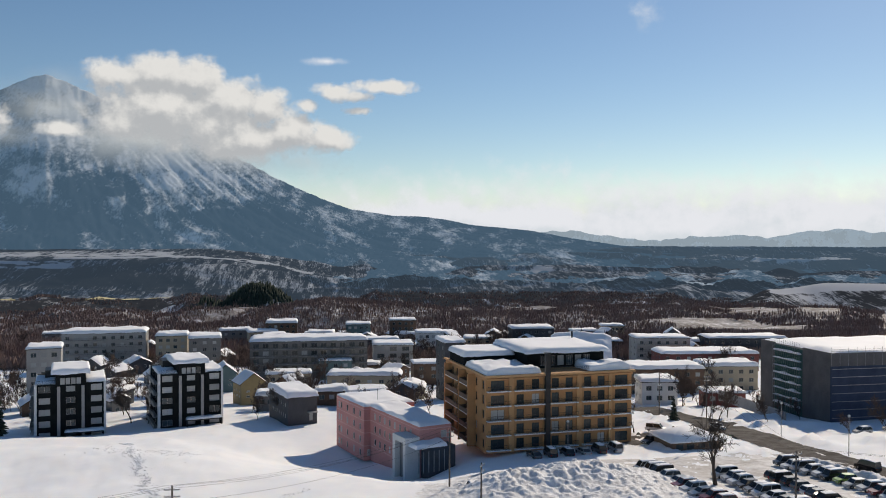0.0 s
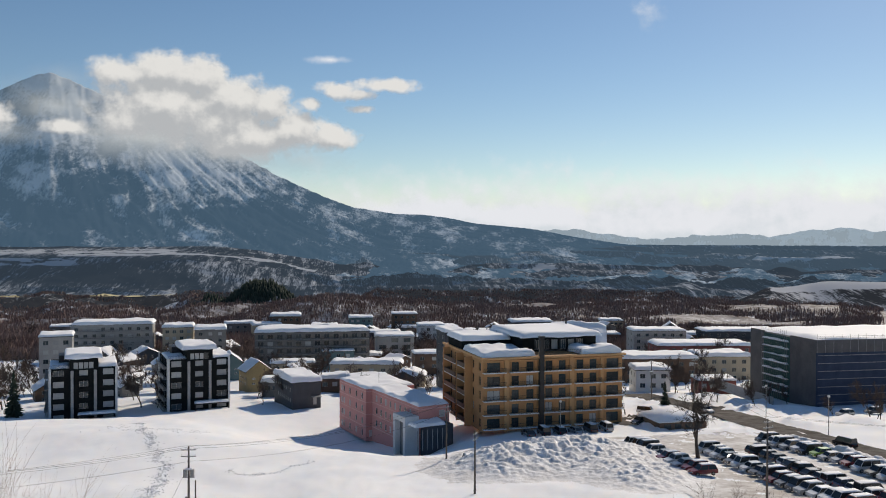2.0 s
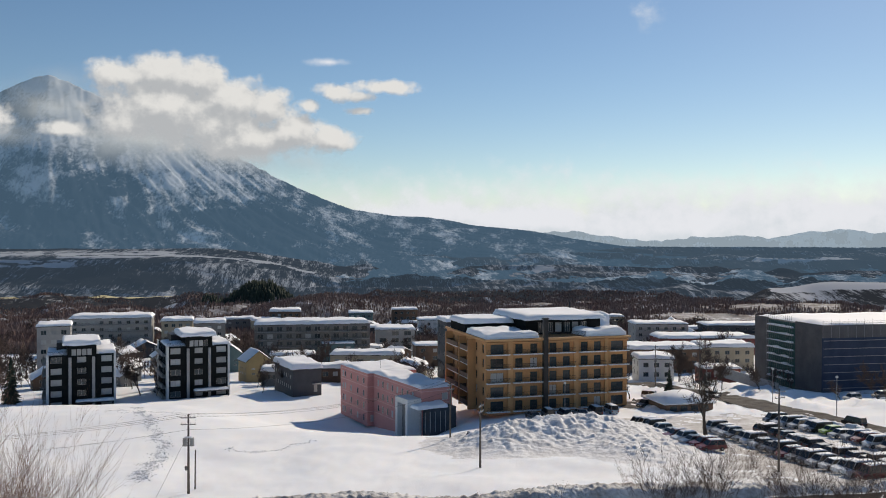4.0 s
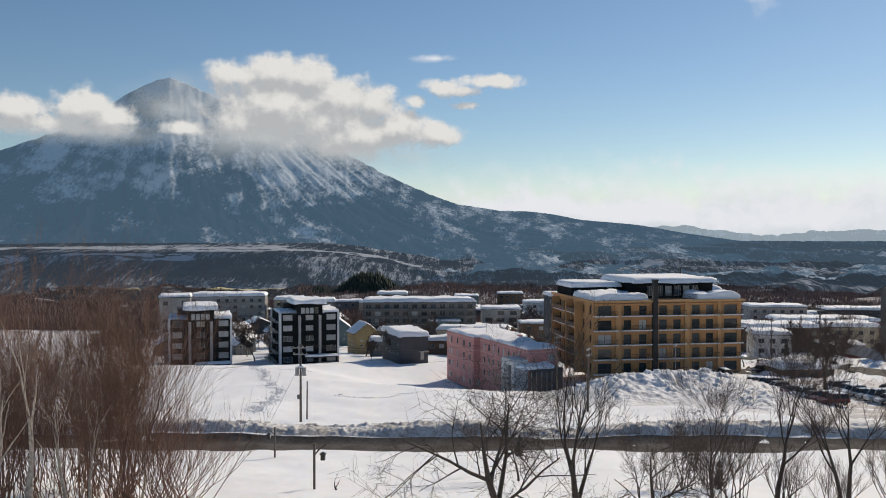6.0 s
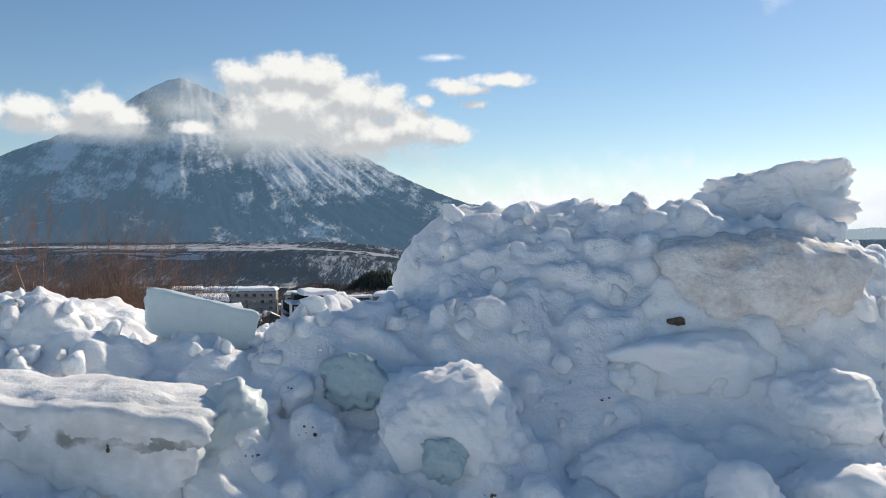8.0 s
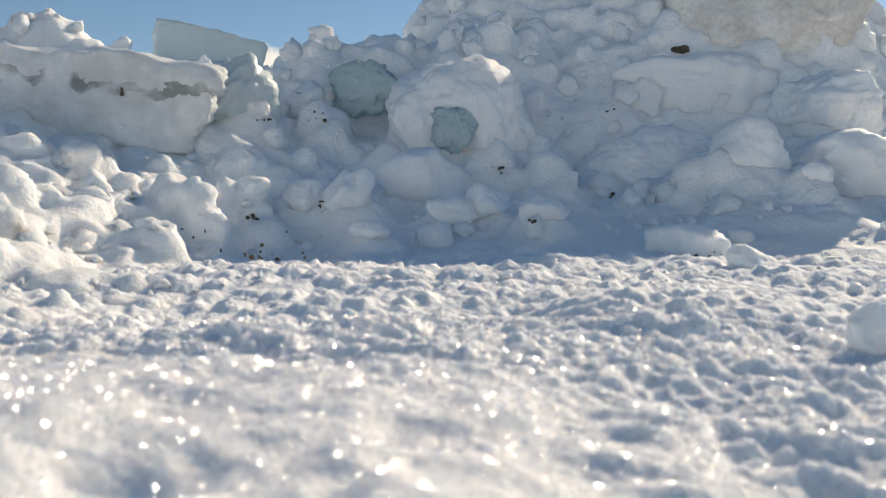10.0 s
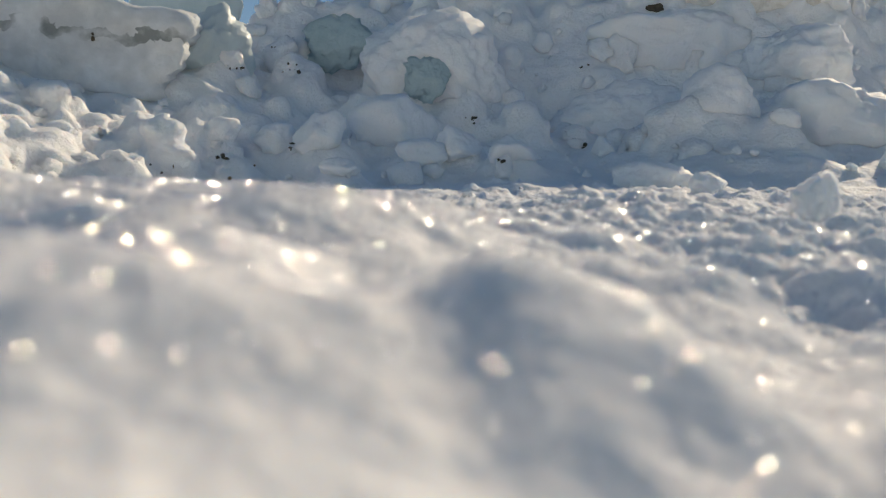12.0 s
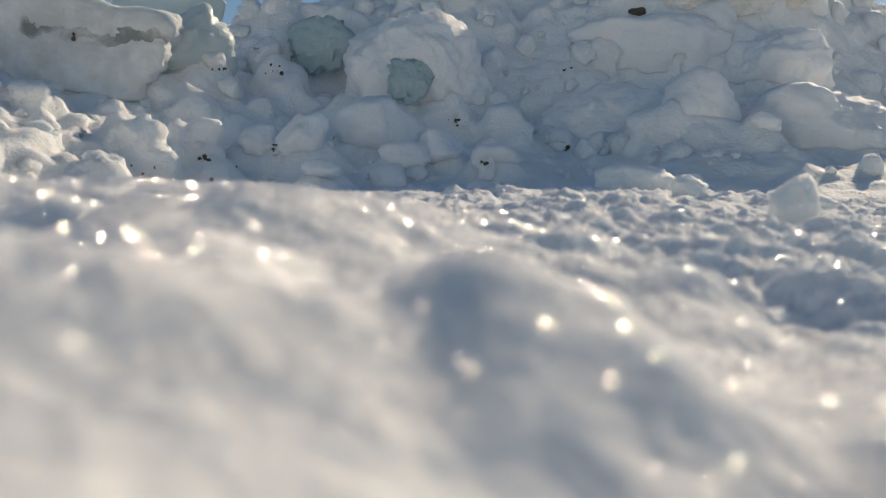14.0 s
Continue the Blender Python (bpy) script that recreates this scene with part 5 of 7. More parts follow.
def bedding(x, y, z):
    """Loose snow that fills the gaps and climbs the sides of every block."""
    best = z
    for kind, bx, by, bz, w, h in BLOCKS + MORE_BLOCKS + LOW_BLOCKS + FOOT_BLOCKS:
        if kind in ("ice_slab", "blue_ice", "overhang"):
            continue
        deep = max(w, h) / 2 * DEPTHS.get(kind, 0.85)
        q = ((x - bx) / (0.68 * w)) ** 2 + ((y - by - deep * 1.15) / (deep * 1.25)) ** 2
        top = bz + (0.22 if kind == "chunk" and bz > 1.45 else 0.05 if kind == "chunk" else 0.12) * h - 0.5 * h * q
        k = np.clip(0.5 + (top - best) / 0.08, 0, 1)
        best = np.where(q < 2.5, best * (1 - k) + top * k + 0.02 * k * (1 - k), best)
    return best


def bank_height(x, y, fine=1.0):
    """The heap's own surface."""
    crest = np.interp(x, CREST_X, CREST_Z)
    foot = 3.95 - 0.95 * step(0.02, -0.5, x) + 0.12 * vnoise(x * 1.3, 0 * x, 71) - 0.25 * step(1.4, 2.4, x)
    top = 5.35 + 0.12 * vnoise(x * 1.1 + 3, 0 * x, 72)
    s = (y - foot) / (top - foot)
    up = np.interp(s, (-0.3, 0.0, 0.4, 0.62, 0.75, 0.86, 1.0, 1.25), (-0.12, 0.0, 0.15, 0.27, 0.42, 0.74, 1.0, 1.0))
    up_left = np.interp(s, (-0.3, 0.0, 0.3, 0.5, 0.65, 0.85, 1.0, 1.25), (-0.12, 0.0, 0.22, 0.42, 0.62, 0.9, 1.0, 1.0))
    k = step(0.3, -0.25, x)
    z = 1.05 + (crest - 1.05) * (up * (1 - k) + up_left * k)
    back = step(5.9, 8.2, y)
    z = z - back * (z - 0.0) * 1.15
    z = np.maximum(z, 1.34 - 0.5 * ((y - 8.0) / 1.9) ** 2 - 1.6 * step(-1.8, -0.5, x) + 0.03 * vnoise(x, y, 77))
    edge = step(-0.05, 0.35, s)
    z = np.maximum(z, bedding(x, y, z))
    lump = (1 + 0.5 * step(0.3, -0.2, x)) * 0.10 * (np.abs(fbm(x * 2.6, y * 2.6 + z, 3, 73)) - 0.35) + (1 + 0.7 * step(0.3, -0.2, x)) * 0.05 * (np.abs(fbm(x * 6.5, y * 6.5 + 2 * z, 3, 74)) - 0.3)
    lump = lump + 0.010 * np.abs(fbm(x * 19, y * 19 + 4 * z, 3, 75)) + 0.003 * fbm(x * 60, y * 60, 2, 76)
    z = z + fine * edge * lump * (1 - 0.7 * step(5.6, 6.2, y))
    whole = step(-4.5, -3.6, x) * (1 - step(4.6, 6.0, x)) * (1 - step(9.6, 11.0, y))        # the heap runs out at its ends
    low = ground_height(x, y) - 0.12
    return low + (z - low) * whole


bank = thing("snow_bank", pose(0, 0, 0), "tall ploughed bank of lumpy white snow and ice blocks", "snow bank")
_xs = np.concatenate([np.linspace(-4.5, -2.0, 50)[:-1], np.linspace(-2.0, 3.0, 400), np.linspace(3.0, 6.0, 60)[1:]])
_ys = np.concatenate([np.linspace(2.7, 5.9, 290), np.linspace(5.9, 11.0, 150)[1:]])
_bz = bank_height(*np.meshgrid(_xs, _ys), 0.4)


def bank_at(x, y):
    """Height of the bank at one place, from its grid."""
    return float(_bz[min(np.searchsorted(_ys, y), len(_ys) - 1), min(np.searchsorted(_xs, x), len(_xs) - 1)])


_balls = {}


def ball_of(sub):
    if sub not in _balls:
        bm = bmesh.new()
        bmesh.ops.create_icosphere(bm, subdivisions=sub, radius=1.0)
        v = np.array([p.co[:] for p in bm.verts])
        f = np.array([[p.index for p in q.verts] for q in bm.faces], np.int32)
        bm.free()
        _balls[sub] = v / np.linalg.norm(v, axis=1)[:, None], f
    return _balls[sub]


def tri_mesh(name, v, f, mat):
    me = bpy.data.meshes.new(name)
    me.vertices.add(len(v))
    me.vertices.foreach_set("co", np.asarray(v, np.float32).ravel())
    me.loops.add(f.size)
    me.loops.foreach_set("vertex_index", f.astype(np.int32).ravel())
    me.polygons.add(len(f))
    me.polygons.foreach_set("loop_start", np.arange(0, f.size, 3, dtype=np.int32))
    me.update(calc_edges=True)
    me.materials.append(mat)
    me.shade_smooth()
    return me


def noise3(v, s, seed, octaves=3):
    return (fbm(v[:, 0] * s, v[:, 1] * s, octaves, seed) + fbm(v[:, 1] * s, v[:, 2] * s, octaves, seed + 5) + fbm(v[:, 2] * s, v[:, 0] * s, octaves, seed + 9)) / 1.8


def lump_mesh(name, mat, sx, sy, sz, seed, sub=4, facets=14, sharp=9.0, rough=0.10, boxy=False):
    """A broken block: soft-edged facets, then two scales of crumbling. sx, sy, sz: half sizes in metres."""
    d, f = ball_of(sub)
    rng = np.random.RandomState(seed)
    p = rng.normal(size=(facets, 3))
    p /= np.linalg.norm(p, axis=1)[:, None]
    off = rng.uniform(0.72, 1.0, facets)
    if boxy:                                        # a slab: six tilted sides, then some broken corners
        six = np.array([(1, 0, 0), (-1, 0, 0), (0, 1, 0), (0, -1, 0), (0, 0, 1), (0, 0, -1)]) + rng.normal(size=(6, 3)) * 0.14
        six /= np.linalg.norm(six, axis=1)[:, None]
        p, off = np.concatenate([six, p[:6]]), np.concatenate([rng.uniform(0.62, 0.7, 6), rng.uniform(0.9, 1.05, 6)])
    k = np.maximum(d @ p.T, 0) / off
    r = np.minimum((k ** sharp).sum(1) ** (-1 / sharp), 1.25)
    r = r / np.percentile(r, 75)
    v = d * r[:, None]
    mean = (sx * sy * sz) ** (1 / 3)
    q = v * np.array([sx, sy, sz]) / mean            # crumbling is alike in every direction
    r2 = 1 + rough * noise3(q * 1.3 + seed, 1.6, seed) + rough * 0.8 * (np.abs(noise3(q + seed, 4.0, seed + 3)) - 0.3) + rough * 0.5 * np.abs(noise3(q, 11.0, seed + 4, 3))
    return tri_mesh(name, v * r2[:, None] * np.array([sx, sy, sz]), f, mat)


def chunk(kind, x, y, z, w, h, seed):
    """One block of the bank, by kind."""
    names = {"ice_slab": ("ice_block", PALE_ICE), "ice_lump": ("ice_block", PALE_ICE), "blue_ice": ("ice_block", BLUE_ICE), "grey_ice": ("ice_block", GREY_ICE),
             "dirty": ("snow_block", DIRTY), "long_slab": ("snow_block", STREAKED)}
    name, mat = names.get(kind, ("snow_block", SMOOTH if kind in ("smooth", "egg", "ball", "rock") else BANK))
    labels = {"ice_slab": "thin upright slab of pale ice", "ice_lump": "rounded lump of pale ice", "blue_ice": "blue-green ice showing in the snow", "grey_ice": "grey broken ice",
              "dirty": "big block of dirty brown-stained snow", "long_slab": "long block of snow with grey streaks"}
    depth = DEPTHS.get(kind, 0.85)
    sharp, rough, facets = {"smooth": (7, 0.10, 20), "egg": (7, 0.11, 30), "ball": (9, 0.10, 12), "rock": (10, 0.12, 12), "ice_slab": (22, 0.035, 18), "long_slab": (30, 0.10, 20),
                            "overhang": (7, 0.17, 14), "blue_ice": (18, 0.22, 8), "grey_ice": (18, 0.1, 9), "dirty": (14, 0.10, 10)}.get(kind, (6, 0.2, 15))
    big = w > 0.3
    me = lump_mesh(name, mat, w / 2 * 1.05, max(w, h) / 2 * depth, h / 2 * 1.06, seed, 5 if big else 4, facets, sharp, rough, kind in ("ice_slab", "long_slab", "overhang"))
    ob = part(name, me, None, bank, labels.get(kind, ""))
    back = max(w, h) / 2 * depth * 0.48
    turn = {"egg": (0, 24, 0), "long_slab": (0, 5, 6), "ice_slab": (0, 10, 0), "dirty": (0, 7, -8), "overhang": (0, -4, 0), "ice_lump": (0, 8, 0)}.get(kind, (0, 0, (seed * 37) % 60 - 30))
    ob.matrix_local = pose(x, y + back, z, *turn)
    return ob


def solid_sheet(xs, ys, z, floor):
    """A closed block under a height field: vertices and quads."""
    nx, ny = len(xs), len(ys)
    X, Y = np.meshgrid(xs, ys)
    top = np.stack([X, Y, z], -1).reshape(-1, 3)
    low = np.stack([X, Y, np.full_like(X, floor)], -1).reshape(-1, 3)
    i = np.arange(nx * ny).reshape(ny, nx)
    q = np.stack([i[:-1, :-1], i[:-1, 1:], i[1:, 1:], i[1:, :-1]], -1).reshape(-1, 4)
    k = nx * ny
    rim = np.concatenate([i[0], i[1:, -1], i[-1, -2::-1], i[-2:0:-1, 0]])
    nxt = np.roll(rim, -1)
    sides = np.stack([rim + k, nxt + k, nxt, rim], -1)
    return np.concatenate([top, low]), np.concatenate([q, q[:, ::-1] + k, sides])


def fuse(pieces, voxel):
    """One skin round overlapping closed pieces (vertices, faces)."""
    bm = bmesh.new()
    for v, f in pieces:
        vs = [bm.verts.new(p) for p in v.tolist()]
        for q in f.tolist():
            bm.faces.new([vs[k] for k in q])
    tmp = bpy.data.meshes.new("rough")
    bm.to_mesh(tmp)
    bm.free()
    ob = new("rough", tmp)
    mod = ob.modifiers.new("skin", "REMESH")
    mod.mode, mod.voxel_size, mod.adaptivity = "VOXEL", voxel, 0.0
    dg = bpy.context.evaluated_depsgraph_get()
    me = bpy.data.meshes.new_from_object(ob.evaluated_get(dg))
    bpy.data.objects.remove(ob)
    bpy.data.meshes.remove(tmp)
    return me


def soften(v, edges, rounds, share):
    """Draw every vertex towards the mean of its neighbours."""
    n = len(v)
    count = np.bincount(edges.ravel(), minlength=n)[:, None]
    for _ in range(rounds):
        acc = np.zeros_like(v)
        for c in range(3):
            acc[:, c] = np.bincount(edges[:, 0], v[edges[:, 1], c], n) + np.bincount(edges[:, 1], v[edges[:, 0], c], n)
        v = v + share * (acc / np.maximum(count, 1) - v)
    return v


ALL_BLOCKS = BLOCKS + MORE_BLOCKS + LOW_BLOCKS + FOOT_BLOCKS
FUSED = ("chunk",)


def bank_body():
    """The heap: loose snow and all its broken clods, frozen together into one lumpy skin."""
    pieces = []
    cx, cy = np.linspace(-2.5, 3.3, 300), np.linspace(2.75, 6.6, 200)
    pieces.append(solid_sheet(cx, cy, bank_height(*np.meshgrid(cx, cy), 0.4), 0.55))
    for k, row in enumerate(ALL_BLOCKS):
        if row[0] in FUSED:
            ob = chunk(*row, 300 + k)
            me = ob.data
            v, f = np.zeros(len(me.vertices) * 3), np.zeros(len(me.loops), np.int32)
            me.vertices.foreach_get("co", v)
            me.loops.foreach_get("vertex_index", f)
            m = np.array(ob.matrix_local)
            pieces.append((v.reshape(-1, 3) @ m[:3, :3].T + m[:3, 3], f.reshape(-1, 3)))
            bpy.data.objects.remove(ob)
            bpy.data.meshes.remove(me)
    rng = np.random.RandomState(33)
    d, f = ball_of(2)
    for k in range(1500):                            # clods of all sizes, half drowned in the heap
        left = k % 3 > 0
        x, y = (rng.uniform(-1.9, 0.15), rng.uniform(3.0, 4.15)) if left else (rng.uniform(-0.1, 3.2), rng.uniform(4.3, 5.5))
        r = (0.012 + 0.05 * rng.rand() ** 2) * np.clip((y - 2.3) / 1.5, 0.3, 1.1) if left else 0.02 + 0.05 * rng.rand() ** 2.5
        z = bank_at(x, y) + r * rng.uniform(-0.3, 0.4 if left else 0.05)
        p = rng.normal(size=(9, 3))
        p /= np.linalg.norm(p, axis=1)[:, None]
        w = np.minimum((np.maximum(d @ p.T, 1e-3) ** 7).sum(1) ** (-1 / 7), 1.12)
        pieces.append((d * w[:, None] * r * rng.uniform(0.75, 1.2, 3) + (x, y, z), f))
    me = fuse(pieces, 0.016)
    n = len(me.vertices)
    v, e, nrm = np.zeros(n * 3), np.zeros(len(me.edges) * 2, np.int32), np.zeros(n * 3)
    me.vertices.foreach_get("co", v)
    me.edges.foreach_get("vertices", e)
    v = soften(v.reshape(-1, 3), e.reshape(-1, 2), 3, 0.45)
    me.vertices.foreach_set("co", v.ravel())
    me.update()
    me.vertices.foreach_get("normal", nrm)
    rough = 0.55 + 0.9 * step(0.3, -0.1, v[:, 0]) * step(4.5, 4.1, v[:, 1]) + 0.3 * step(1.75, 2.0, v[:, 2])
    rough = rough * (0.3 + 0.7 * step(0.98, 1.2, v[:, 2]))
    amp = rough * (0.026 * (np.abs(noise3(v, 5.5, 81)) - 0.25) + 0.015 * (np.abs(noise3(v, 13.0, 82)) - 0.25) + 0.011 * noise3(v, 30.0, 83, 2))
    v = v + nrm.reshape(-1, 3) * amp[:, None]
    me.vertices.foreach_set("co", v.ravel())
    me.materials.clear()
    me.materials.append(BANK)
    me.shade_smooth()
    me.update()
    part("snow_body", me, None, bank)


bank_body()
for _name, _x0, _x1, _y0, _y1 in (("snow_back", -4.5, 6.0, 6.55, 11.0), ("snow_end", -4.5, -2.46, 2.7, 6.56), ("snow_end", 3.26, 6.0, 2.7, 6.56)):
    _x, _y = np.meshgrid(np.linspace(_x0, _x1, 160), np.linspace(_y0, _y1, 140))
    part(_name, grid_mesh(_name, np.stack([_x, _y, bank_height(_x, _y)], -1), BANK), None, bank)
for _k, _row in enumerate(ALL_BLOCKS):
    if _row[0] not in FUSED:
        chunk(*_row, 300 + _k)


SOIL_AND_CAVITY = material("frozen_soil_and_cavity", (0.10, 0.075, 0.05), 0.95, spot=(0.18, 0.14, 0.10), scale=30, amount=0.8)


def soil():
    """Dark grit caught in the cracks of the bank, and a brown lump that stands in for a cavity."""
    # This lump is added; its dark brown stands in for an open hole.
    me = lump_mesh("soil_pocket", SOIL_AND_CAVITY, 0.042, 0.035, 0.018, 610, 4, 9, 8, 0.2)
    part("soil_pocket", me, None, bank, "dark brown lump standing in for an open cavity").location = (1.44, 5.045, 1.80)
    rng = np.random.RandomState(61)
    d, f = ball_of(1)
    vs, fs, at = [], [], 0
    for x, y, z, spread, count in ((-0.36, 4.305, 1.51, 0.012, 3), (0.01, 4.455, 1.45, 0.012, 5), (0.16, 4.63, 1.48, 0.03, 7), (0.74, 4.51, 1.315, 0.025, 8), (0.18, 3.80, 1.05, 0.05, 16), (-0.04, 3.88, 1.095, 0.03, 6), (0.08, 4.03, 1.14, 0.015, 5),
                                   (0.25, 4.12, 1.18, 0.015, 5), (1.10, 4.53, 1.23, 0.035, 9), (1.47, 4.36, 1.43, 0.03, 6), (0.80, 4.01, 1.14, 0.015, 5), (1.15, 4.86, 1.55, 0.025, 6), (1.20, 3.82, 1.06, 0.02, 6), (0.06, 4.82, 1.58, 0.02, 4)):
        for _ in range(count):
            size = 0.002 + 0.0045 * rng.rand() ** 2
            v = d * (1 + 0.4 * rng.rand(len(d), 1)) * size * rng.uniform(0.5, 1.6, 3) + np.array((x, y, z)) + rng.normal(size=3) * spread * (1, 0.15, 0.35)
            vs.append(v)
            fs.append(f + at)
            at += len(v)
    tagged(new("soil_crumbs", tri_mesh("soil_crumbs", np.concatenate(vs), np.concatenate(fs), SOIL_AND_CAVITY)), "dark crumbs of frozen soil in the snow bank", "soil", kind="stuff")


soil()


def rubble():
    """Middling lumps, half sunk in the bank."""
    rng = random.Random(12)
    meshes = [lump_mesh("snow_block", BANK, 1.0, 0.9, 0.85, 500 + k, 3, 12, 8, 0.26) for k in range(14)]
    for k in range(280):
        x = rng.uniform(-2.3, 3.2) if k % 3 else rng.uniform(-1.8, 0.1)
        y = rng.uniform(3.45, 5.55)
        z = bank_at(x, y)
        if z < float(ground_height(x, y)) + 0.02 or (x > 0.0 and y < 4.05) or y < 3.6:
            continue
        r = 0.018 + 0.055 * rng.random() ** 2.2
        ob = part("snow_block", meshes[k % 14], None, bank)
        ob.matrix_local = pose(x, y, z - r * 0.15, rng.uniform(0, 360), rng.uniform(0, 360), rng.uniform(0, 360)) @ Matrix.Diagonal((r * rng.uniform(0.8, 1.3), r, r * rng.uniform(0.7, 1.0), 1))


rubble()


def crumbs():
    """Countless broken bits on the bank and at its foot."""
    rng = np.random.RandomState(4)
    d, f = ball_of(2)
    vs, fs, at = [], [], 0
    for k in range(2200):
        on_bank = k < 900 or k >= 1500
        x = rng.uniform(-2.2, 3.4) if k < 1500 else rng.uniform(-1.6, 0.25)
        y = (rng.uniform(3.3, 5.5) if k < 900 else rng.uniform(2.95, 4.1)) if on_bank else rng.uniform(2.5, 4.2)
        if not on_bank and abs(x - 0.66) > 0.45 * (y - 1.2):
            continue
        ground = float(ground_height(x, y) + relief(x, y))
        z = max(bank_at(x, y), ground) if y > 2.75 else ground
        size = 0.006 + 0.035 * rng.rand() ** 3 if on_bank else 0.002 + 0.010 * rng.rand() ** 3
        if k >= 1500:
            size = 0.004 + 0.015 * rng.rand() ** 2
        if y < 4.0 and x > -0.15:
            size *= 0.35
        p = rng.normal(size=(6, 3))
        p /= np.linalg.norm(p, axis=1)[:, None]
        r = np.minimum((np.maximum(d @ p.T, 0) ** 6).sum(1) ** (-1 / 6), 1.5) * (1 + 0.3 * noise3(d + k, 2.2, 7, 2))
        v = d * r[:, None] * size * rng.uniform(0.7, 1.2, 3) + (x, y, z + size * 0.12)
        vs.append(v)
        fs.append(f + at)
        at += len(v)
    me = tri_mesh("snow_crumbs", np.concatenate(vs), np.concatenate(fs), BANK)
    tagged(new("snow_crumbs", me), "loose crumbs and lumps of snow round the bank", "snow", kind="stuff")


crumbs()


def lone_lump(x, y, size, tall, seed):
    z = float(ground_height(x, y) + relief(x, y))
    me = lump_mesh("snow_lump", SMOOTH, size, size, size * tall, seed, 4, 9, 5, 0.12)
    ob = tagged(new("snow_lump", me), "small rounded lump of snow on the ground", "snow lump", "lumps on the snow")
    ob.location = (x, y, z + size * tall * 0.45)


lone_lump(1.11, 2.82, 0.034, 1.3, 401)
lone_lump(1.36, 3.30, 0.018, 0.8, 402)
lone_lump(0.95, 3.45, 0.014, 0.8, 403)
lone_lump(1.22, 3.62, 0.040, 0.7, 404)


def frost():
    """Fine ice plates lying at all angles on the snow, which glint in the sun."""
    rng = np.random.RandomState(21)
    n = 200000
    d = 0.16 + 1.1 * rng.rand(n) ** 1.1
    a = np.radians(rng.uniform(-34, 34, n))
    x, y = 0.66 + d * np.sin(a), 1.8 + d * np.cos(a)
    z = ground_height(x, y) + relief(x, y) + 0.0006
    nrm = rng.normal(size=(n, 3))
    nrm[:, 2] = np.abs(nrm[:, 2])
    nrm = nrm + (0.2, -0.13, 0.3)
    nrm /= np.linalg.norm(nrm, axis=1)[:, None]
    u = np.cross(nrm, (0.3, 0.5, 0.8))
    u /= np.linalg.norm(u, axis=1)[:, None]
    w = np.cross(nrm, u)
    r = rng.uniform(0.0004, 0.0013, n)[:, None] * (0.16 + d[:, None])
    c = np.stack([x, y, z], -1)
    corners = np.stack([c + r * (math.cos(k * math.tau / 3) * u + math.sin(k * math.tau / 3) * w) for k in range(3)], 1)
    me = tri_mesh("frost_crystals", corners.reshape(-1, 3), np.arange(3 * n, dtype=np.int32).reshape(-1, 3), FROST)
    tagged(new("frost_crystals", me), "glinting frost crystals on the snow surface", "frost", kind="stuff")


FROST = material("frost_ice", (0.95, 0.95, 0.96), 0.23, 1.0)
frost()


# ---- roads ----
def strip(name, centre, half, lift, mat, label, cells=10):
    """A worn carriageway laid along a line of places, a little above the snow under it."""
    c = np.array(centre, float)
    t = np.linspace(0, 1, 160)
    u = np.linspace(0, 1, len(c))
    x, y = np.interp(t, u, c[:, 0]), np.interp(t, u, c[:, 1])
    dx, dy = np.gradient(x), np.gradient(y)
    n = np.hypot(dx, dy)
    w = np.linspace(-half, half, cells)
    X = x[:, None] - (dy / n)[:, None] * w
    Y = y[:, None] + (dx / n)[:, None] * w
    mid = ground_height(x, y) + relief(x, y)
    mid = np.convolve(np.pad(mid, 6, "edge"), np.ones(13) / 13, "valid")
    Z = np.maximum(mid[:, None], ground_height(X, Y) + relief(X, Y)) + lift + 0.03 * fbm(X, Y, 3, 81)
    ob = new(name, grid_mesh(name, np.stack([X, Y, Z], -1), mat))
    return tagged(ob, label, "road", kind="structure")


strip("road_1", ((-75, 93.2), (110, 93.2)), 4.0, 0.04, ROAD, "wet slushy road ploughed across the slope")
strip("road_2", ((90, 262), (94, 230), (93, 200), (92.5, 180), (95, 160), (97, 140), (99, 110)), 4.8, 0.08, ROAD, "brown slushy street beside the car park")
strip("road_3", ((60, 190), (72, 197), (84, 206), (93, 216)), 4.5, 0.06, ROAD, "slushy lane behind the hotel corner")


def trail(line, wide, count, seed, label):
    """A trodden line: countless kicked-up clods and the dents between them."""
    rng = np.random.RandomState(seed)
    c = np.array(line, float)
    t = rng.rand(count) * (len(c) - 1)
    k = np.arange(len(c))
    off = rng.normal(size=(count, 2)) * wide * (0.6 + 0.8 * rng.rand(count, 1))
    x, y = np.interp(t, k, c[:, 0]) + off[:, 0] + 0.6 * np.sin(t * 5), np.interp(t, k, c[:, 1]) + 2.2 * off[:, 1]
    z = ground_height(x, y) + relief(x, y)
    d, f = ball_of(1)
    r = rng.uniform(0.04, 0.13, (count, 1, 1)) * rng.uniform(0.6, 1.3, (count, 1, 3))
    v = d[None] * (1 + 0.35 * rng.rand(count, len(d), 1)) * r + np.stack([x, y, z], -1)[:, None]
    faces = f[None] + (np.arange(count) * len(d))[:, None, None]
    tagged(new("trail", tri_mesh("trail", v.reshape(-1, 3), faces.reshape(-1, 3), TRODDEN)), label, "footprints", kind="stuff")


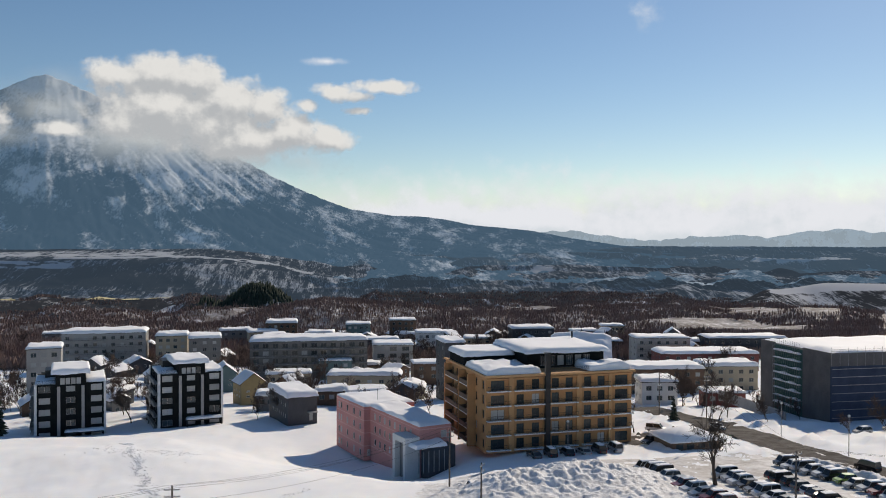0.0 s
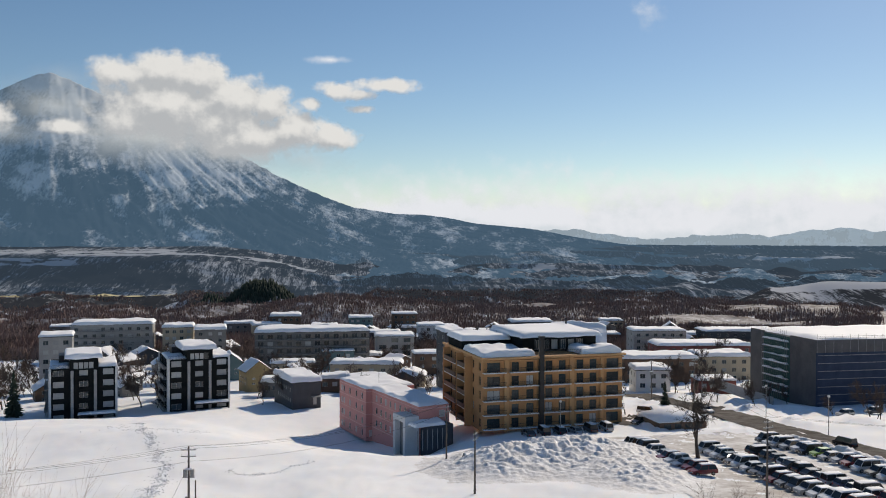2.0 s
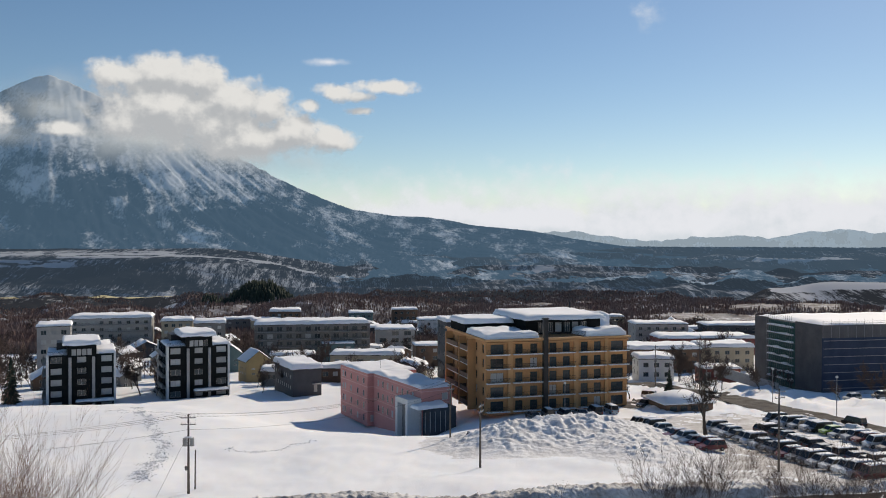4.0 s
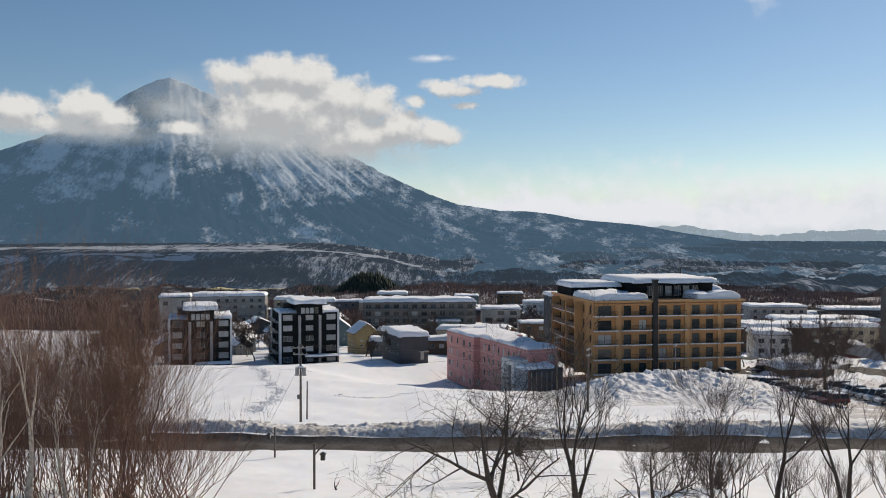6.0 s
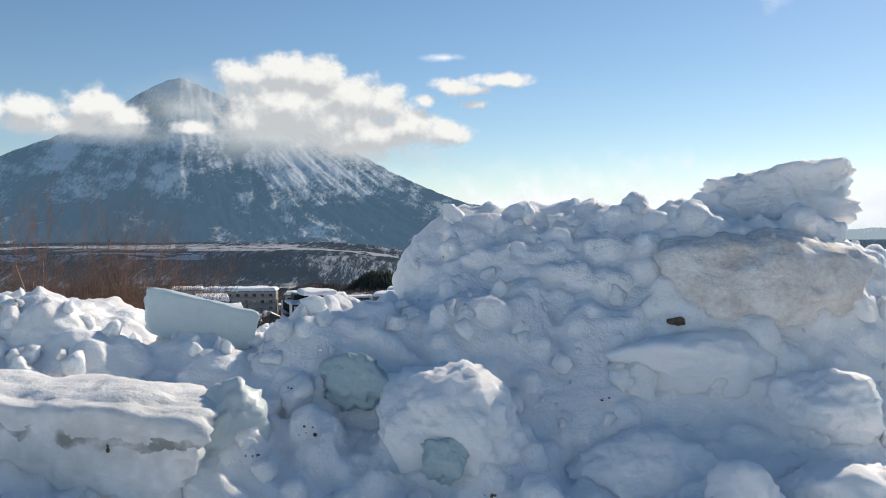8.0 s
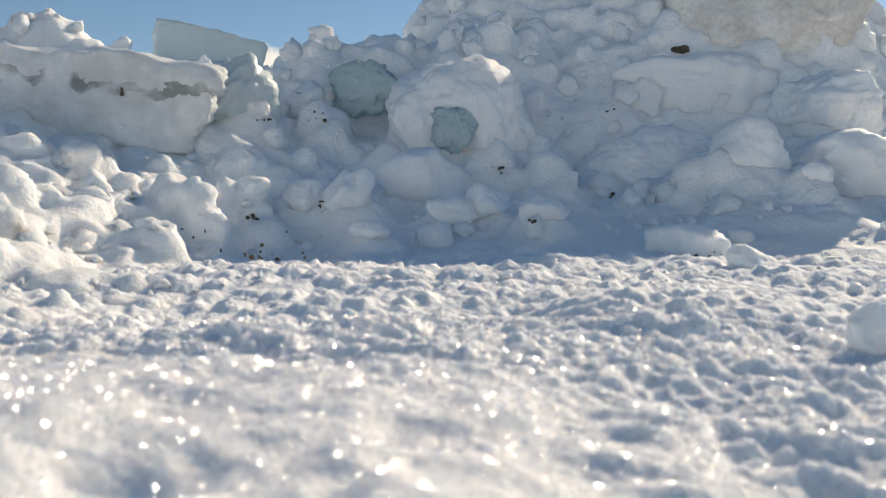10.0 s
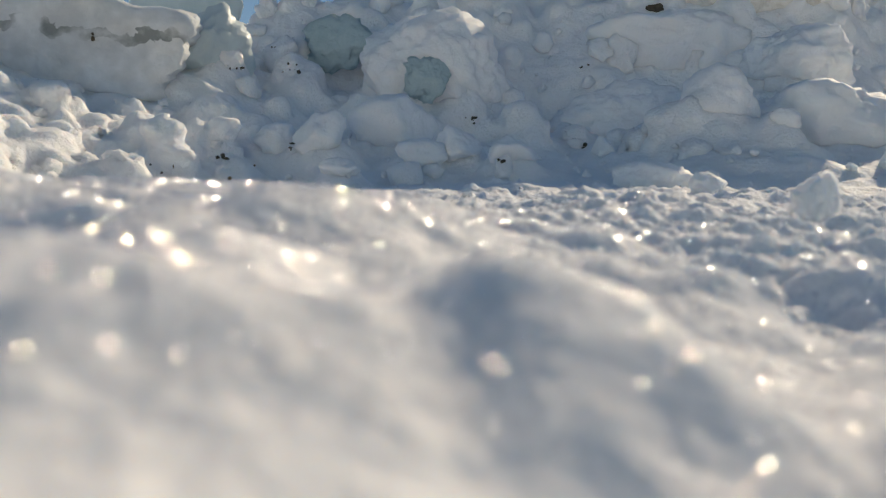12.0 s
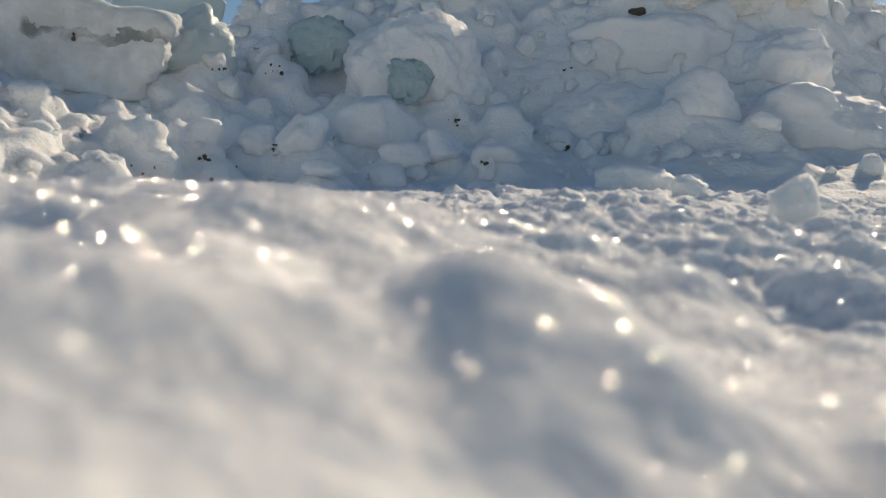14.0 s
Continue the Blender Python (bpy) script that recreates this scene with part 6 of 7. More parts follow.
trail(((-48.3, 206.3), (-41.4, 185.6), (-37.4, 173.4), (-33.9, 161.4), (-30.4, 151.3), (-28.6, 141.0), (-27.7, 131.3), (-27.1, 124.1), (-26.6, 117.7)), 0.55, 1500, 5, "trodden path of footprints across the snow field")
trail(((-5.2, 155.3), (-8.3, 150.5), (-11.6, 144.4), (-15.4, 141.8), (-19.6, 146.6)), 0.3, 160, 6, "faint line of footprints in the snow")
trail(((-52, 196), (-44, 192), (-36, 190), (-30, 188)), 1.6, 240, 7, "scattered footprints on the snow field")


def drift(name, x0, x1, y0, y1, nx, ny, height, mat, label, category):
    """A shovelled bank with its own fine relief, lying on the ground."""
    X, Y = np.meshgrid(np.linspace(x0, x1, nx), np.linspace(y0, y1, ny))
    Z = ground_height(X, Y) + relief(X, Y) + height(X, Y)
    ob = new(name, grid_mesh(name, np.stack([X, Y, Z], -1), mat))
    return tagged(ob, label, category)


def bank_profile(X, Y):
    toe = 97.6 + 0.35 * fbm(X / 6, 0 * X, 3, 31)
    rise_ = step(0.0, 1.5, Y - toe) * (1 - step(101.0, 103.4, Y))
    rough = np.abs(fbm(X / 1.1, Y / 1.1, 4, 32))
    return rise_ * (0.85 + 0.3 * fbm(X / 13, 0 * X, 3, 36) + 0.28 * (rough - 0.3) + 0.15 * np.abs(fbm(X / 0.5, Y / 0.5, 2, 42))) - 0.12


drift("roadside_bank", -80, 110, 97.2, 103.5, 1200, 44, bank_profile, DIRTY_BANK, "low ploughed bank of rough snow along the road", "snow bank")["kind"] = "structure"


def heap_profile(X, Y):
    body = 3.6 * np.exp(-(((X - 42) / 12) ** 2 + ((Y - 150) / 9) ** 2)) + 2.6 * np.exp(-(((X - 28) / 9) ** 2 + ((Y - 146) / 10) ** 2)) + 1.8 * np.exp(-(((X - 47) / 7) ** 2 + ((Y - 132) / 9) ** 2))
    rough = np.abs(fbm(X / 2.4, Y / 2.4, 5, 33)) + 0.4 * np.abs(fbm((X + Y) / 1.2, (X - Y) / 5, 3, 37))
    return body * (0.86 + 0.2 * rough) + 0.3 * np.abs(fbm(X / 1.3, Y / 1.3, 4, 41)) * np.minimum(body, 1) - 0.16


drift("snow_mound", 8, 62, 118, 178, 240, 240, heap_profile, RUBBLE_SNOW, "broad shovelled heap of rough snow beside the car park", "snow heap")
drift("car_park", 49, 95, 99.5, 172, 60, 90, lambda X, Y: 0.05 + 0.06 * fbm(X / 3, Y / 3, 3, 38), GREY_SNOW, "trodden grey snow of the car park", "car park")["kind"] = "structure"


def wall_profile(X, Y):
    mid = 87.4 + (168 - Y) * 0.065 + 0.5 * fbm(Y / 9, 0 * Y, 3, 39)
    return 1.7 * np.exp(-((X - mid) / 1.1) ** 4) * (0.85 + 0.25 * fbm(X / 2, Y / 2, 3, 40)) * step(104, 108, Y) * (1 - step(164, 168, Y)) - 0.06


drift("snow_wall", 84, 96, 103, 169, 60, 260, wall_profile, RUBBLE_SNOW, "ploughed wall of snow between street and car park", "snow bank")["kind"] = "structure"


def pavilion():
    """A low hall nearly buried, its hipped roof under snow."""
    t = thing("pavilion", pose(72.5, 184, float(ground_height(72.5, 184)) - 0.4, 0, 0, 8), "low dark pavilion with a snow-covered hipped roof", "building")
    part("wall", boxes((-5.6, -4.4, 0, 5.6, 4.4, 2.3)), BROWN_WALL, t)
    bm = bmesh.new()
    lo = [bm.verts.new((a * 6.3, b * 5.1, 2.3)) for a, b in ((-1, -1), (1, -1), (1, 1), (-1, 1))]
    md = [bm.verts.new((a * 6.3, b * 5.1, 2.75)) for a, b in ((-1, -1), (1, -1), (1, 1), (-1, 1))]
    tp = [bm.verts.new((a, 0, 4.7)) for a in (-1.4, 1.4)]
    bm.faces.new(lo[::-1])
    for k in range(4):
        bm.faces.new((lo[k], lo[(k + 1) % 4], md[(k + 1) % 4], md[k]))
    for f in ((md[0], md[1], tp[1], tp[0]), (md[1], md[2], tp[1]), (md[2], md[3], tp[0], tp[1]), (md[3], md[0], tp[0])):
        bm.faces.new(f)
    bmesh.ops.bevel(bm, geom=bm.edges[:], offset=0.18, segments=2, affect="EDGES", clamp_overlap=True)
    part("roof_snow", bm, ROOF_SNOW, t, "smooth snow over a hipped roof", smooth=True)
    for k in range(4):
        part("window", boxes((-4.6 + 2.5 * k, -4.44, 0.9, -3.0 + 2.5 * k, -4.39, 1.9)), GLASS, t)


pavilion()


# ---- trees ----
def grow(bm_trunk, bm_twig, p, d, length, r, level, levels, rng, up=0.25, kids=(3, 5), spread=0.75, shrink=0.62, thin=0.006, low=0.3):
    """A limb and all that grows from it."""
    n = 5 if level == 0 else 4
    pts, radii, q, e = [p.copy()], [r], p.copy(), d.normalized()
    for k in range(n):
        e = (e + Vector((rng.gauss(0, 0.13), rng.gauss(0, 0.13), rng.gauss(0, 0.08) + up * 0.16))).normalized()
        q = q + e * (length / n)
        pts.append(q.copy())
        radii.append(r * (1 - (0.9 if level == 0 else 0.72) * (k + 1) / n))
    tube(bm_trunk if level < 2 else bm_twig, pts, radii, 7 if level == 0 else (5 if level == 1 else 3), cap=level == 0)
    if level >= levels:
        return
    for _ in range(rng.randint(*kids)):
        k = rng.uniform(low, 1.0)
        i = min(int(k * n), n - 1)
        base = pts[i].lerp(pts[i + 1], k * n - i)
        a = rng.uniform(0, math.tau)
        side = e.orthogonal().normalized()
        side = (Matrix.Rotation(a, 3, e) @ side)
        nd = (e * (1 - spread * 0.5) + side * spread * rng.uniform(0.6, 1.2) + Vector((0, 0, up))).normalized()
        grow(bm_trunk, bm_twig, base, nd, length * shrink * rng.uniform(0.7, 1.15), max(radii[i] * 0.55, thin), level + 1, levels, rng, up, kids, spread, shrink, thin)


def bare_tree(x, y, height, r, seed, label, lean=(0, 0), levels=4, kids=(3, 5), spread=0.75, up=0.25, bark=None, twig=None, group="", sink=0.2, name="bare_tree", thin=0.006):
    z = ground_at(x, y) + float(relief(x, y)) - sink
    t = thing(name, pose(x, y, z), label, "tree", group)
    a, b = bmesh.new(), bmesh.new()
    grow(a, b, Vector((0, 0, 0)), Vector((lean[0], lean[1], 1)), height * 0.62, r, 0, levels, random.Random(seed), up, kids, spread, 0.62, thin)
    part("trunk", a, bark or BARK, t, smooth=True)
    part("crown", b, twig or TWIG, t, smooth=True)
    return t


def shrub(x, y, height, seed, label, stems=9, spread=0.45, twig=None, group="", kids=(4, 6), low=0.3):
    z = ground_at(x, y) + float(relief(x, y)) - 0.15
    t = thing("shrub", pose(x, y, z), label, "shrub", group)
    rng = random.Random(seed)
    a, b = bmesh.new(), bmesh.new()
    for k in range(stems):
        d = Vector((rng.gauss(0, spread), rng.gauss(0, spread), 1))
        p = Vector((rng.uniform(-0.6, 0.6), rng.uniform(-0.6, 0.6), 0))
        grow(a, b, p, d, height * rng.uniform(0.55, 0.9), rng.uniform(0.022, 0.045), 1, 3, rng, 0.4, kids, 0.5, 0.55, 0.006, low)
    part("stem", a, twig or TWIG, t, smooth=True)
    part("crown", b, twig or TWIG, t, smooth=True)
    return t


def copy_at(ob, x, y, turn, scale=1.0, sink=0.2):
    c = copy_thing(ob, pose(x, y, ground_at(x, y) + float(relief(x, y)) - sink, 0, 0, turn))
    c.scale = (scale,) * 3
    return c


bare_tree(5.6, 34.2, 8.9, 0.22, 11, "tall dark bare tree with upswept limbs on the slope", (0.04, 0.0), 4, (5, 6), 0.55, 0.3, twig=BARK)
bare_tree(2.9, 35.0, 9.5, 0.24, 23, "old spreading bare tree with arching dark limbs", (-0.55, 0.0), 4, (6, 7), 1.0, 0.06, twig=BARK)
bare_tree(8.0, 34.0, 6.5, 0.15, 29, "crooked bare tree with drooping dark twigs", (0.35, 0.1), 4, (5, 7), 1.0, 0.06, twig=BARK)
_t = bare_tree(17.5, 47.0, 9.5, 0.15, 31, "forked bare tree with dense fine twigs", (0.05, 0), 4, (6, 7), 0.6, 0.3, twig=DARK_TWIG, group="bare trees on the slope")
for _x, _y, _r, _s in ((20.5, 46.0, 130, 0.9), (14.8, 49.0, 220, 0.8), (23.5, 52.0, 40, 1.05), (21.6, 40.0, 300, 1.15), (10.3, 46.5, 80, 0.42), (27.5, 50.0, 10, 1.0), (5.2, 62.0, 160, 0.62), (2.6, 66.0, 200, 0.5), (31.0, 55.0, 77, 0.95)):
    copy_at(_t, _x, _y, _r, _s)
_b = bare_tree(-18.7, 41.0, 12.0, 0.19, 41, "slender pale birch with thin upright branches", (-0.02, 0), 4, (4, 5), 0.42, 0.5, BIRCH, TWIG, "birches in the thicket", name="birch_tree")
for _x, _y, _r, _s in ((-20.1, 40.5, 70, 0.82), (-16.6, 42.5, 150, 0.6), (-22.5, 41.0, 220, 0.75), (-26.0, 43.0, 310, 0.8), (-14.6, 44.0, 20, 0.5), (-17.6, 42.0, 260, 0.66)):
    copy_at(_b, _x, _y, _r, _s)
_kinds = [shrub(-16.5, 46.0, 9.5, 51, "tangled red-brown leafless shrub in the snow", 9, 0.26, group="thicket of bare shrubs", kids=(7, 9), low=0.38),
          shrub(-20.0, 50.0, 11.5, 52, "tall red-brown leafless thicket shrub", 9, 0.2, group="thicket of bare shrubs", kids=(7, 10), low=0.42),
          shrub(-14.6, 45.0, 7.0, 53, "arching leafless shrub with fine twigs", 9, 0.55, group="thicket of bare shrubs", kids=(4, 5), low=0.4)]
_rng = random.Random(77)
for _k in range(54):
    _y = _rng.uniform(43, 60)
    _x = _rng.uniform(-0.62, -0.345) * _y
    copy_at(_kinds[_k % 3], _x, _y, _rng.uniform(0, 360), _rng.uniform(0.62, 0.88))
for _k in range(9):
    _y = _rng.uniform(41, 47)
    copy_at(_kinds[2], _rng.uniform(-0.33, -0.27) * _y, _y, _rng.uniform(0, 360), _rng.uniform(0.6, 0.95))

_dark = [shrub(16.0, 48.5, 4.5, 54, "low dark leafless shrub on the slope", 9, 0.4, DARK_TWIG, "dark shrubs on the slope", (6, 8), 0.25), shrub(24.0, 47.0, 4.0, 55, "low dark leafless shrub on the slope", 9, 0.55, DARK_TWIG, "dark shrubs on the slope", (5, 7), 0.3)]
_rng = random.Random(78)
for _k in range(11):
    _y = _rng.uniform(44, 60)
    copy_at(_dark[_k % 2], _rng.uniform(0.24, 0.58) * _y, _y, _rng.uniform(0, 360), _rng.uniform(0.6, 1.1))


def conifer(x, y, height, seed, label):
    t = thing("conifer", pose(x, y, ground_at(x, y) - 0.4), label, "tree")
    rng = random.Random(seed)
    a, b = bmesh.new(), bmesh.new()
    tube(a, [(0, 0, 0), (0, 0, height * 0.5), (0, 0, height)], [height * 0.018, height * 0.01, 0.01], 6)
    tiers = int(height * 3)
    for k in range(tiers):
        z = height * (0.12 + 0.86 * k / tiers)
        reach = height * 0.2 * (1 - k / tiers) + 0.15
        for _ in range(9):
            ang = rng.uniform(0, math.tau)
            L = reach * rng.uniform(0.6, 1.15)
            d = Vector((math.cos(ang), math.sin(ang), -0.25))
            p0 = Vector((0, 0, z + rng.uniform(-0.15, 0.15)))
            tube(b, [p0, p0 + d * L * 0.5 + Vector((0, 0, 0.05)), p0 + d * L], [0.06 + 0.10 * L, 0.05 + 0.12 * L, 0.02], 4, cap=False)
    part("trunk", a, BARK, t)
    part("crown", b, NEEDLES, t)


conifer(-86.5, 236, 13.5, 61, "dark slender spruce beside the black apartments")
conifer(87.0, 228, 7.5, 62, "small dark spruce by the street corner")
conifer(6.9, 84.0, 2.6, 63, "little spruce poking out of the roadside snow")
conifer(18.5, 60.0, 2.2, 64, "young spruce half buried in snow")

_v = [bare_tree(-25, 285, 9, 0.16, 71, "bare brown garden tree among the houses", (0, 0), 4, (5, 6), 0.7, 0.3, twig=DARK_TWIG, group="village trees", sink=0.5, thin=0.035),
      bare_tree(62.5, 146, 12.5, 0.42, 72, "leaning bare tree between the parked cars", (-0.3, 0), 4, (5, 6), 0.85, 0.2, twig=BARK, sink=0.5, thin=0.04)]
_rng = random.Random(5)
for _k in range(210):
    _y = _rng.uniform(255, 560)
    _x = _rng.uniform(-0.42, 0.46) * _y
    if abs(_x - 45) < 26 and _y < 260:
        continue
    copy_at(_v[0], _x, _y, _rng.uniform(0, 360), _rng.uniform(0.8, 1.5), 0.5)


_rng = random.Random(16)
for _k in range(80):
    _y = _rng.uniform(252, 345)
    copy_at(_v[0], _rng.uniform(-0.42, 0.1) * _y, _y, _rng.uniform(0, 360), _rng.uniform(0.6, 1.2), 0.5)
_rng = random.Random(15)
for _k in range(26):
    _x, _y = _rng.uniform(66, 124), _rng.uniform(185, 300)
    if abs(_x - 93) < 5:
        continue
    copy_at(_v[0], _x, _y, _rng.uniform(0, 360), _rng.uniform(0.6, 1.1), 0.5)


def far_woods():
    """Bare woods beyond the village: every tree a brush of slim upright limbs."""
    rng = np.random.RandomState(9)
    n = 105000
    y = 430 + 1850 * rng.rand(n) ** 1.7
    x = (rng.rand(n) * 1.3 - 0.65) * y
    cover = fbm(x / 130, y / 210, 4, 91)
    keep = (cover > -0.42 + 0.42 * (y < 560) + 0.35 * (y > 1150) * rng.rand(n)) | ((x < -95) & (y > 420) & (y < 640)) | ((np.abs(x) > 0.4 * y) & (y < 700))
    r, deg = np.hypot(x, y), np.degrees(np.arctan2(x, y))
    keep &= ~((deg > 25) & (r > 1880)) & ~((np.abs(r - 1640 - 30 * np.sin(deg / 2.2)) < 75) & (deg > -13) & (deg < 3))      # meadow and river flats stay open
    x, y = x[keep], y[keep]
    r, a = np.hypot(x, y), np.arctan2(x, y)
    z = np.where(y < 1300, ground_height(x, y) + relief(x, y), np.maximum(ridges(a, 0, r), np.where(y < 1400, ground_height(x, y), -999)))
    limbs = 4
    m = len(x) * limbs
    x, y, z, r = (np.repeat(v, limbs) for v in (x, y, z, r))
    h = rng.uniform(3.5, 7.5, m) * (1 + 0.25 * (r > 1300))
    wide = rng.uniform(0.16, 0.42, m) * (0.55 + r / 1100)
    out = rng.uniform(0, math.tau, m)
    lean = h * rng.uniform(0.05, 0.42, m)
    base = np.stack([x + rng.uniform(-4, 4, m), y + rng.uniform(-4, 4, m), z - 0.8], -1)
    tip = base + np.stack([lean * np.cos(out), lean * np.sin(out), h], -1)
    mid = base * 0.4 + tip * 0.6
    side = np.stack([wide * np.cos(out + 1.6), wide * np.sin(out + 1.6), 0.2 * wide], -1)
    v = np.stack([base, mid - side, mid + side, tip], 1).reshape(-1, 3)
    i = (np.arange(m, dtype=np.int32) * 4)[:, None]
    f = np.concatenate([i + (0, 1, 2), i + (1, 3, 2)], 0)
    me = tri_mesh("far_woods", v, f, WOODS)
    tagged(new("far_woods", me), "dark leafless woods covering the far slopes", "woods", kind="stuff")


far_woods()


def conifer_wood():
    """A dark stand of spruces on a far knoll, among the bare woods."""
    rng = np.random.RandomState(19)
    vs, fs, at = [], [], 0
    for k in range(620):
        a, r = math.radians(-6.3 + rng.normal() * 1.35), 1735 + rng.normal() * 50
        h, w = rng.uniform(13, 22), rng.uniform(3.5, 5.5)
        x, y, z = r * math.sin(a), r * math.cos(a), float(ridges(a, 0, r)) - 1
        ang = np.arange(5) * math.tau / 5 + rng.rand()
        low = np.stack([x + w * np.cos(ang), y + w * np.sin(ang), np.full(5, z + 1.0)], -1)
        mid = np.stack([x + w * 0.6 * np.cos(ang), y + w * 0.6 * np.sin(ang), z + h * 0.5 + rng.uniform(-1, 1, 5)], -1)
        vs.append(np.concatenate([low, mid, [(x, y, z + h)]]))
        f = [(i, (i + 1) % 5, 5 + (i + 1) % 5) for i in range(5)] + [(i, 5 + (i + 1) % 5, 5 + i) for i in range(5)] + [(5 + i, 5 + (i + 1) % 5, 10) for i in range(5)]
        fs.append(np.array(f, np.int32) + at)
        at += 11
    me = tri_mesh("conifer_wood", np.concatenate(vs), np.concatenate(fs), NEEDLES)
    tagged(new("conifer_wood", me), "dark stand of spruces on a far knoll", "woods", kind="stuff")


conifer_wood()


# ---- vehicles ----
def paint(name, color, rough=0.35):
    return material(name, color, rough, spot=tuple(c * 0.7 for c in color), scale=1.5, amount=0.5, coat=0.4)


PAINTS = {"white": paint("white_car_paint", (0.7, 0.71, 0.72)), "black": paint("black_car_paint", (0.015, 0.015, 0.018)), "silver": paint("silver_car_paint", (0.4, 0.41, 0.42)),
          "grey": paint("grey_car_paint", (0.1, 0.105, 0.11)), "red": paint("dark_red_car_paint", (0.2, 0.02, 0.025)), "green": paint("lime_car_paint", (0.25, 0.42, 0.06)),
          "blue": paint("navy_car_paint", (0.03, 0.06, 0.14))}
LAMP_GLASS = material("lamp_glass", (0.6, 0.6, 0.58), 0.15)
TAIL_RED = material("red_lamp_glass", (0.35, 0.02, 0.02), 0.2)
SHAPES = {  # length, width, height, bonnet share, cabin front slope, cabin rear slope, beltline
    "van": (4.6, 1.75, 1.95, 0.14, 0.13, 0.03, 1.05), "suv": (4.5, 1.8, 1.7, 0.24, 0.14, 0.08, 1.0), "hatchback": (3.9, 1.68, 1.5, 0.24, 0.15, 0.1, 0.92), "saloon": (4.6, 1.75, 1.45, 0.27, 0.14, 0.2, 0.9)}
WORDS = {"van": "van", "suv": "off-road car", "hatchback": "hatchback", "saloon": "saloon car"}


def car(shape, colour):
    L, W, H, bon, fs, rs, belt = SHAPES[shape]
    c = thing("car", pose(0, 0, -200), f"{colour} {WORDS[shape]} parked in trodden snow", "car", "cars in the car park")
    body = bmesh.new()
    side = [(0, 0.32), (0, belt * 0.82), (L * bon, belt), (L * 0.96, belt), (L, belt * 0.85), (L, 0.32)]
    lo = [[body.verts.new((x, s * W / 2 * (0.9 if i in (0, 1, 4, 5) else 1.0), z)) for i, (x, z) in enumerate(side)] for s in (-1, 1)]
    body.faces.new(lo[0])
    body.faces.new(lo[1][::-1])
    for i in range(len(side)):
        j = (i + 1) % len(side)
        body.faces.new((lo[0][j], lo[0][i], lo[1][i], lo[1][j]))
    x0, x1 = L * bon, L * 0.97
    roof = [(x0 + L * fs, H), (x1 - L * rs, H)]
    r = [[body.verts.new((x, s * W / 2 * 0.8, z)) for x, z in roof] for s in (-1, 1)]
    rt = [[body.verts.new((x, s * W / 2 * 0.8, z - 0.07)) for x, z in roof] for s in (-1, 1)]
    body.faces.new((r[0][0], r[0][1], r[1][1], r[1][0]))
    for s in (0, 1):
        body.faces.new((r[s][0], r[s][1], rt[s][1], rt[s][0]) if s else (r[s][1], r[s][0], rt[s][0], rt[s][1]))
    body.faces.new((r[0][0], r[1][0], rt[1][0], rt[0][0]))
    body.faces.new((r[1][1], r[0][1], rt[0][1], rt[1][1]))
    for s in (-1, 1):                              # pillars
        for xb, xr in ((x0, roof[0][0]), (x1 - 0.02, roof[1][0]), ((x0 + x1) / 2, (roof[0][0] + roof[1][0]) / 2)):
            tube(body, [(xb, s * W / 2 * 0.97, belt - 0.02), (xr, s * W / 2 * 0.8, H - 0.05)], [0.05, 0.045], 4)
    bmesh.ops.recalc_face_normals(body, faces=body.faces[:])
    bmesh.ops.bevel(body, geom=body.edges[:], offset=0.025, segments=1, affect="EDGES", clamp_overlap=True)
    part("body", body, PAINTS[colour], c)
    gl = bmesh.new()
    g0 = [gl.verts.new((x, s * W / 2 * 0.95, belt - 0.01)) for s in (-1, 1) for x in (x0 + 0.03, x1 - 0.05)]
    g1 = [gl.verts.new((x, s * W / 2 * 0.785, H - 0.075)) for s in (-1, 1) for x in (roof[0][0] + 0.02, roof[1][0] - 0.02)]
    for q in ((0, 1), (3, 2), (2, 0), (1, 3)):
        gl.faces.new((g0[q[0]], g0[q[1]], g1[q[1]], g1[q[0]]))
    bmesh.ops.recalc_face_normals(gl, faces=gl.faces[:])
    part("glazing", gl, DARK_GLASS, c, "dark tinted glass")
    wheel = bmesh.new()
    bmesh.ops.create_cone(wheel, cap_ends=True, segments=14, radius1=0.33, radius2=0.33, depth=0.22, matrix=Matrix.Rotation(radians(90), 4, "X"))
    wm = mesh_of("wheel", wheel, RUBBER)
    hub = bmesh.new()
    bmesh.ops.create_cone(hub, cap_ends=True, segments=10, radius1=0.2, radius2=0.17, depth=0.25, matrix=Matrix.Rotation(radians(90), 4, "X"))
    hm = mesh_of("rim", hub, STEEL)
    for x in (L * 0.18, L * 0.8):
        for s in (-1, 1):
            w = part("wheel", wm, None, c)
            w.location = (x, s * (W / 2 - 0.1), 0.33)
            part("rim", hm, None, w)
    for s in (-1, 1):
        part("headlight", boxes((-0.015, s * W * 0.32 - 0.16, belt * 0.6, 0.03, s * W * 0.32 + 0.16, belt * 0.74)), LAMP_GLASS, c)
        part("tail_lamp", boxes((L - 0.03, s * W * 0.38 - 0.1, belt * 0.62, L + 0.015, s * W * 0.38 + 0.1, belt * 0.85)), TAIL_RED, c)
    part("number_plate", boxes((-0.02, -0.17, 0.42, 0.0, 0.17, 0.54)), WHITE_WALL, c)
    if shape in ("van", "suv"):
        part("roof_snow", snow_cap((roof[1][0] - roof[0][0]) * 0.9, W * 0.72, 0.12, 0.0, 3, 0.5, 8), None, c).location = ((roof[0][0] + roof[1][0]) / 2, 0, H + 0.005)
    return c


_fleet = {}


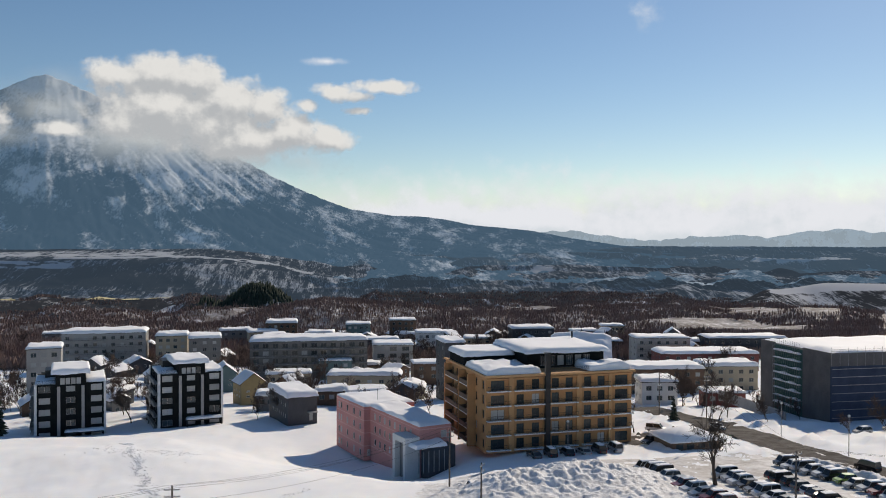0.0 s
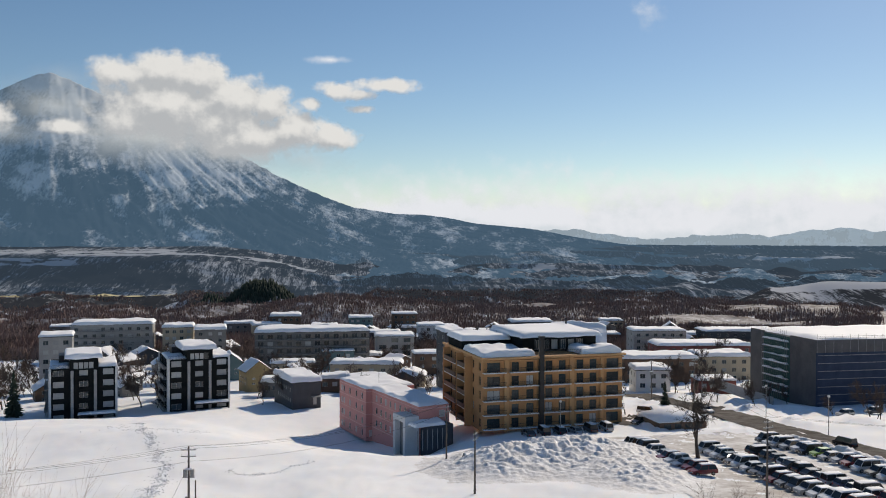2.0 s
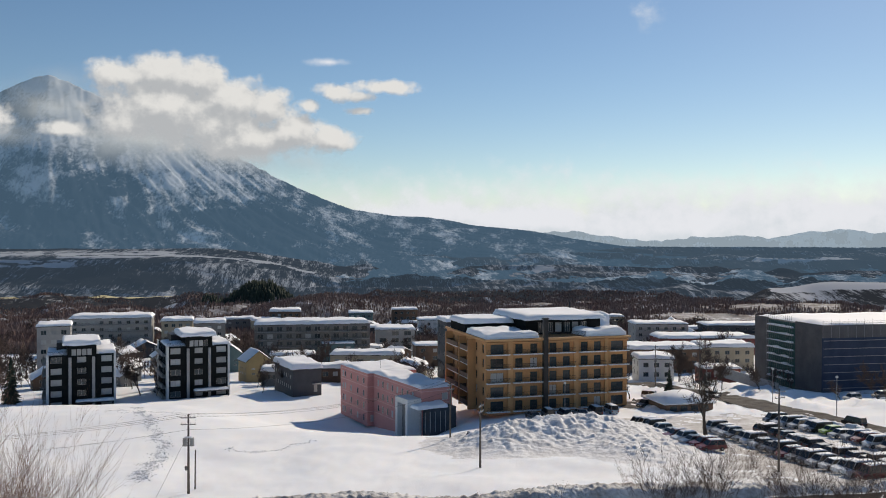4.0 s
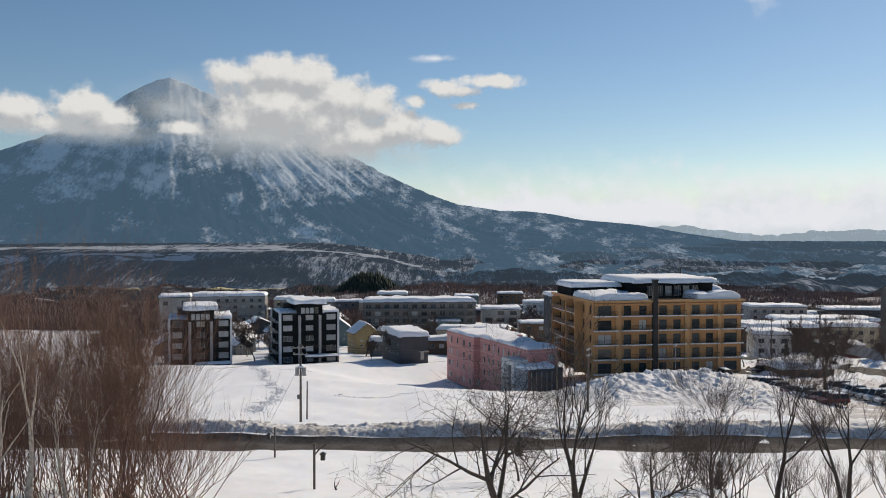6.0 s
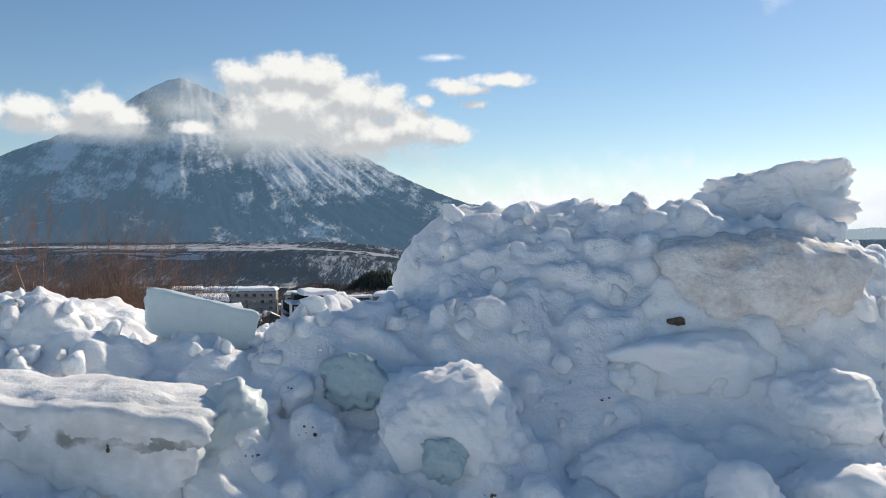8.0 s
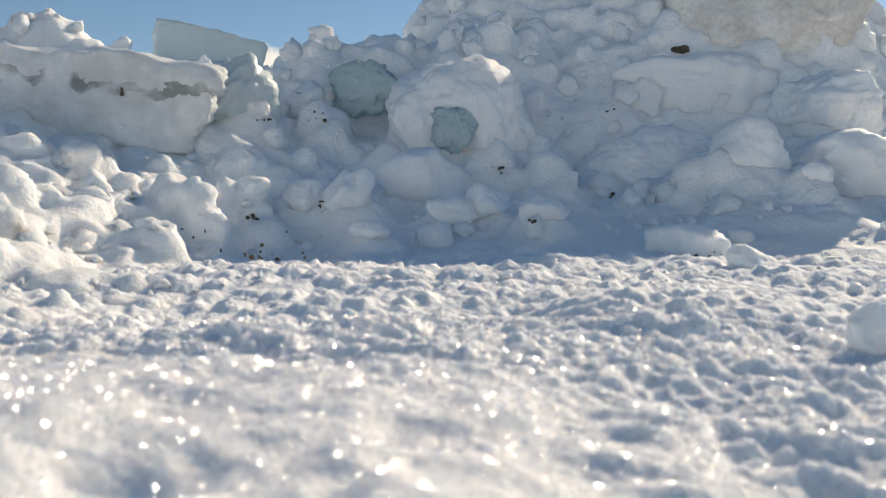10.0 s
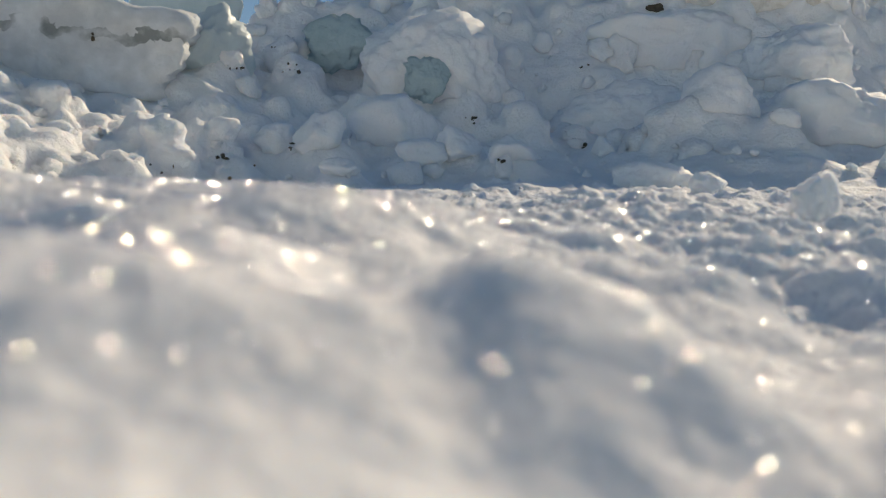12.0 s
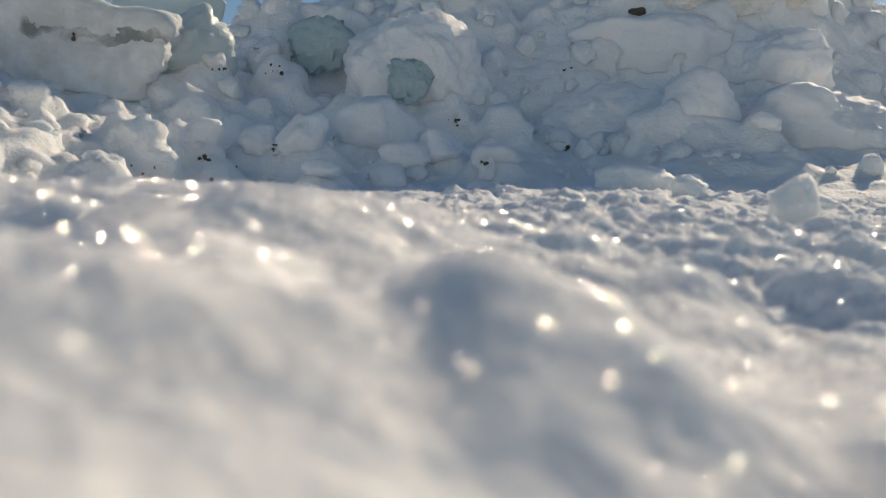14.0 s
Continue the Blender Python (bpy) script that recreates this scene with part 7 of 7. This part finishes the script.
def park(shape, colour, x, y, turn):
    key = (shape, colour)
    z = float(ground_height(x, y) + relief(x, y)) + 0.09
    if key not in _fleet:
        _fleet[key] = car(shape, colour)
        _fleet[key].matrix_world = pose(x, y, z, 0, 0, turn)
        return _fleet[key]
    return copy_thing(_fleet[key], pose(x, y, z, 0, 0, turn))


def car_row(x0, y0, x1, y1, count, turn, seed, near=""):
    rng = random.Random(seed)
    for k in range(count):
        f = k / max(count - 1, 1)
        if rng.random() < 0.06:
            continue
        shape = rng.choice(("van", "van", "suv", "suv", "hatchback", "saloon"))
        colour = rng.choice(("white", "white", "black", "silver", "silver", "grey", "grey", "black", "red", "blue", "white"))
        if k == 6 and seed == 4:
            shape, colour = "hatchback", "green"
        park(shape, colour, x0 + (x1 - x0) * f + rng.uniform(-0.3, 0.3), y0 + (y1 - y0) * f + rng.uniform(-0.15, 0.15), turn + rng.uniform(-3, 3))


car_row(53.5, 160, 55.0, 131, 10, 8, 1)
car_row(65.0, 152, 64.0, 103, 17, 8, 2)
car_row(77.0, 150, 75.5, 104, 16, 188, 3)
car_row(80.5, 161, 84.0, 104, 20, 5, 4)
car_row(38.0, 180.5, 56.0, 184.0, 6, -80, 5)
car_row(21.5, 150.0, 27.5, 151.0, 3, -85, 6)
park("van", "white", 76.0, 205.0, 150)
park("saloon", "white", 90.5, 205.0, 105)
park("suv", "silver", 118.0, 196.0, 10)
park("suv", "grey", 126.0, 197.0, 10)
park("van", "black", 95.0, 158.0, -70)
park("suv", "black", 64.0, 186.0, 30)
park("saloon", "silver", -57.0, 262.0, 40)


# ---- poles, lamps and cables ----
def utility_pole(x, y, height, label, boxy=True, seed=0):
    z = ground_at(x, y) + float(relief(x, y)) - 0.3
    t = thing("utility_pole", pose(x, y, z, 0, 0, seed * 20), label, "pole", "utility poles")
    bm = bmesh.new()
    tube(bm, [(0, 0, 0), (0, 0, height)], [0.17, 0.1], 10)
    part("mast", bm, POLE_WOOD, t, smooth=True)
    for k in range(2):
        part("crossarm", boxes((-0.9, -0.16, height - 0.5 - 0.8 * k, 0.9, -0.1, height - 0.38 - 0.8 * k)), STEEL, t)
        for s in (-0.8, -0.3, 0.3, 0.8):
            b = bmesh.new()
            tube(b, [(s, -0.13, height - 0.38 - 0.8 * k), (s, -0.13, height - 0.2 - 0.8 * k)], [0.05, 0.03], 6)
            part("insulator", b, WHITE_WALL, t)
    if boxy:
        for s in (-1, 1):
            b = bmesh.new()
            tube(b, [(s * 0.42, 0, height * 0.62), (s * 0.42, 0, height * 0.62 + 0.9)], [0.26, 0.26], 10)
            part("transformer", b, PALE_GREY, t)
        part("bracket", boxes((-0.7, -0.06, height * 0.62 - 0.12, 0.7, 0.06, height * 0.62 - 0.02)), STEEL, t)
        part("junction_box", boxes((-0.42, -0.15, height * 0.32, -0.15, 0.15, height * 0.32 + 0.5)), GREY_WALL, t)
        s = part("cap_snow", snow_cap(0.9, 0.5, 0.25, 0.05, 3, 0.4, 8), None, t)
        s.location = (0, 0, height * 0.62 + 0.92)
    return t


def cable(p, q, sag, label="black overhead cable strung between poles"):
    n = 14
    pts = [Vector(p).lerp(Vector(q), k / n) - Vector((0, 0, sag * 4 * (k / n) * (1 - k / n))) for k in range(n + 1)]
    bm = bmesh.new()
    tube(bm, pts, [0.014] * (n + 1), 4)
    ob = new("cable", mesh_of("cable", bm, WIRE))
    tagged(ob, label, "cable", "overhead cables")


utility_pole(-18.5, 108.7, 10.0, "dark utility pole with transformers and snow on it", True, 0)
utility_pole(58.1, 112.0, 11.6, "dark utility pole at the car park edge", False, 1)
utility_pole(18.2, 150.5, 10.5, "thin utility pole beside the portico", False, 2)
utility_pole(19.3, 123.0, 9.5, "grey pole standing in the field corner", False, 3)
utility_pole(78.0, 186.0, 15.0, "tall utility pole beside the street", False, 1)
utility_pole(86.0, 236.0, 12.0, "utility pole by the village street", True, 2)
utility_pole(39.0, 330.0, 10.0, "utility pole between the village houses", False, 2)
for _o, _z in ((-0.8, -9.1), (0.0, -9.4), (0.8, -9.1), (0.0, -11.0)):
    cable((-18.5 + _o, 108.6, _z), (18.2 + _o, 150.3, _z - 3.2), 1.6)
    cable((-18.5 + _o, 108.6, _z), (-75.0 + _o, 92.0, _z + 1.5), 1.8)
for _o, _z in ((-0.8, -7.5), (0.8, -7.5)):
    cable((58.1 + _o, 111.9, _z), (78.0 + _o, 185.9, -10.6), 1.2)
    cable((58.1 + _o, 111.9, _z), (120.0, 96.0, -6.5), 1.5)
    cable((78.0 + _o, 185.9, -10.6), (86.0 + _o, 235.9, -18.5), 1.0)


def prop_post(x, y, height, label):
    z = ground_at(x, y) + float(relief(x, y)) - 0.3
    bm = bmesh.new()
    tube(bm, [(0, 0, 0), (0.05, 0, height)], [0.1, 0.08], 8)
    ob = new("stay_post", mesh_of("stay_post", bm, POLE_WOOD))
    ob.location = (x, y, z)
    tagged(ob, label, "post")


prop_post(-18.3, 112.0, 5.2, "short wooden stay post beside the utility pole")
cable((-18.5, 108.7, -11.5), (-21.5, 104.0, -18.2), 0.0, "steel stay wire running down to the snow")


def street_lamp(x, y, height, label):
    z = ground_at(x, y) + float(relief(x, y)) - 0.2
    t = thing("street_lamp", pose(x, y, z), label, "lamp", "street lamps")
    a, b = bmesh.new(), bmesh.new()
    tube(a, [(0, 0, 0), (0, 0, height)], [0.09, 0.06], 8)
    bmesh.ops.create_uvsphere(b, u_segments=12, v_segments=8, radius=0.28, matrix=Matrix.Translation((0, 0, height + 0.2)))
    part("post", a, STEEL, t)
    part("globe", b, WHITE_WALL, t, "white globe shade")


street_lamp(45.6, 178.5, 7.0, "pale street lamp with a round head by the hotel")
street_lamp(97.0, 190.0, 8.0, "grey street lamp along the slushy street")
street_lamp(99.5, 168.0, 8.0, "grey street lamp along the slushy street")
street_lamp(95.0, 222.0, 8.0, "grey street lamp along the slushy street")


def garden_lamp(x, y, height, label, turn):
    z = ground_at(x, y) + float(relief(x, y)) - 0.2
    t = thing("garden_lamp", pose(x, y, z, 0, 0, turn), label, "lamp", "lantern posts")
    part("post", boxes((-0.07, -0.07, 0, 0.07, 0.07, height)), POLE_WOOD, t)
    bm = bmesh.new()
    tube(bm, [(0, 0, height - 0.75), (0.35, 0, height - 0.35), (0.75, 0, height - 0.05)], [0.05, 0.05, 0.04], 6)
    part("bracket", bm, POLE_WOOD, t)
    lan = part("lantern", boxes((0.42, -0.13, height - 1.05, 0.68, 0.13, height - 0.7)), BLACK_METAL, t, "small black lantern")
    part("lantern_pane", boxes((0.4, -0.09, height - 1.0, 0.7, 0.09, height - 0.76)), LAMP_GLASS, lan)
    part("lantern_cap", boxes((0.36, -0.19, height - 0.7, 0.74, 0.19, height - 0.64), (0.46, -0.09, height - 0.64, 0.64, 0.09, height - 0.56)), BLACK_METAL, lan)


garden_lamp(-8.1, 55.8, 3.1, "wooden lantern post with a black lantern on the slope", 0)
garden_lamp(-15.9, 81.0, 3.0, "wooden lantern post with a lantern near the road", 180)


def stump(x, y):
    z = ground_at(x, y) + float(relief(x, y)) - 0.1
    t = bare_tree(x, y, 1.5, 0.09, 88, "broken dead sapling sticking out of the snow", (-0.3, 0), 2, (2, 3), 0.6, 0.2, name="dead_sapling")
    return t


stump(-6.6, 55.5)
